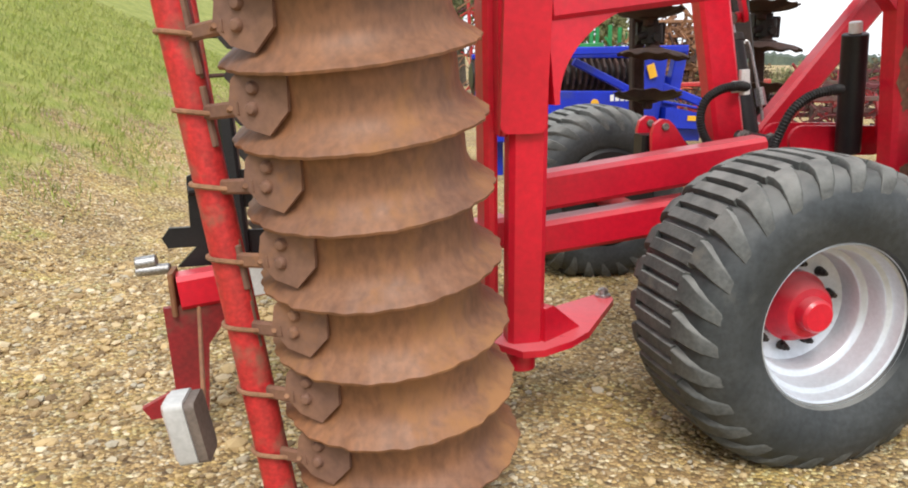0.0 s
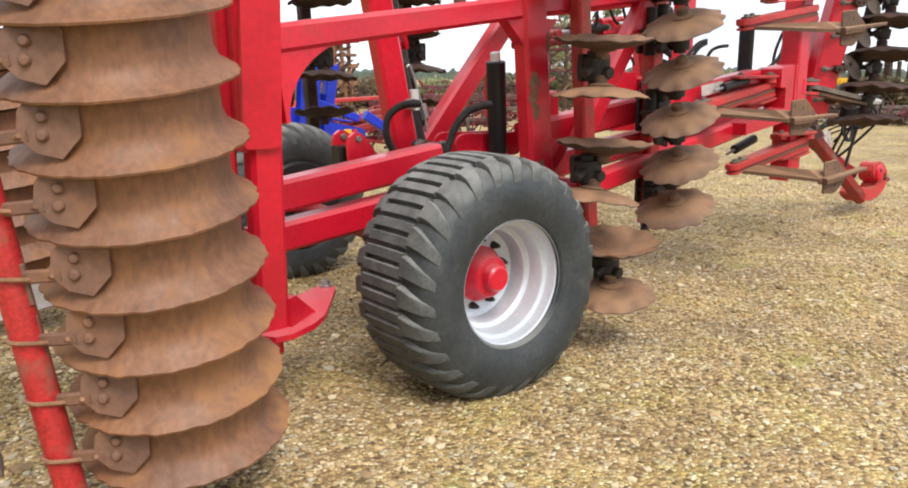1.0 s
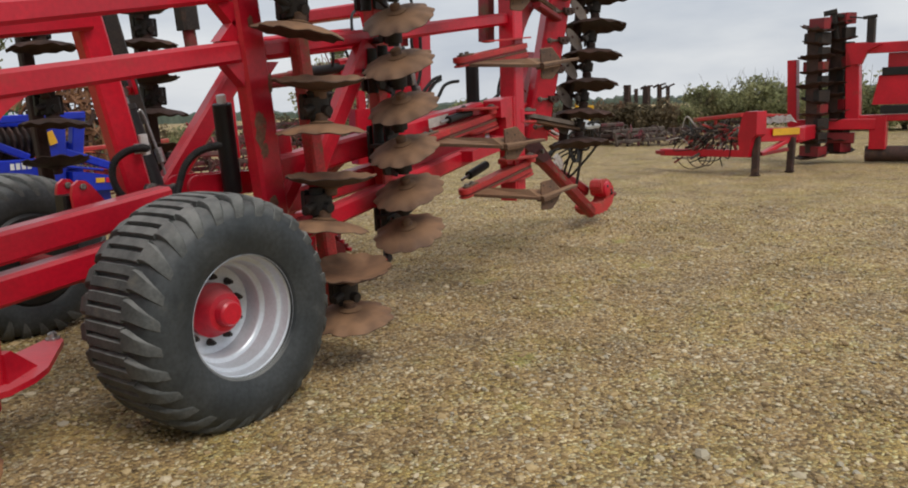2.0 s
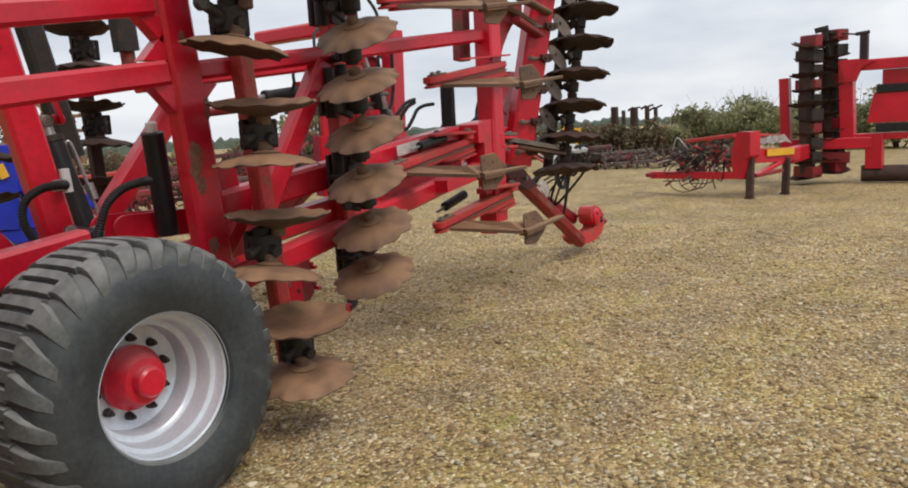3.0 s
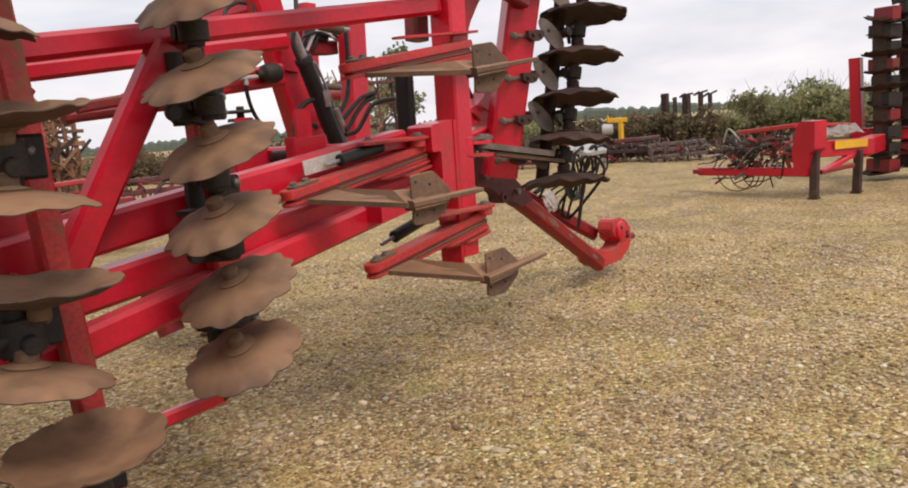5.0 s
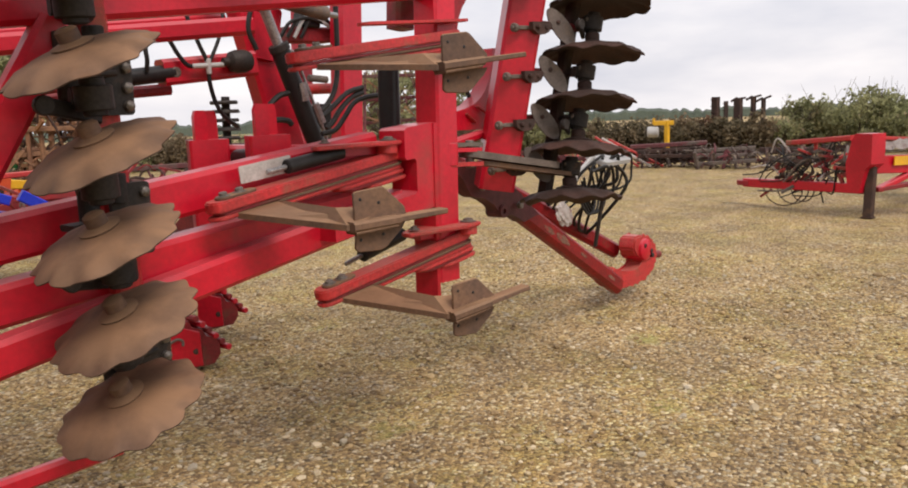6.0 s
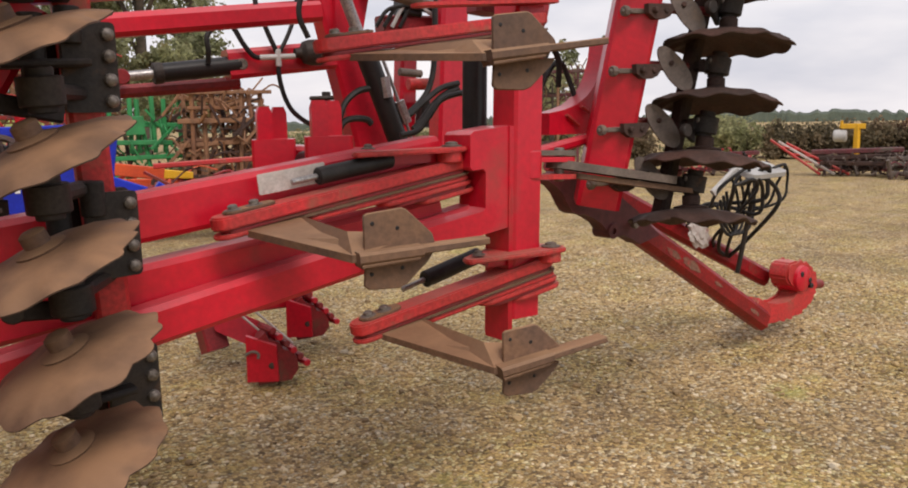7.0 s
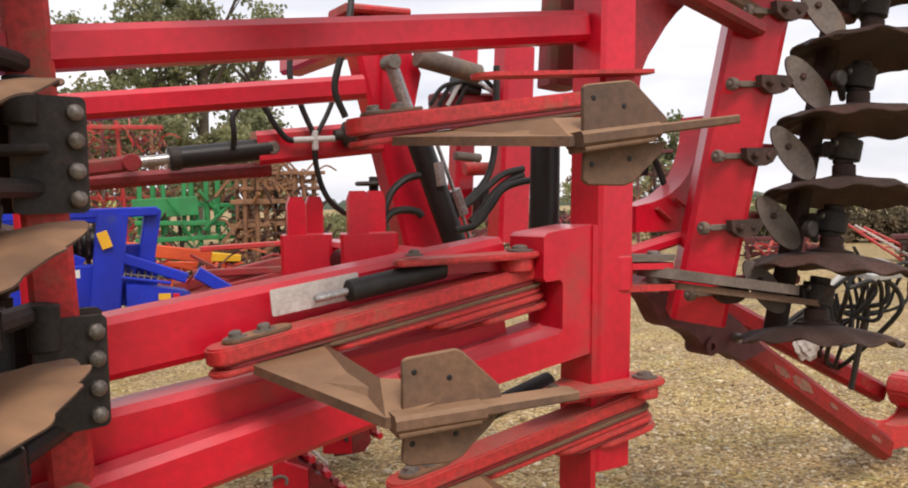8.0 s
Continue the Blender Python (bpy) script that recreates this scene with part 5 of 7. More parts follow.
root = [(6.20, 1.225), (6.26, 1.192), (6.302, 1.155), (6.335, 1.105), (6.368, 1.063), (6.41, 1.046), (6.46, 1.043), (6.52, 1.020), (6.585, 0.986), (6.625, 0.945), (6.66, 0.918), (6.70, 0.905), (6.752, 0.912), (6.82, 0.885), (6.889, 0.851), (7.05, 0.885), (6.86, 1.03), (6.62, 1.18), (6.45, 1.235), (6.28, 1.262)]
# darker red than the rails: dirt, plus the underside's shade put into the colour
lug = part("drawbar_root", plate(axes((0.015, 3.15, root_up), (1, 0, 0), (0, 0, 1)), root, 0.09), MAROON, cultivator, "scalloped dirty red drawbar root, coloured darker for its shaded underside")
part("lug_eye", add_lathe(bmesh.new(), frame_of((6.680, 3.09, 0.955), (6.680, 3.21, 0.955)), [(0.016, 0), (0.038, 0), (0.040, 0.006), (0.040, 0.11), (0.038, 0.12), (0.016, 0.12)], 20, closed=True), MAROON, lug)
for x, z in ((6.45, 1.12), (6.82, 0.98)):
    part("bolt", rod((x, 3.06, z), (x, 3.09, z), 0.022, 10), BOLT, lug)
# hitch: a thick jaw turned up from the rail to a knuckle with a broken edge
kn = random.Random(8)
jaw = [(8.24, 0.27), (8.293, 0.228), (8.36, 0.182), (8.434, 0.166), (8.58, 0.158), (8.725, 0.166), (8.85, 0.184), (8.948, 0.215), (9.015, 0.268), (9.050, 0.330), (9.055, 0.40), (9.005, 0.472), (8.90, 0.540), (8.79, 0.562), (8.69, 0.556), (8.665, 0.520), (8.655, 0.455), (8.69, 0.405), (8.78, 0.372), (8.82, 0.335), (8.77, 0.292), (8.66, 0.268), (8.54, 0.276), (8.44, 0.312), (8.33, 0.362)]
edge = []
for i, (p, q) in enumerate(zip(jaw, jaw[1:] + jaw[:1])):
    k = 3 if 4 <= i <= 12 else 1
    for j in range(k):
        t = j / k
        push = kn.uniform(-0.014, 0.014) if k == 3 else 0.0
        edge.append((p[0] + (q[0] - p[0]) * t + push, p[1] + (q[1] - p[1]) * t + push * 0.6))
bm = plate(axes((0.145, 3.45, -0.042), (1, 0, 0), (0, 0, 1)), edge, 0.15)
rim = [e for e in bm.edges if abs(e.link_faces[0].normal.dot(e.link_faces[1].normal)) < 0.3]
bmesh.ops.bevel(bm, geom=rim, offset=0.014, segments=2, affect="EDGES")
hitch = part("hitch_jaw", bm, RED_WORN, cultivator, "rough red hitch jaw with a broken edge")
part("hitch_knuckle", add_lathe(bmesh.new(), frame_of((8.97, 3.34, 0.393), (8.97, 3.56, 0.393)), [(0.0, 0.0), (0.070, 0.0), (0.092, 0.012), (0.098, 0.05), (0.098, 0.17), (0.09, 0.21), (0.0, 0.22)], 12), RED, hitch, "faceted red hitch knuckle")
for x, z in ((8.93, 0.430), (9.035, 0.375), (9.06, 0.335)):
    part("bolt_hole", rod((x, 3.334, z), (x, 3.40, z), 0.020, 12), BLACK, hitch)
part("hitch_pin", rod((9.16, 3.46, 0.310), (9.376, 3.45, 0.292), 0.034, 12), RED_DARK, cultivator)
post_top = (8.235, 3.28, 1.19)
part("hose_bracket", bar((8.32, 3.45, 0.50), (8.27, 3.32, 1.07), 0.03, 0.03, up=(1, 0, 0)), MOUNT, cultivator)
part("hose_bracket", bar((8.27, 3.32, 1.05), (8.30, 3.28, 1.19), 0.03, 0.03), MOUNT, cultivator)
part("hose_bracket", bar((7.86, 3.34, 1.06), (8.06, 3.30, 1.215), 0.05, 0.03), GREY_TANK, cultivator, "pale bracket plate")
part("hose_holder", plate(axes(post_top, (1, 0, 0.02), (0, 1, 0.35)), rounded(0.40, 0.20, 0.05), 0.03), GREY_TANK, cultivator, "pale plastic hose holder")
hr = random.Random(21)
for k in range(9):
    p0 = V(post_top) + V(-0.30 + 0.062 * k, hr.uniform(-0.06, 0.06), -0.01 - (0.07 if k < 3 else 0.0))
    ex = 8.02 + hr.uniform(-0.10, 0.46)
    e = V(ex, 3.63, 1.44 - (ex - 6.843) * 0.534)
    out = hr.choice((-0.20, 0.12, 0.22, 0.30)) + hr.uniform(-0.05, 0.05)
    mid = V(p0.x + out, 3.34 + hr.uniform(-0.12, 0.06), hr.uniform(0.88, 1.06))
    mid.x = min(max(mid.x, 7.80), 8.48)
    low = e + V((mid.x - e.x) * hr.uniform(0.3, 0.9), hr.uniform(-0.05, 0.05) - 0.10, 0.10)
    part("hose", hose([p0, p0 + V(out * 0.45, -0.05, 0.035), p0.lerp(mid, 0.62) + V(out * 0.35, -0.03, 0.05), mid, low, e], hr.uniform(0.008, 0.014), 9, 6), HOSE, cultivator, "black hydraulic hose looping at the drawbar")
for k in range(4):
    r = 0.15 + 0.02 * k
    c = V(8.05 + 0.09 * k, 3.36 + 0.03 * k, 0.98 + 0.02 * k)
    part("hose", hose([c + V(r * 0.75 * math.cos(a), 0.03 * math.sin(a), r * 1.3 * math.sin(a)) for a in [radians(70 - 36 * j) for j in range(8)]], 0.010, 6, 6), HOSE, cultivator, "black hydraulic hose looping at the drawbar")

bag = bmesh.new()
bmesh.ops.create_icosphere(bag, subdivisions=3, radius=1.0)
for v in bag.verts:
    c = v.co.copy()
    v.co = V(7.92, 3.47, 0.79) + V(c.x * 0.105, c.y * 0.03, c.z * 0.085 - c.x * 0.035) * (1 + 0.16 * math.sin(7 * c.x + 3 * c.z) * math.cos(6 * c.z - 4 * c.y) + 0.08 * math.sin(15 * c.z + 9 * c.x))
part("bag", bag, LABEL, cultivator, "crumpled white plastic bag caught among the hoses", flat=True)

# far wing, folded up on the other side
SETTING[0] = Matrix.Identity(4)
disc_column((2.81, 4.90, 2.522), (0.012, 0.0, -0.2735), 6, (0.05, 0.12, 1), True, (0.02, 0.30, 0.0), 0.045, "disc_tube", "far upright tube of dark scalloped discs", stagger=(0.02, 0, 0), paired=True, tube_mat=SOIL_DARK)
disc_column((3.66, 4.95, 2.567), (0.014, 0.005, -0.2735), 7, (0.10, 0.06, 1), True, (0.10, 0.26, 0.0), 0.045, "disc_tube", "far upright tube of dark scalloped discs", stagger=(0.02, 0, 0), paired=True, tube_mat=SOIL_DARK)
for x, y, top in ((4.97, 3.86, 1.44), (5.055, 3.40, 1.458)):
    b = part("link_box", bar((x, y, 0.98), (x, y, top), 0.20, 0.16, up=(1, -0.35, 0)), RED, cultivator)
    for dx, dy in ((-0.055, -0.04), (0.05, 0.06)):
        part("lug", plate(axes((x + dx, y + dy, top), (1, 0, 0), (0, 0, 1)), [(-0.036, -0.02), (0.036, -0.02), (0.036, 0.120), (0.024, 0.150), (-0.024, 0.150), (-0.036, 0.120)], 0.028), RED, b)
part("box_pin", rod((5.06, 3.72, 1.34), (5.06, 3.52, 1.35), 0.045, 14), BLACK, cultivator)
# accumulator on the link box with its thin hoses and tee
part("accumulator", add_lathe(bmesh.new(), frame_of((5.10, 3.87, 1.838), (5.27, 3.87, 1.848)), [(0, 0), (0.022, 0), (0.024, 0.03), (0.052, 0.045), (0.060, 0.075), (0.060, 0.125), (0.050, 0.155), (0.025, 0.172), (0, 0.175)], 22), MOUNT, cultivator, "black round accumulator")
part("hose_tee", add_rod(rod((4.93, 3.875, 1.815), (5.11, 3.875, 1.825), 0.013, 10), (5.02, 3.875, 1.775), (5.02, 3.875, 1.855), 0.014, 10), GREY_TANK, cultivator, "pale hose fitting")
for path, r in (([(4.700, 3.90, 1.790), (4.699, 3.88, 1.843), (4.699, 3.88, 1.909), (4.752, 3.88, 1.958), (4.813, 3.88, 1.950), (4.859, 3.88, 1.876), (4.905, 3.88, 1.822), (4.95, 3.88, 1.814)], 0.012),
                ([(5.021, 3.88, 1.790), (5.022, 3.88, 1.727), (5.041, 3.88, 1.642), (5.074, 3.88, 1.575), (5.13, 3.90, 1.53), (5.20, 3.95, 1.50)], 0.012),
                ([(5.017, 3.88, 1.841), (4.980, 3.88, 1.923), (4.950, 3.88, 2.005), (4.926, 3.88, 2.072), (4.95, 3.90, 2.20), (5.06, 3.95, 2.26), (5.16, 4.0, 2.27)], 0.012),
                ([(5.029, 3.88, 1.841), (5.071, 3.88, 1.914), (5.108, 3.88, 2.000), (5.126, 3.88, 2.086), (5.16, 3.92, 2.20), (5.20, 4.0, 2.26)], 0.010),
                ([(5.939, 3.60, 1.647), (5.830, 3.60, 1.637), (5.734, 3.60, 1.606), (5.668, 3.60, 1.531), (5.599, 3.60, 1.462), (5.509, 3.60, 1.443)], 0.015)):
    part("hose", hose(path, r, 8, 8), HOSE, cultivator, "thin black hydraulic hose")
# fittings crowded behind the front tower
coil = part("spring_post", rod((5.78, 5.20, 1.10), (5.80, 5.20, 1.70), 0.03, 10), MOUNT, cultivator, "dark stack of flat rings")
for k in range(5):
    part("ring", add_lathe(bmesh.new(), Matrix.Translation((5.785 + 0.008 * (k % 2), 5.20, 1.41 + 0.062 * k)), [(0.03, -0.012), (0.092 + 0.008 * (k % 2), -0.012), (0.10, 0.0), (0.092, 0.014), (0.03, 0.014)], 18), MOUNT, coil)
part("valve_block", bar((5.86, 4.50, 2.06), (6.20, 4.50, 2.07), 0.10, 0.12), RED_DARK, cultivator)
part("valve_block", bar((5.96, 4.46, 2.16), (6.10, 4.46, 2.15), 0.09, 0.10), BLACK, cultivator, "black valve block")
part("valve_block", bar((6.205, 4.60, 1.46), (6.215, 4.60, 1.62), 0.10, 0.10, up=(1, 0, 0)), BLACK, cultivator, "black valve block")
part("pipe_stub", rod((6.08, 4.58, 1.722), (6.28, 4.58, 1.726), 0.036, 14), RED_WORN, cultivator)
for k in range(4):
    part("pipe", hose([(5.80 + 0.05 * k, 4.42, 2.04), (5.88 + 0.06 * k, 4.40, 2.14 + 0.02 * k), (6.06 + 0.05 * k, 4.40, 2.16 - 0.02 * k), (6.24, 4.42, 2.09 + 0.015 * k)], 0.012, 7, 6), GREY_TANK if k == 2 else HOSE, cultivator)
frame_part("wing_rail", (3.30, 3.62, 1.800), (5.12, 3.60, 1.998), 0.088, 0.09)
ram((4.86, 3.95, 1.787), (4.33, 3.95, 1.727), 0.72, 0.043, 0.022, None, "black hydraulic ram with bright rod")
frame_part("link_box", (4.80, 3.97, 1.785), (5.33, 3.97, 1.840), 0.135, 0.11)
frame_part("link_bar", (4.02, 4.06, 1.645), (4.88, 4.06, 1.707), 0.060, 0.07, RED_DARK)
part("clevis", add_rod(bar((4.05, 3.95, 1.690), (4.34, 3.95, 1.727), 0.06, 0.05), (4.33, 3.90, 1.727), (4.33, 4.0, 1.727), 0.034, 14), RED_DARK, cultivator)
frame_part("wing_post", (1.345, 4.75, 0.45), (1.29, 4.85, 2.5), 0.135, 0.11, up=(1, 0, 0))
frame_part("wing_rail", (4.0, 4.45, 1.96), (5.4, 4.4, 2.11), 0.100, 0.10)
frame_part("wing_post", (3.98, 4.3, 1.1), (3.96, 4.3, 1.62), 0.07, 0.07, up=(1, 0, 0))
slv = part("ram_sleeve", bar((3.25, 4.42, 1.40), (3.05, 4.40, 2.32), 0.135, 0.135, up=(1, 0, 0), bevel=0.02), MOUNT, cultivator, "square dark cover of a fold ram")
part("sleeve_end", bar((3.065, 4.40, 2.26), (3.05, 4.40, 2.34), 0.155, 0.155, up=(1, 0, 0), bevel=0.02), BLACK, slv)
slv = part("ram_sleeve", bar((3.48, 4.01, 2.04), (3.44, 4.00, 2.62), 0.13, 0.13, up=(1, 0, 0), bevel=0.02), MOUNT, cultivator, "square dark cover of an upper ram")
part("rod", rod((3.50, 4.01, 1.82), (3.48, 4.01, 2.06), 0.045, 12), RED_DARK, slv)

# rear cross beam, tail lamp and the black step seen beside the packer
rear_beam = frame_part("rear_beam", (0.06, 2.76, 0.555), (1.40, 2.95, 0.70), 0.135, 0.12)
for x in (0.40, 0.56):
    p = lerp((0.06, 2.76, 0.555), (1.40, 2.95, 0.70), (x - 0.06) / 1.34)
    part("reflector", plate(axes(p + V(0.005, -0.064, 0), (1, 0.14, 0.11), (0, 0, 1)), rounded(0.15, 0.115, 0.008), 0.006), WHITE, rear_beam, "white reflective patch")
part("end_leg", plate(axes((0.08, 2.74, 0.36), (1, 0.14, 0), (0, 0, 1)), [(-0.08, 0.14), (0.20, 0.14), (0.08, -0.02), (0.06, -0.30), (-0.16, -0.31), (-0.19, -0.26), (-0.06, -0.20)], 0.03), RED_DARK, rear_beam, "dull red end leg")
part("end_cap", bar((0.048, 2.76, 0.47), (0.04, 2.76, 0.64), 0.02, 0.13, up=(1, 0, 0)), RUST, rear_beam)
step = bmesh.new()
add_plate(step, axes((0.16, 2.90, 0.80), (1, 0.1, 0), (-0.15, 0, 1)), [(-0.12, -0.18), (0.30, -0.18), (0.30, -0.05), (0.06, -0.04), (0.06, 0.04), (0.28, 0.06), (0.30, 0.20), (-0.02, 0.20), (-0.06, 0.18), (-0.06, -0.02), (-0.14, -0.02), (-0.17, -0.06), (-0.15, -0.10), (-0.04, -0.10)], 0.03)
add_bar(step, (0.30, 2.90, 0.62), (0.26, 2.95, 1.22), 0.06, 0.10, up=(1, 0, 0))
add_bar(step, (0.10, 2.90, 0.93), (0.42, 2.96, 0.96), 0.03, 0.16)
add_bar(step, (0.42, 2.92, 0.62), (0.40, 2.96, 1.40), 0.05, 0.10, up=(1, 0, 0))
part("step_bracket", step, BLACK, cultivator, "black folded step bracket with holes")
lamp_arm = part("lamp_arm", bar((0.235, 2.00, 0.34), (0.15, 2.62, 0.50), 0.07, 0.014), RUST, cultivator, "thin rusty lamp arm")
for nm, x, w, h, th, mt, lb in (("tail_lamp", 0.232, 0.110, 0.205, 0.030, GREY_SOIL, "dark grey rubber tail lamp body"), ("lamp_band", 0.188, 0.112, 0.212, 0.056, GREY_TANK, "scuffed silver band"), ("lamp_lens", 0.156, 0.095, 0.196, 0.008, LABEL, "scuffed pale lens")):
    part(nm, plate(axes((x, 1.945, 0.365), (0.12, 1, 0.10), (-0.15, 0.0, 1)), rounded(w, h, 0.020), th), mt, lamp_arm, lb)

# packer of the far wing
far_bar = part("scraper_bar", rod((-0.10, 4.30, 2.3), (0.10, 4.30, 0.30), 0.05, 16), RED_WORN, cultivator, "worn red scraper tube of the far wing")
far_hub = part("packer_roller", rod((0.50, 4.45, 2.4), (0.66, 4.55, 0.15), 0.05, 12), RUST, cultivator, "rusty upright packer roller of the far wing")
for k in range(10):
    z = 0.25 + 0.209 * k
    m = frame_of((0.66 - 0.075 * (z - 0.15), 4.55 - 0.045 * (z - 0.15), z), (0.66 - 0.075 * (z - 0.15) - 0.116, 4.50 - 0.045 * (z - 0.15), z + 1))
    part("packer_ring", add_lathe(bmesh.new(), m, [(0.20, 0.19), (0.287, 0.19), (0.289, 0.08), (0.35, 0.014), (0.364, 0.0), (0.20, 0.010)], 60, lambda a, i: 1 + (0.012 * math.sin(34 * a) if i in (3, 4) else 0), closed=True), RUST, far_hub)
    xq = -0.10 + 0.1 * (2.3 - z)
    part("clamp", bar((xq - 0.06, 4.27, z + 0.03), (xq + 0.16, 4.33, z + 0.04), 0.022, 0.03), SOIL_DARK, far_bar)
    part("scraper_plate", plate(axes((xq + 0.19, 4.30, z + 0.03), (1, 0.1, 0), (0, 0, 1)), [(-0.04, 0.055), (0.0, 0.065), (0.03, 0.05), (0.05, 0.015), (0.045, -0.03), (0.015, -0.065), (-0.02, -0.06), (-0.045, -0.03), (-0.07, 0.0)], 0.016), MOUNT, far_bar, "black scraper plate")

# toothed feet of the centre frame, close over the ground
def frame_foot(c, size, lean):
    """Red coupling jaw: a block with a rounded toothed end."""
    o = [(-0.42, -0.50), (0.30, -0.54), (0.50, -0.34)] + [(0.52 - 0.13 * k + 0.07 * (k % 2), -0.10 + 0.14 * k + 0.05 * (k % 2)) for k in range(6)] + [(-0.30, 0.52), (-0.5, 0.1)]
    ft = part("frame_foot", plate(axes(c, (0.90, -0.42, lean), (-lean, 0, 1)), [(u * size, v * size) for u, v in o], 0.15), RED_DARK, cultivator, "dull red toothed frame foot")
    for k in range(6):
        q = V(c) + V((0.52 - 0.15 * k) * size, -0.22 * (0.52 - 0.15 * k) * size, (-0.14 + 0.16 * k) * size)
        part("tooth", rod(q + V(0.02, -0.115, 0), q + V(0.02, 0.075, 0), 0.022, 8), RED_DARK if k % 2 else RED, ft)
    part("cheek", plate(axes(V(c) + V(-0.09, -0.05, 0.0), (0.80, -0.58, 0.1), (-0.1, 0, 1)), [(-0.40 * size, -0.45 * size), (0.30 * size, -0.50 * size), (0.34 * size, 0.30 * size), (-0.30 * size, 0.60 * size)], 0.03), RED, ft)
    part("pin", rod(V(c) + V(-0.05, -0.10, -0.03), V(c) + V(-0.05, 0.02, -0.03), 0.020, 12), SOIL_DARK, ft)
    return ft


SETTING[0] = FRONT_SET
frame_foot((5.50, 4.72, 0.150), 0.27, 0.18)
frame_foot((5.99, 5.20, 0.235), 0.25, 0.18)
part("foot_beam", bar((5.20, 5.20, 0.42), (6.05, 5.38, 0.36), 0.14, 0.20), RED, cultivator)
part("foot_cheek", plate(axes((5.42, 4.98, 0.28), (0.8, -0.4, -0.45), (0.4, 0, 0.9)), rounded(0.34, 0.16, 0.03), 0.03), RED, cultivator)
for dx in (0.0, 0.10):
    part("foot_edge", bar((5.34 + dx, 4.92 - 0.3 * dx, 0.42), (5.56 + dx, 4.80 - 0.3 * dx, 0.19), 0.012, 0.02), LABEL, cultivator, "pale scraped edge")
part("shackle", hose([(5.31, 4.70, 0.19), (5.345, 4.68, 0.21), (5.38, 4.67, 0.195), (5.375, 4.66, 0.165)], 0.009, 8, 6), GREY_SOIL, cultivator, "small steel shackle")
part("foot_leg", bar((5.24, 5.22, 0.46), (5.28, 5.10, 0.14), 0.15, 0.14, up=(1, 0, 0)), RED_DARK, cultivator)
part("frame_foot_post", bar((5.45, 5.36, 0.40), (5.50, 4.2, 1.25), 0.14, 0.12), RED_DARK, cultivator)
SETTING[0] = Matrix.Identity(4)
part("lynch_pin", add_rod(rod((-0.10, 2.80, 0.63), (0.03, 2.79, 0.64), 0.022, 12), (-0.10, 2.80, 0.66), (-0.02, 2.80, 0.67), 0.026), STEEL, cultivator, "bright steel pin")


# ---- the yard behind ----
def leaf_cloud(name, blobs, count, size, mat, seed):
    """Many small leaf quads gathered in clumps inside the given blobs (x, y, z, radius)."""
    rng = np.random.default_rng(seed)
    verts = np.array([[-0.5, -0.3, 0], [0.5, -0.3, 0.1], [0.5, 0.3, -0.1], [-0.5, 0.3, 0.05]])
    faces = np.array([[0, 1, 2, 3]])
    blobs = np.array(blobs, float)
    pick = rng.choice(len(blobs), count, p=blobs[:, 3] ** 2 / np.sum(blobs[:, 3] ** 2))
    clump = rng.normal(0, 1, (len(blobs), 14, 3))
    clump /= np.linalg.norm(clump, axis=2, keepdims=True)
    clump *= rng.uniform(0.45, 1.0, (len(blobs), 14, 1))
    cc = clump[pick, rng.integers(0, 14, count)]
    off = cc + rng.normal(0, 0.20, (count, 3))
    p = blobs[pick, :3] + off * blobs[pick, 3:4] * np.array([1, 1, 0.8])
    s = size * rng.uniform(0.6, 1.4, (count, 1)) * np.ones((1, 3))
    q = rng.normal(0, 1, (count, 3, 3))
    t, _ = np.linalg.qr(q)
    return scatter_mesh(name, verts, faces, p, s, t, mat)


def tree(x, y, height, spread_, seed, label, mat=LEAF, leaves=6500, size=0.165):
    rng = random.Random(seed)
    z0 = float(ground_height(np.array(x), np.array(y)))
    th = thing("tree", (x, y, z0), label, "tree", "trees behind the yard")
    bm = bmesh.new()
    tip = V(x + rng.uniform(-0.5, 0.5), y, z0 + height * 0.72)
    add_rod(bm, (x, y, z0 - 0.1), tip, height * 0.028, 10, height * 0.008)
    blobs = []
    for k in range(13):
        t = rng.uniform(0.28, 0.95)
        a = rng.uniform(0, 6.28)
        ln = spread_ * rng.uniform(0.45, 1.0) * (1.15 - 0.6 * t)
        s = V(x, y, z0).lerp(tip, t)
        e = s + V(math.cos(a) * ln, math.sin(a) * ln, rng.uniform(0.08, 0.30) * height)
        add_rod(bm, s, e, height * 0.010, 7, height * 0.003)
        for w in range(2):
            g = e + V(rng.uniform(-1, 1), rng.uniform(-1, 1), rng.uniform(-0.3, 0.9)) * spread_ * 0.28
            add_rod(bm, s.lerp(e, 0.6), g, height * 0.004, 5, height * 0.0015)
            blobs.append((*g, spread_ * rng.uniform(0.20, 0.36)))
    part("trunk", bm, BARK, th)
    me = leaf_cloud("crown", blobs, leaves, size, mat, seed)
    o = new("crown", me)
    o.parent, o.location = th, -V(th.location)


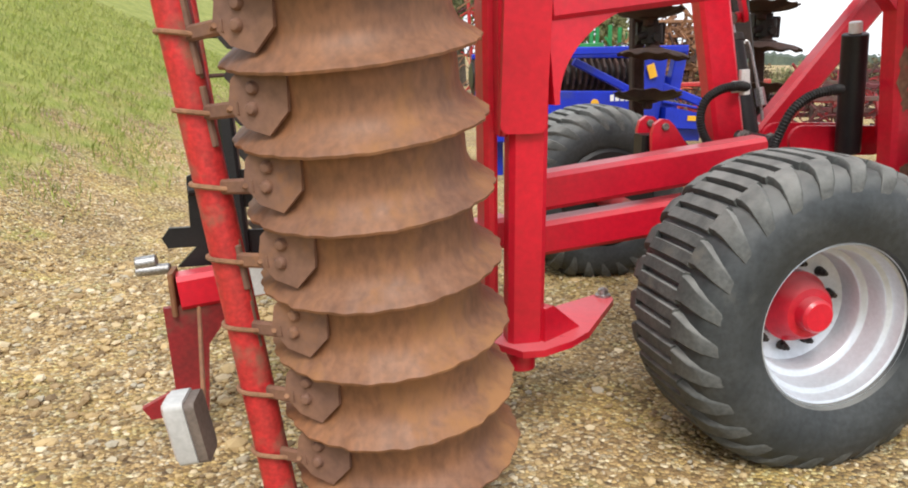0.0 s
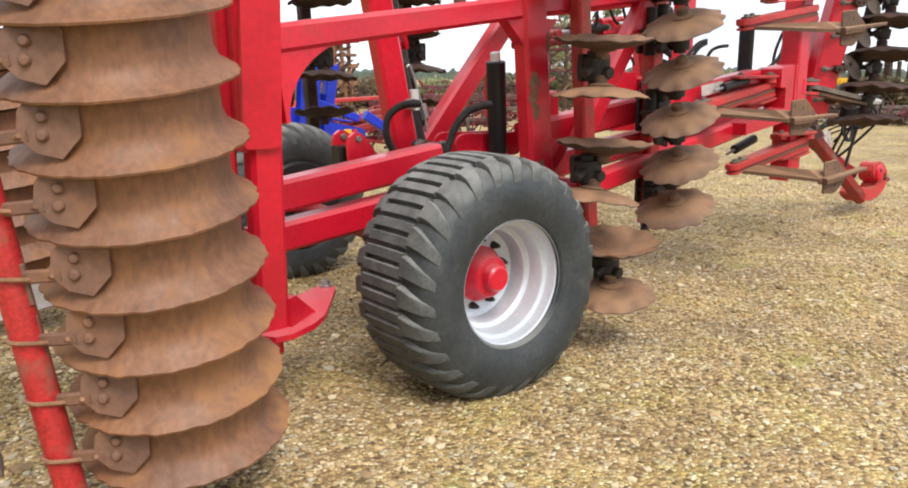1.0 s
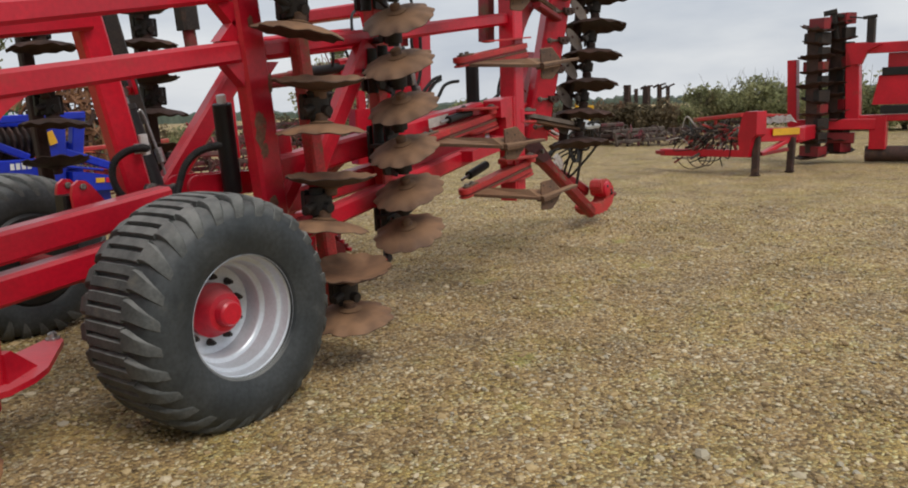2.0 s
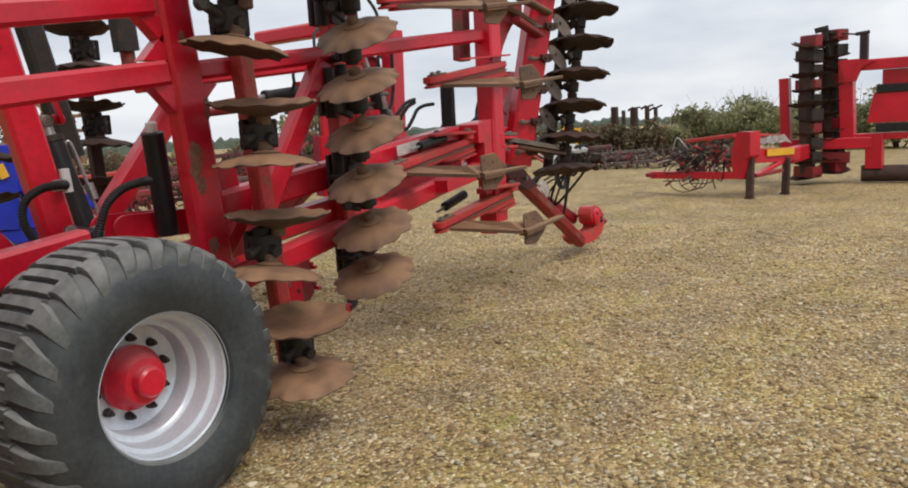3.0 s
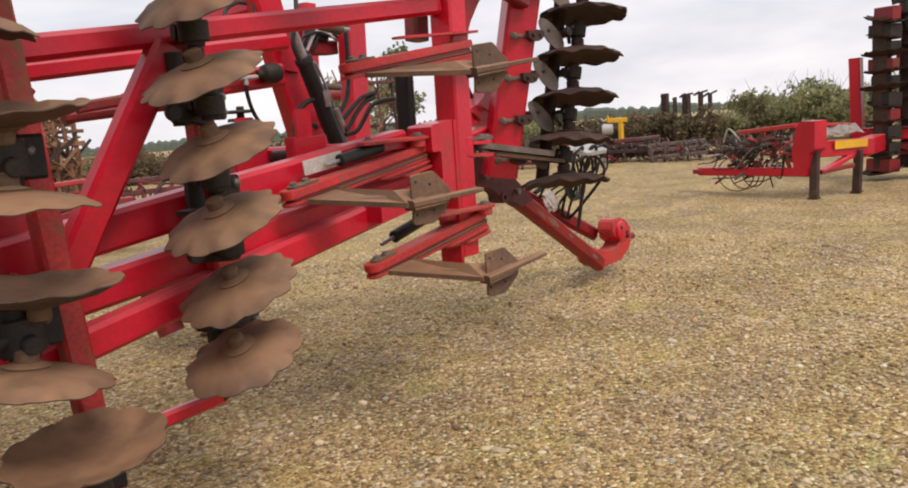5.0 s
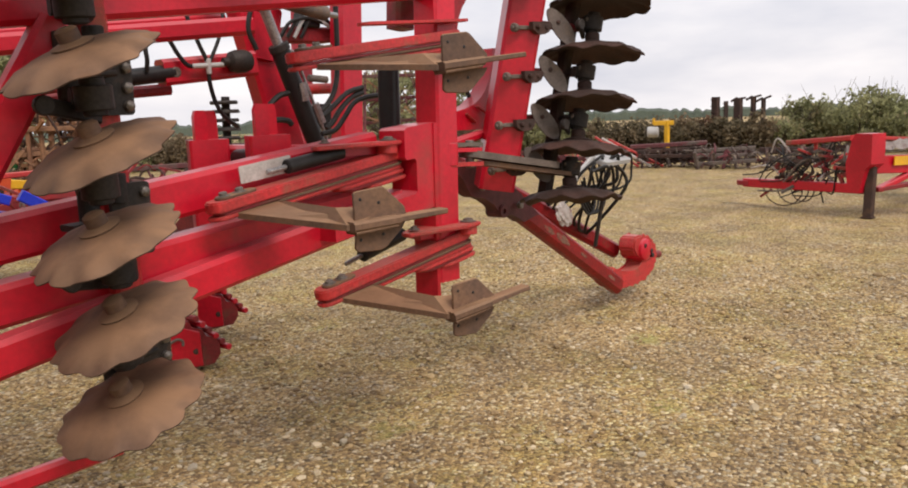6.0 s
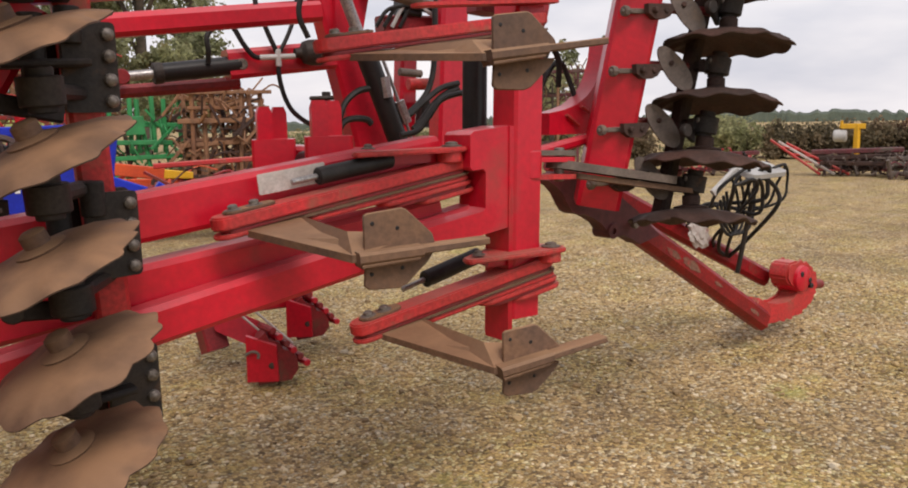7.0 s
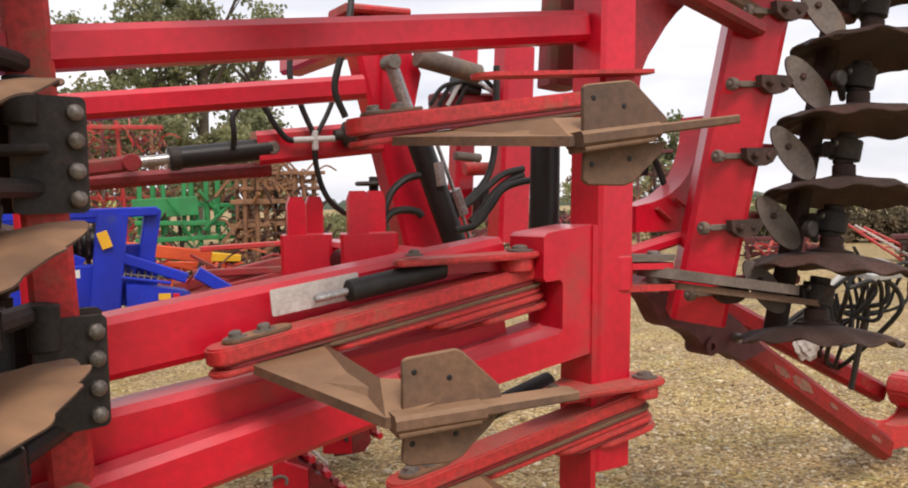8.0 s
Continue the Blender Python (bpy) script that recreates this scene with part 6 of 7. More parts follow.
tree(7.5, 38.5, 12.6, 3.2, 21, "tall leafy green tree at the yard edge")
tree(10.6, 38.0, 13.2, 3.0, 22, "tall leafy green tree at the yard edge")
tree(14.6, 46.0, 12.4, 3.8, 23, "broad green tree with thinning leaves", leaves=5400)
tree(5.6, 28.0, 4.9, 1.9, 27, "low green tree standing behind the machines", leaves=4600, size=0.125)
tree(7.7, 27.2, 4.6, 1.8, 28, "low green tree standing behind the machines", leaves=4200, size=0.125)
tree(9.9, 26.6, 3.5, 1.6, 29, "small olive tree standing behind the machines", leaves=3400, size=0.12, mat=BUSH_LEAF)
tree(10.5, 27.6, 4.3, 1.4, 31, "low green tree standing behind the machines", leaves=4000, size=0.125)
tree(19.6, 20.4, 3.4, 1.5, 30, "small half-bare tree behind the machines", leaves=1700, size=0.10, mat=BUSH_LEAF)
tree(27.0, 27.0, 4.6, 1.7, 25, "small half-bare tree with grey-green leaves", leaves=3400, size=0.14, mat=LEAF)
tree(20.9, 22.8, 3.6, 1.1, 26, "small grey-green tree behind the machines", leaves=2200, size=0.12, mat=BUSH_LEAF)


def bush(x, y, h, r, seed, mat, label, leaves=5600, size=0.088):
    rng = random.Random(seed)
    z0 = float(ground_height(np.array(x), np.array(y)))
    th = thing("bush", (x, y, z0), label, "bush", "hedge along the yard")
    bm = bmesh.new()
    blobs = []
    for k in range(9):
        a, d = rng.uniform(0, 6.28), r * rng.uniform(0.1, 0.85)
        e = V(x + math.cos(a) * d, y + math.sin(a) * d, z0 + h * rng.uniform(0.45, 0.82))
        part("stem", rod((x + math.cos(a) * 0.15, y + math.sin(a) * 0.15, z0 - 0.05), e, 0.03, 6, 0.012), BARK, th)
        blobs.append((*e, r * rng.uniform(0.28, 0.48)))
        blobs.append((e.x, e.y, z0 + h * 0.3, r * 0.4))
    for k in range(20):
        a, d = rng.uniform(0, 6.28), r * rng.uniform(0.2, 0.9)
        s = V(x + math.cos(a) * d, y + math.sin(a) * d, z0 + h * 0.6)
        add_rod(bm, s, s + V(rng.uniform(-0.5, 0.5), rng.uniform(-0.5, 0.5), h * rng.uniform(0.22, 0.50)), 0.009, 4, 0.003)
    tagged(part("brushwood", bm, BARK, th), kind="stuff")
    o = new("foliage", leaf_cloud("foliage", blobs, leaves, size, mat, seed))
    o.parent, o.location = th, -V(th.location)


for k, (x, y, h, r, mat) in enumerate(((27.6, 10.5, 1.60, 1.2, BUSH_LEAF), (27.9, 9.1, 1.95, 1.35, BUSH_LEAF), (28.2, 7.5, 1.80, 1.3, BUSH_LEAF), (28.5, 5.9, 1.90, 1.35, BUSH_LEAF), (28.7, 4.3, 1.75, 1.3, BUSH_LEAF),
                                       (28.8, 2.5, 1.30, 1.3, LEAF_DRY), (28.8, 0.6, 1.30, 1.4, BUSH_LEAF), (26.6, 11.3, 1.02, 1.0, LEAF_DRY), (26.2, 12.4, 1.10, 1.1, LEAF_DRY), (25.9, 13.8, 1.05, 1.2, LEAF_DRY),
                                       (25.6, 15.7, 1.08, 1.2, LEAF_DRY), (24.8, 17.1, 1.15, 1.3, BUSH_LEAF), (23.7, 18.6, 1.20, 1.4, BUSH_LEAF), (22.3, 20.3, 1.15, 1.4, LEAF_DRY), (20.8, 22.0, 1.10, 1.4, BUSH_LEAF),
                                       (19.0, 23.6, 1.00, 1.4, LEAF_DRY), (17.0, 25.0, 0.95, 1.4, BUSH_LEAF), (14.9, 26.2, 0.90, 1.4, LEAF_DRY), (12.6, 27.0, 0.95, 1.5, BUSH_LEAF))):
    bush(x, y, h, r, 40 + k, mat, "dense green hedge bush with bare twigs on top" if mat is BUSH_LEAF else "brown autumn hedge bush with dry leaves")


def far_wood():
    rng = np.random.default_rng(9)
    n = 900
    v, f = [], []
    for k in range(n + 1):
        a = radians(-40 + 190 * k / n)
        h = 2.6 + 0.5 * math.sin(k * 0.056) + 0.4 * math.sin(k * 0.24 + 1) + rng.normal(0, 0.45)
        c, s = math.cos(a), math.sin(a)
        for r, z in ((300, -1), (303, h * 0.7), (310, h), (330, h * 0.95), (340, -1)):
            v.append((4 + r * c, 3 + r * s, z - 3.0 if z > 0 else -9.0))
    for k in range(n):
        for j in range(4):
            a = k * 5 + j
            f.append((a, a + 1, a + 6, a + 5))
    me = bpy.data.meshes.new("far_woodland")
    me.from_pydata(v, [], f)
    me.materials.append(FAR_WOOD)
    tagged(new("far_woodland", me), "dark line of distant woodland", "woodland", kind="stuff")


far_wood()


def tangle(name, box, n, mats, seed, label, category, r=(0.02, 0.05), lean=0.5, frame_mat=None, group=""):
    """A stacked farm implement: frame bars along its length, tines hanging from them and struts between."""
    (x0, y0, z0), (x1, y1, z1) = box
    rng = random.Random(seed)
    a, b = V(x0, y0, 0), V(x1, y1, 0)
    gz = float(ground_height(np.array((x0 + x1) / 2), np.array((y0 + y1) / 2)))
    th = thing(name, ((x0 + x1) / 2, (y0 + y1) / 2, gz), label, category, group)
    d = (b - a).normalized()
    side = V(-d.y, d.x, 0)
    for k in range(4):
        z = z0 + (z1 - z0) * (0.25 + 0.7 * k / 3)
        o = side * rng.uniform(-0.5, 0.5)
        part("frame_bar", bar(a + o + V(0, 0, z), b + o + V(0, 0, z + rng.uniform(-0.1, 0.1)), 0.09, 0.09), frame_mat or mats[0], th)
    for k in range(5):
        p = a.lerp(b, (k + 0.3) / 5)
        part("upright", bar(p + V(0, 0, z0) - side * 0.4, p + V(rng.uniform(-0.2, 0.2), 0, z1) + side * rng.uniform(-0.4, 0.4), 0.07, 0.07), mats[k % len(mats)], th)
    for g in range(3):
        bm = bmesh.new()
        for k in range(n // 3):
            p = a.lerp(b, rng.random()) + side * rng.uniform(-0.6, 0.6) + V(0, 0, rng.uniform(z0, z1))
            q = p + d * rng.uniform(-lean, lean) + side * rng.uniform(-0.3, 0.3) + V(0, 0, rng.uniform(-0.45, 0.45) * min(1.0, z1 - z0))
            q.z = max(q.z, z0 + 0.02)
            rr = rng.uniform(*r)
            if rng.random() < 0.5:
                add_bar(bm, p, q, rr * 1.6, rr * 1.2, bevel=0.002)
            else:
                m = (p + q) / 2 + side * rng.uniform(-0.15, 0.15) + V(0, 0, 0.1)
                add_hose(bm, [p, m, q], rr * 0.6, 5, 3)
        tagged(part("tine_rest", bm, mats[g % len(mats)], th), kind="stuff")
    return th


ROW = "machines in the far row"
tangle("harrow", ((20.55, 10.1, 0.0), (21.3, 8.9, 0.40)), 110, (GREY_SOIL, SOIL_DARK, MAROON), 1, "low soil-grey harrow lying in the row", "harrow", group=ROW, r=(0.012, 0.03), lean=0.3)
tangle("harrow", ((21.3, 8.8, 0.0), (22.4, 7.0, 0.42)), 90, (SOIL_DARK, GREY_SOIL, MAROON), 2, "low dark harrow lying in the row", "harrow", group=ROW, r=(0.012, 0.03), lean=0.3)
tangle("harrow", ((18.4, 14.0, 0.0), (19.5, 12.5, 0.48)), 90, (MAROON, RED_WORN, SOIL_DARK), 3, "faded red harrow lying in the row", "harrow", group=ROW, r=(0.012, 0.03), lean=0.3)
tangle("harrow", ((12.6, 18.6, 0.0), (15.6, 16.6, 0.95)), 150, (MAROON, RED_DARK, SOIL_DARK), 4, "folded dull red harrow with tangled tines", "harrow", group=ROW, r=(0.02, 0.04))
tangle("harrow", ((16.6, 18.2, 0.0), (18.6, 16.6, 2.7)), 170, (MAROON, SOIL_DARK, TIMBER), 5, "tall folded faded red harrow with tangled tines", "harrow", group=ROW, r=(0.012, 0.03))
tangle("harrow", ((8.4, 14.2, 0.0), (11.4, 13.2, 0.78)), 150, (MAROON, RED_DARK, SOIL_DARK), 6, "low dark red harrow with spring tines", "harrow", group=ROW, r=(0.015, 0.035))
tangle("harrow", ((4.3, 19.2, 0.2), (6.5, 18.8, 3.2)), 480, (RED_WORN, TIMBER, MAROON), 7, "tall folded pale red spring harrow", "harrow", group=ROW, r=(0.014, 0.03))
green = tangle("harrow", ((5.7, 17.15, 0.1), (7.55, 16.85, 1.55)), 70, (GREEN, GREEN, SOIL_DARK), 8, "upright green harrow with posts on a solid base", "harrow", group=ROW, r=(0.015, 0.03))
part("base_plate", bar((5.6, 16.75, 1.40), (6.75, 16.60, 1.44), 0.36, 0.08), GREEN, green)
for k, u in enumerate((0.02, 0.16, 0.27, 0.46, 0.54, 0.70, 0.80, 0.97)):
    p = lerp((5.7, 16.9, 0), (7.5, 16.7, 0), u)
    part("upright", bar(p + V(0, 0, 0.9), p + V(0.02 - 0.02 * (k % 3), 0, 1.94 + 0.05 * (k % 2)), 0.085, 0.07), GREEN, green)
stack = tangle("tine_stack", ((7.3, 16.2, 0.1), (8.9, 15.8, 2.05)), 330, (TIMBER, RUST, SOIL_DARK), 9, "dense stack of weathered rusty tine frames", "frames", group=ROW, r=(0.016, 0.04))
for k, z in enumerate((0.45, 0.86, 1.14, 1.52, 1.74, 2.02)):
    part("shelf_bar", bar((7.35 - 0.04 * (k % 2), 15.9 - 0.05 * k, z), (8.85 + 0.05 * (k % 3), 15.8 - 0.04 * k, z - 0.03 + 0.02 * (k % 3)), 0.07, 0.10), TIMBER if k % 2 else RUST, stack)
for k, x in enumerate((7.42, 7.66, 7.85, 8.22, 8.40, 8.78)):
    part("upright", bar((x, 15.72, 0.0), (x + 0.04 - 0.03 * (k % 3), 15.70, 2.10 - 0.07 * (k % 2)), 0.075, 0.08), TIMBER if k % 3 else RUST, stack)
orange = tangle("trailed_frame", ((5.1, 12.3, 0.2), (6.6, 12.2, 0.72)), 50, (ORANGE, RED_WORN, SOIL_DARK), 10, "orange red drawbar frame with a yellow end", "frame", group=ROW, r=(0.015, 0.03))
part("main_beam", bar((4.8, 12.0, 0.985), (6.10, 12.0, 0.785), 0.17, 0.16), ORANGE, orange)
part("beam_end", bar((6.10, 12.0, 0.785), (6.50, 11.98, 0.745), 0.13, 0.14, taper=0.7), YELLOW, orange, "yellow beam end")
dred = tangle("trailed_frame", ((5.7, 11.1, 0.2), (7.4, 10.9, 0.70)), 70, (RED_DARK, MAROON, SOIL_DARK), 11, "dark red folded frame with long beams", "frame", group=ROW, r=(0.015, 0.03))
part("main_beam", bar((5.45, 10.8, 0.52), (6.95, 10.8, 0.80), 0.13, 0.14), RED_DARK, dred)
part("main_beam", bar((5.55, 10.7, 0.40), (6.95, 10.7, 0.66), 0.10, 0.14), RED_DARK, dred)
part("main_beam", bar((5.9, 11.6, 0.92), (7.6, 11.4, 0.98), 0.07, 0.10), RED_WORN, dred)
drill = tangle("seed_drill", ((20.3, 11.55, 0.02), (21.35, 10.25, 0.40)), 150, (SOIL_DARK, SOIL_DARK, GREY_SOIL), 12, "long dark red seed drill with a row of coulters", "seed drill", group=ROW, r=(0.012, 0.03), lean=0.2)
part("hopper", bar((20.22, 11.68, 0.50), (21.35, 10.22, 0.56), 0.10, 0.30), MAROON, drill)
part("coulter_bar", bar((20.18, 11.60, 0.36), (21.28, 10.18, 0.40), 0.16, 0.10), SOIL_DARK, drill)
ysp = thing("sprayer", (22.8, 12.4, 0), "yellow machine with a pale tank behind the drill", "sprayer", ROW)
part("mast", bar((22.86, 12.28, 0), (22.86, 12.28, 1.05), 0.12, 0.12, up=(1, 0, 0)), YELLOW, ysp)
part("cross_bar", bar((22.70, 12.60, 1.02), (22.95, 12.12, 1.02), 0.13, 0.12), YELLOW, ysp)
part("arm", bar((22.70, 12.62, 0.98), (22.70, 12.60, 1.16), 0.06, 0.06, up=(1, 0, 0)), YELLOW, ysp)
part("tank", add_lathe(bmesh.new(), frame_of((22.62, 12.76, 0.78), (22.76, 12.48, 0.78)), [(0, 0), (0.12, 0), (0.15, 0.03), (0.15, 0.28), (0.12, 0.31), (0, 0.31)], 16), GREY_TANK, ysp)
ramp_frame = thing("leaning_frame", (20.1, 11.6, 0), "faded red ladder frame leaning down to the ground", "frame", ROW)
for k in range(3):
    part("rail", bar((19.75 + 0.10 * k, 12.42 - 0.14 * k, 0.78 - 0.04 * k), (20.02 + 0.17 * k, 11.30 - 0.24 * k, 0.035), 0.055, 0.05), (RED_WORN, LABEL, RED_WORN)[k], ramp_frame)
for k in range(4):
    part("rung", bar((19.80 + 0.09 * k, 12.20 - 0.27 * k, 0.64 - 0.17 * k), (20.00 + 0.11 * k, 11.88 - 0.30 * k, 0.56 - 0.15 * k), 0.035, 0.035), RED_WORN, ramp_frame)
for k, (x, y, z, w) in enumerate(((26.57, 12.86, 1.70, 0.20), (26.70, 12.58, 1.56, 0.06), (26.86, 12.26, 1.64, 0.22), (27.05, 11.86, 1.67, 0.10), (27.18, 11.60, 1.61, 0.07))):
    st = thing("machine_mast", (x, y, 0), "dark upright implement standing behind the hedge", "mast", "dark masts behind the hedge")
    bm = bar((x, y, 0), (x, y, z), w, 0.2, up=(0, 1, 0))
    if k > 1:
        add_bar(bm, (x - 0.08, y + 0.20, z - 0.10), (x, y + 0.02, z + 0.01), 0.07, 0.06)
        add_bar(bm, (x, y - 0.02, z - 0.02), (x + 0.05, y - 0.22, z - 0.06 + 0.03 * k), 0.06, 0.06)
    else:
        for q in range(4):
            add_bar(bm, (x - 0.11, y + 0.5 * w + 0.01, z - 0.08 - 0.2 * q), (x - 0.11, y - 0.5 * w - 0.01, z - 0.08 - 0.2 * q), 0.03, 0.03)
    part("mast", bm, SOIL_DARK, st)


# blue cultivator parked beyond
blue = thing("blue_cultivator", (4.8, 9.6, 0.29), "bright blue cultivator with a black toothed roller", "cultivator")
part("main_beam", bar((3.0, 9.4, 1.09), (5.30, 9.4, 1.06), 0.40, 0.2), BLUE, blue)
for k in range(7):
    part("grate_bar", bar((5.22 + 0.06 * k, 9.10, 1.15 - 0.010 * k), (5.26 + 0.06 * k, 9.35, 1.20 - 0.010 * k), 0.018, 0.018), GREY_SOIL, blue, "grey mesh bar")
part("grate_bar", bar((5.20, 9.10, 1.15), (5.64, 9.10, 1.07), 0.03, 0.03), BLUE, blue)
part("grate_bar", bar((5.22, 9.22, 1.175), (5.66, 9.22, 1.10), 0.02, 0.02), GREY_SOIL, blue, "grey mesh bar")
part("lower_beam", bar((3.0, 9.3, 0.78), (5.75, 9.3, 0.74), 0.16, 0.2), BLUE, blue)
part("top_rail", bar((3.0, 9.7, 1.68), (5.15, 9.7, 1.68), 0.06, 0.10), BLUE, blue)
part("top_rail", bar((4.6, 10.2, 1.72), (5.7, 10.2, 1.74), 0.08, 0.10), BLUE, blue)
part("end_post", bar((5.06, 9.26, 0.84), (5.16, 9.28, 1.74), 0.27, 0.16, up=(1, 0, 0)), BLUE, blue)
part("end_post", bar((5.44, 9.4, 1.2), (5.54, 9.4, 1.78), 0.15, 0.14, up=(1, 0, 0)), BLUE, blue)
part("top_rail", bar((4.1, 9.3, 1.74), (5.56, 9.3, 1.76), 0.09, 0.12), BLUE, blue)
part("diagonal", bar((4.2, 9.45, 1.62), (4.9, 9.45, 1.28), 0.09, 0.08), BLUE, blue)
part("side_plate", bar((5.12, 9.5, 1.18), (5.56, 9.5, 1.20), 0.50, 0.05), BLUE, blue)
part("brace", bar((5.24, 9.24, 1.32), (5.80, 9.2, 1.10), 0.10, 0.09), BLUE, blue)
part("tool_box", plate(axes((5.53, 9.25, 0.98), (1, 0, 0), (0, 0, 1)), [(-0.29, -0.14), (0.27, -0.17), (0.31, -0.14), (0.31, -0.05), (0.27, 0.0), (-0.20, 0.10), (-0.29, 0.10)], 0.34), BLUE, blue)
part("reflector", bar((5.52, 9.074, 0.95), (5.63, 9.074, 0.945), 0.06, 0.01, bevel=0.001), YELLOW, blue, "small yellow reflector")
part("reflector", bar((5.65, 9.074, 0.942), (5.71, 9.074, 0.94), 0.06, 0.01, bevel=0.001), RED, blue, "small red reflector")
part("reflector", bar((5.03, 9.16, 1.49), (5.12, 9.16, 1.52), 0.16, 0.02, bevel=0.002), YELLOW, blue, "small yellow plate")
for k in range(4):
    part("lettering", bar((4.62 + 0.065 * k, 9.296, 1.19), (4.665 + 0.065 * k, 9.296, 1.19), 0.075, 0.006, bevel=0.001), WHITE, blue, "pale block of lettering")
part("lamp", rod((4.42, 9.29, 1.13), (4.42, 9.26, 1.13), 0.05, 14), YELLOW, blue, "round amber lamp")
roller = part("roller", rod((3.0, 9.75, 1.45), (5.08, 9.75, 1.45), 0.16, 18), BLACK, blue, "black toothed roller")
for k in range(26):
    x = 3.04 + 0.08 * k
    part("roller_ring", add_lathe(bmesh.new(), frame_of((x, 9.75, 1.45), (x + 1, 9.75, 1.45)), [(0.15, -0.025), (0.225, -0.012), (0.225, 0.012), (0.15, 0.025)], 22, lambda a, i: 1 + (0.06 * math.sin(11 * a + x * 30) if i in (1, 2) else 0), closed=True), SOIL_DARK, roller)
for x in (3.3, 4.3, 5.3):
    part("leg", bar((x, 9.5, 0.27), (x, 9.5, 0.95), 0.09, 0.12, up=(1, 0, 0)), BLUE, blue)
    part("tine", hose([(x + 0.2, 9.3, 0.75), (x + 0.35, 9.2, 0.5), (x + 0.2, 9.15, 0.42), (x + 0.3, 9.1, 0.30)], 0.03, 8, 6), SOIL_DARK, blue)
part("side_arm", bar((5.9, 9.2, 1.15), (6.35, 9.15, 0.85), 0.12, 0.12), BLUE, blue)
blue.location = (4.29, 9.30, 0.0)


# second red cultivator across the yard
other = thing("cultivator", (15.4, 3.7, 0), "red folded cultivator on parking legs with a yellow plate", "cultivator")
for p, q in (((13.85, 3.72, 0), (13.87, 3.71, 0.68)), ((14.63, 3.40, 0), (14.68, 3.39, 0.60))):
    lg = part("parking_leg", bar(p, q, 0.115, 0.11, up=(1, 0, 0)), SOIL_DARK, other, "dark steel parking leg")
    part("foot_plate", bar(V(p) + V(-0.07, 0, 0.012), V(p) + V(0.07, 0, 0.012), 0.02, 0.14), SOIL_DARK, lg)
# drawbar with its post, plate and cover
part("drawbar", bar((13.92, 3.80, 0.37), (14.56, 5.74, 0.325), 0.13, 0.12), RED, other)
part("hitch_eye", rod((14.56, 5.74, 0.29), (14.56, 5.74, 0.36), 0.13, 14), RED_DARK, other)
part("drawbar", bar((13.94, 3.98, 1.02), (14.34, 5.0, 0.93), 0.07, 0.10), RED_WORN, other)
part("drawbar_post", plate(axes((13.86, 3.75, 0.75), (0.34, 0.94, 0), (0, 0, 1)), [(-0.14, 0.33), (0.10, 0.33), (0.16, 0.25), (0.24, -0.06), (0.20, -0.42), (0.02, -0.42), (-0.05, -0.12), (-0.14, -0.05)], 0.24), RED, other)
part("drawbar_post", bar((13.90, 3.78, 1.02), (14.9, 3.62, 0.96), 0.05, 0.14), RED_WORN, other)
part("main_frame", bar((13.92, 3.76, 0.68), (15.0, 3.34, 0.64), 0.23, 0.16), RED, other)
part("brace", bar((14.0, 3.66, 0.36), (14.60, 3.46, 0.54), 0.07, 0.10), RED, other)
part("brace", bar((13.95, 3.68, 0.36), (14.55, 3.44, 0.40), 0.06, 0.10), RED_DARK, other)
part("yellow_plate", bar((14.16, 3.545, 0.715), (14.77, 3.305, 0.705), 0.115, 0.015, bevel=0.002), YELLOW, other, "yellow warning plate")
rr = random.Random(33)
bm = bmesh.new()
grid = [[bm.verts.new(V(13.98, 3.60, 0.86).lerp(V(14.66, 3.33, 0.86), u / 9) + V(0.10 * v + rr.uniform(-0.02, 0.02), 0.07 * v + rr.uniform(-0.03, 0.03), (0.0, 0.06, 0.11, 0.09, 0.02)[v] + rr.uniform(-0.02, 0.03))) for v in range(5)] for u in range(10)]
for u in range(9):
    for v in range(4):
        bm.faces.new((grid[u][v], grid[u + 1][v], grid[u + 1][v + 1], grid[u][v + 1]))
bmesh.ops.solidify(bm, geom=bm.faces[:], thickness=0.02)
part("pale_cover", bm, LABEL, other, "crumpled white sheet on the drawbar", flat=True)
# hoses and fittings heaped on the drawbar
for mt, cnt, r0, nm in ((HOSE, 30, 0.010, "bundle of black hoses"), (GREY_SOIL, 16, 0.012, "soil-grey hoses"), (LABEL, 5, 0.012, "pale hoses")):
    bm = bmesh.new()
    for k in range(cnt):
        u = rr.uniform(0.05, 0.95)
        p = V(13.98 + 0.42 * u, 4.0 + 1.25 * u, rr.uniform(0.45, 0.92) - 0.12 * u) + V(rr.uniform(-0.10, 0.10), 0, 0)
        q = p + V(rr.uniform(-0.05, 0.25), rr.uniform(-0.3, 0.7), rr.uniform(-0.4, 0.1))
        q.z = max(q.z, 0.12)
        add_hose(bm, [p, p.lerp(q, 0.5) + V(rr.uniform(-0.1, 0.1), rr.uniform(-0.1, 0.1), rr.uniform(-0.2, 0.22)), q], r0, 6, 5)
    tagged(part("hose_tangle", bm, mt, other, nm), kind="stuff")
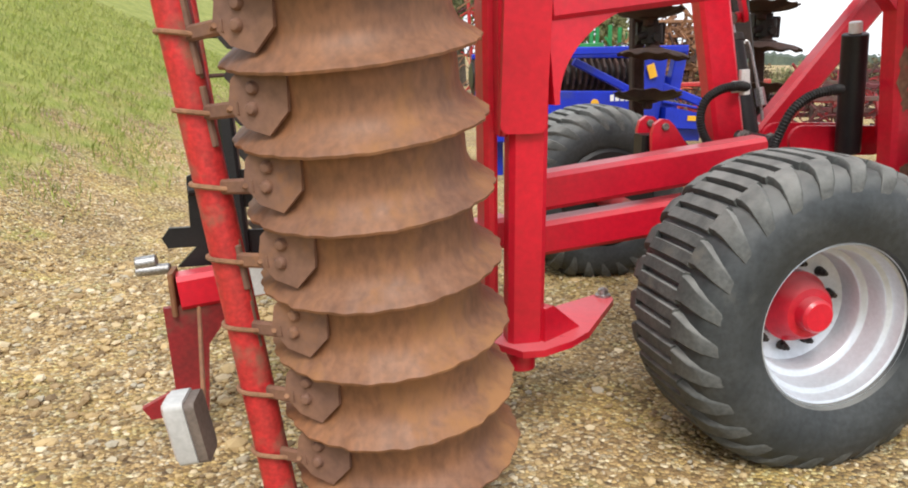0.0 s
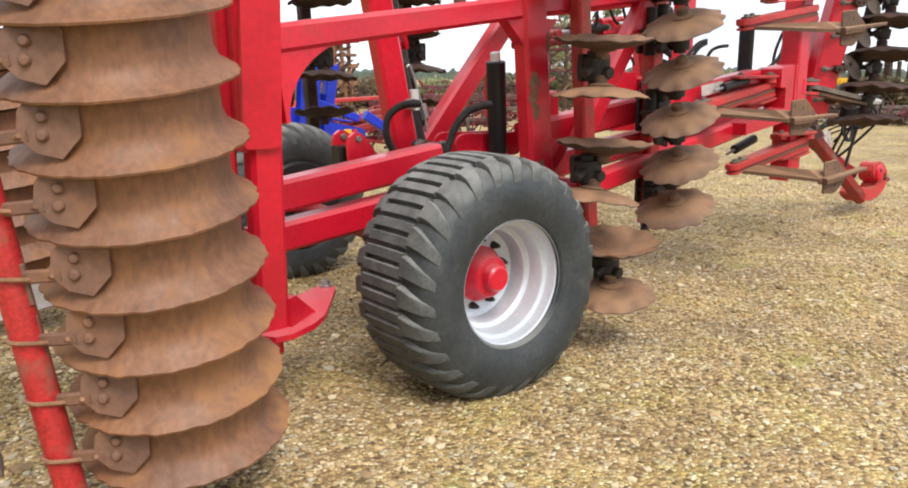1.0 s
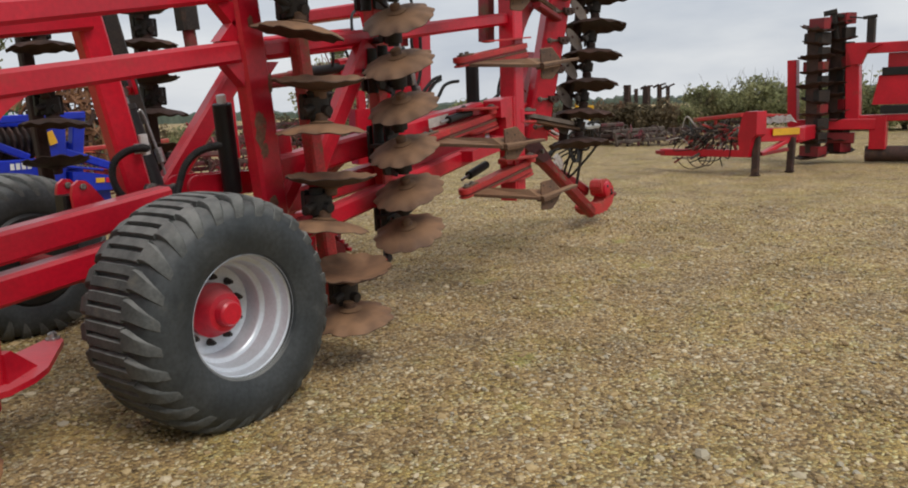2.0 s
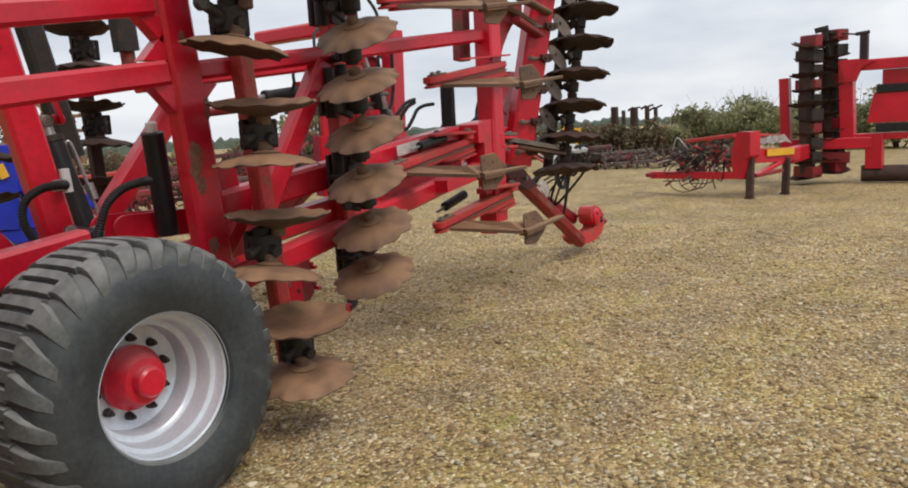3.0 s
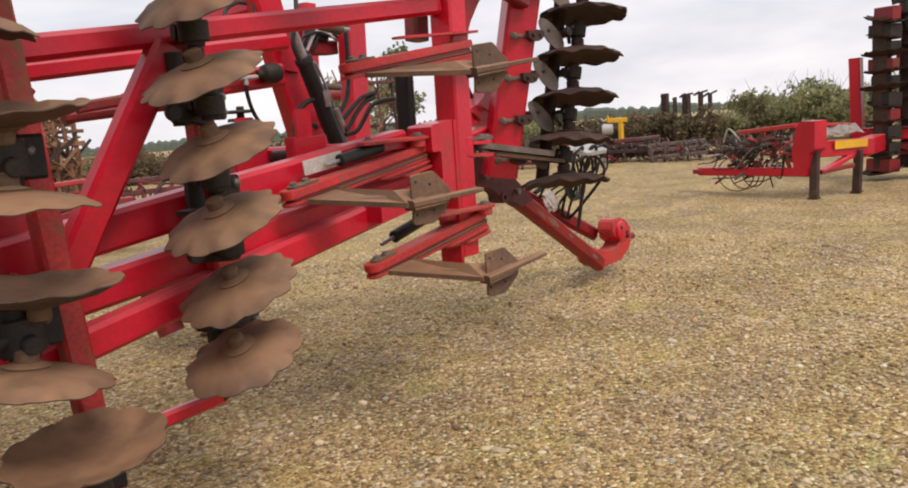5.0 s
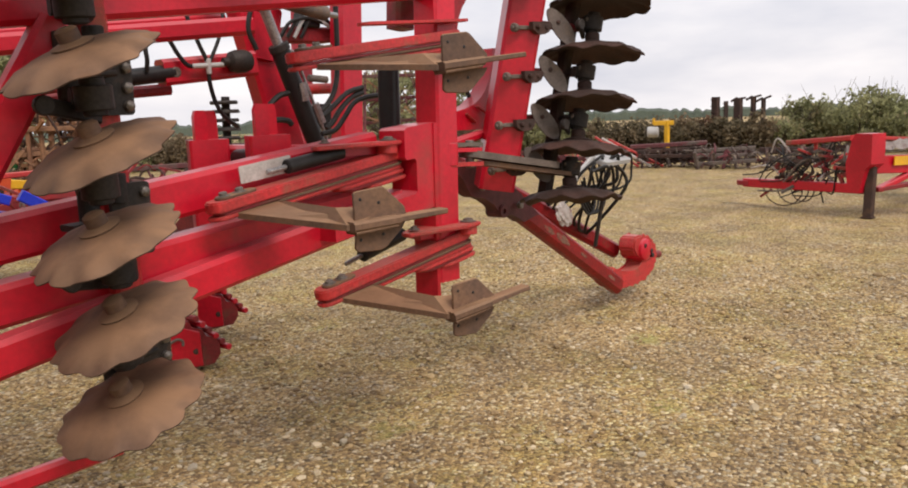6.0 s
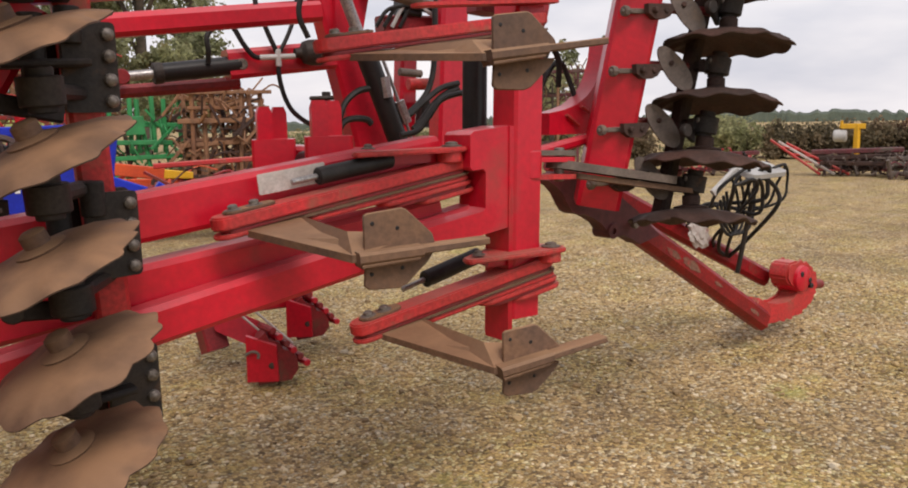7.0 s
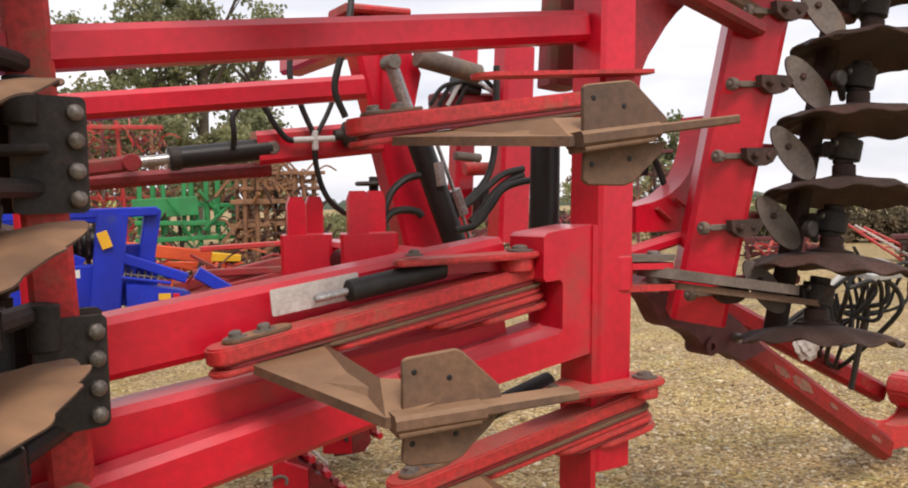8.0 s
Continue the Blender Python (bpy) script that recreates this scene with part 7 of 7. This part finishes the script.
for mt, cnt in ((GREY_SOIL, 26), (RED_DARK, 26), (SOIL_DARK, 30), (RED_WORN, 12)):
    bm = bmesh.new()
    for k in range(cnt):
        u = rr.uniform(0, 1) ** 1.2
        p = V(13.96 + 0.44 * u, 3.98 + 1.3 * u, rr.uniform(0.42, 0.95) - 0.18 * u) + V(rr.uniform(-0.06, 0.16), 0, 0)
        add_bar(bm, p, p + V(rr.uniform(-0.1, 0.1), rr.uniform(-0.22, 0.22), rr.uniform(-0.14, 0.14)), rr.uniform(0.02, 0.05), 0.04, bevel=0.002)
    tagged(part("clutter", bm, mt, other), kind="stuff")
for k in range(3):
    part("hose_hoop", hose([(14.30 + 0.05 * k + 0.12 * math.cos(a), 5.05 - 0.12 * k + (0.34 - 0.06 * k) * math.cos(a), 0.30 + (0.26 - 0.03 * k) * math.sin(a)) for a in [2 * math.pi * i / 14 for i in range(15)]], 0.009, 5, 2), SOIL_DARK, other, "thin hose hoop")
# folded wings: low rail, posts, dense column of discs
part("main_frame", bar((14.8, 3.42, 0.62), (16.6, 3.60, 0.60), 0.26, 0.20), RED, other)
part("wing_rail", bar((16.50, 4.02, 0.72), (16.72, 2.55, 0.72), 0.20, 0.16), RED, other)
part("wing_rail", bar((16.56, 3.98, 0.48), (16.72, 2.9, 0.46), 0.20, 0.16), RED_DARK, other)
part("wing_post", bar((16.54, 3.96, 0.70), (16.53, 4.0, 1.95), 0.17, 0.20, up=(0, 1, 0)), RED, other)
part("wing_post", bar((16.72, 2.93, 0.75), (16.70, 2.98, 2.20), 0.24, 0.22, up=(0, 1, 0)), RED, other)
part("wing_gusset", plate(axes((16.58, 2.90, 2.03), (0, 1, 0), (0, 0, 1)), [(0.16, 0.12), (0.10, 0.17), (-0.14, 0.17), (-0.42, 0.12), (-0.20, 0.02), (-0.10, -0.22), (0.06, -0.22)], 0.12), RED, other)
part("wing_rail", bar((16.70, 2.98, 2.09), (16.95, 1.3, 2.09), 0.19, 0.18), RED, other)
part("wing_rail", bar((16.74, 2.85, 0.82), (16.95, 1.3, 0.84), 0.12, 0.18), RED, other)
part("wing_panel", plate(axes((16.78, 2.25, 1.40), (0.13, -1, 0), (0, 0, 1)), [(-0.38, -0.33), (-0.28, 0.20), (0.9, 0.20), (0.9, -0.33)], 0.12), RED, other)
part("wing_panel", bar((16.86, 2.42, 1.86), (17.0, 1.3, 1.86), 0.26, 0.12), RED, other)
part("wing_leg", bar((16.76, 2.50, 0.26), (16.75, 2.50, 0.86), 0.20, 0.28, up=(1, 0, 0)), RED, other)
for z in (1.66, 0.98):
    part("strap", bar((16.70, 2.48, z), (16.90, 1.3, z), 0.15, 0.10), BLACK, other, "black strap")
part("roller", rod((16.8, 2.72, 0.16), (17.0, 1.3, 0.16), 0.15, 14), SOIL_DARK, other, "soil-dark roller close over the ground")
for n_, (x, y) in enumerate(((16.42, 3.55), (16.80, 3.24))):
    shaft = part("disc_shaft", bar((x, y, 0.20), (x, y + 0.04, 2.52 + 0.1 * n_), 0.24, 0.22, up=(1, 0, 0)), SOIL_DARK, other, "upright shaft of dark scalloped discs")
    for k in range(10):
        z = 0.10 + 0.262 * k + 0.08 * n_
        m = Matrix.Translation((x, y, z)) @ Matrix.Rotation(rr.uniform(-0.2, 0.2), 4, "X") @ Matrix.Rotation(rr.uniform(-0.2, 0.2), 4, "Y") @ Matrix.Rotation(rr.uniform(0, 6), 4, "Z") @ Matrix.Scale(rr.uniform(1.05, 1.4), 4)
        piece("disc", DISC_DARK, shaft, m)
        part("block", bar((x - 0.1, y - 0.20, z + 0.12), (x + 0.1, y + rr.uniform(0.04, 0.22), z + 0.13), 0.20, rr.uniform(0.14, 0.26)), MOUNT if k % 3 else RED_DARK, shaft)
part("lamp_post", bar((16.66, 3.26, 2.30), (16.64, 3.32, 2.74), 0.10, 0.08, up=(1, 0, 0)), MOUNT, other)
part("top_lamp", bar((16.61, 3.50, 2.76), (16.65, 3.28, 2.80), 0.09, 0.10), MOUNT, other)
part("top_lamp", bar((16.65, 3.27, 2.72), (16.68, 3.09, 2.68), 0.07, 0.10), MOUNT, other)
part("top_rail", bar((16.66, 3.15, 2.69), (16.74, 2.72, 2.62), 0.03, 0.03), MOUNT, other)
part("lamp_post", bar((16.73, 2.70, 2.16), (16.73, 2.70, 2.62), 0.14, 0.13, up=(1, 0, 0)), MOUNT, other)
part("top_lamp", bar((16.72, 2.84, 2.64), (16.75, 2.62, 2.66), 0.06, 0.10), MOUNT, other)
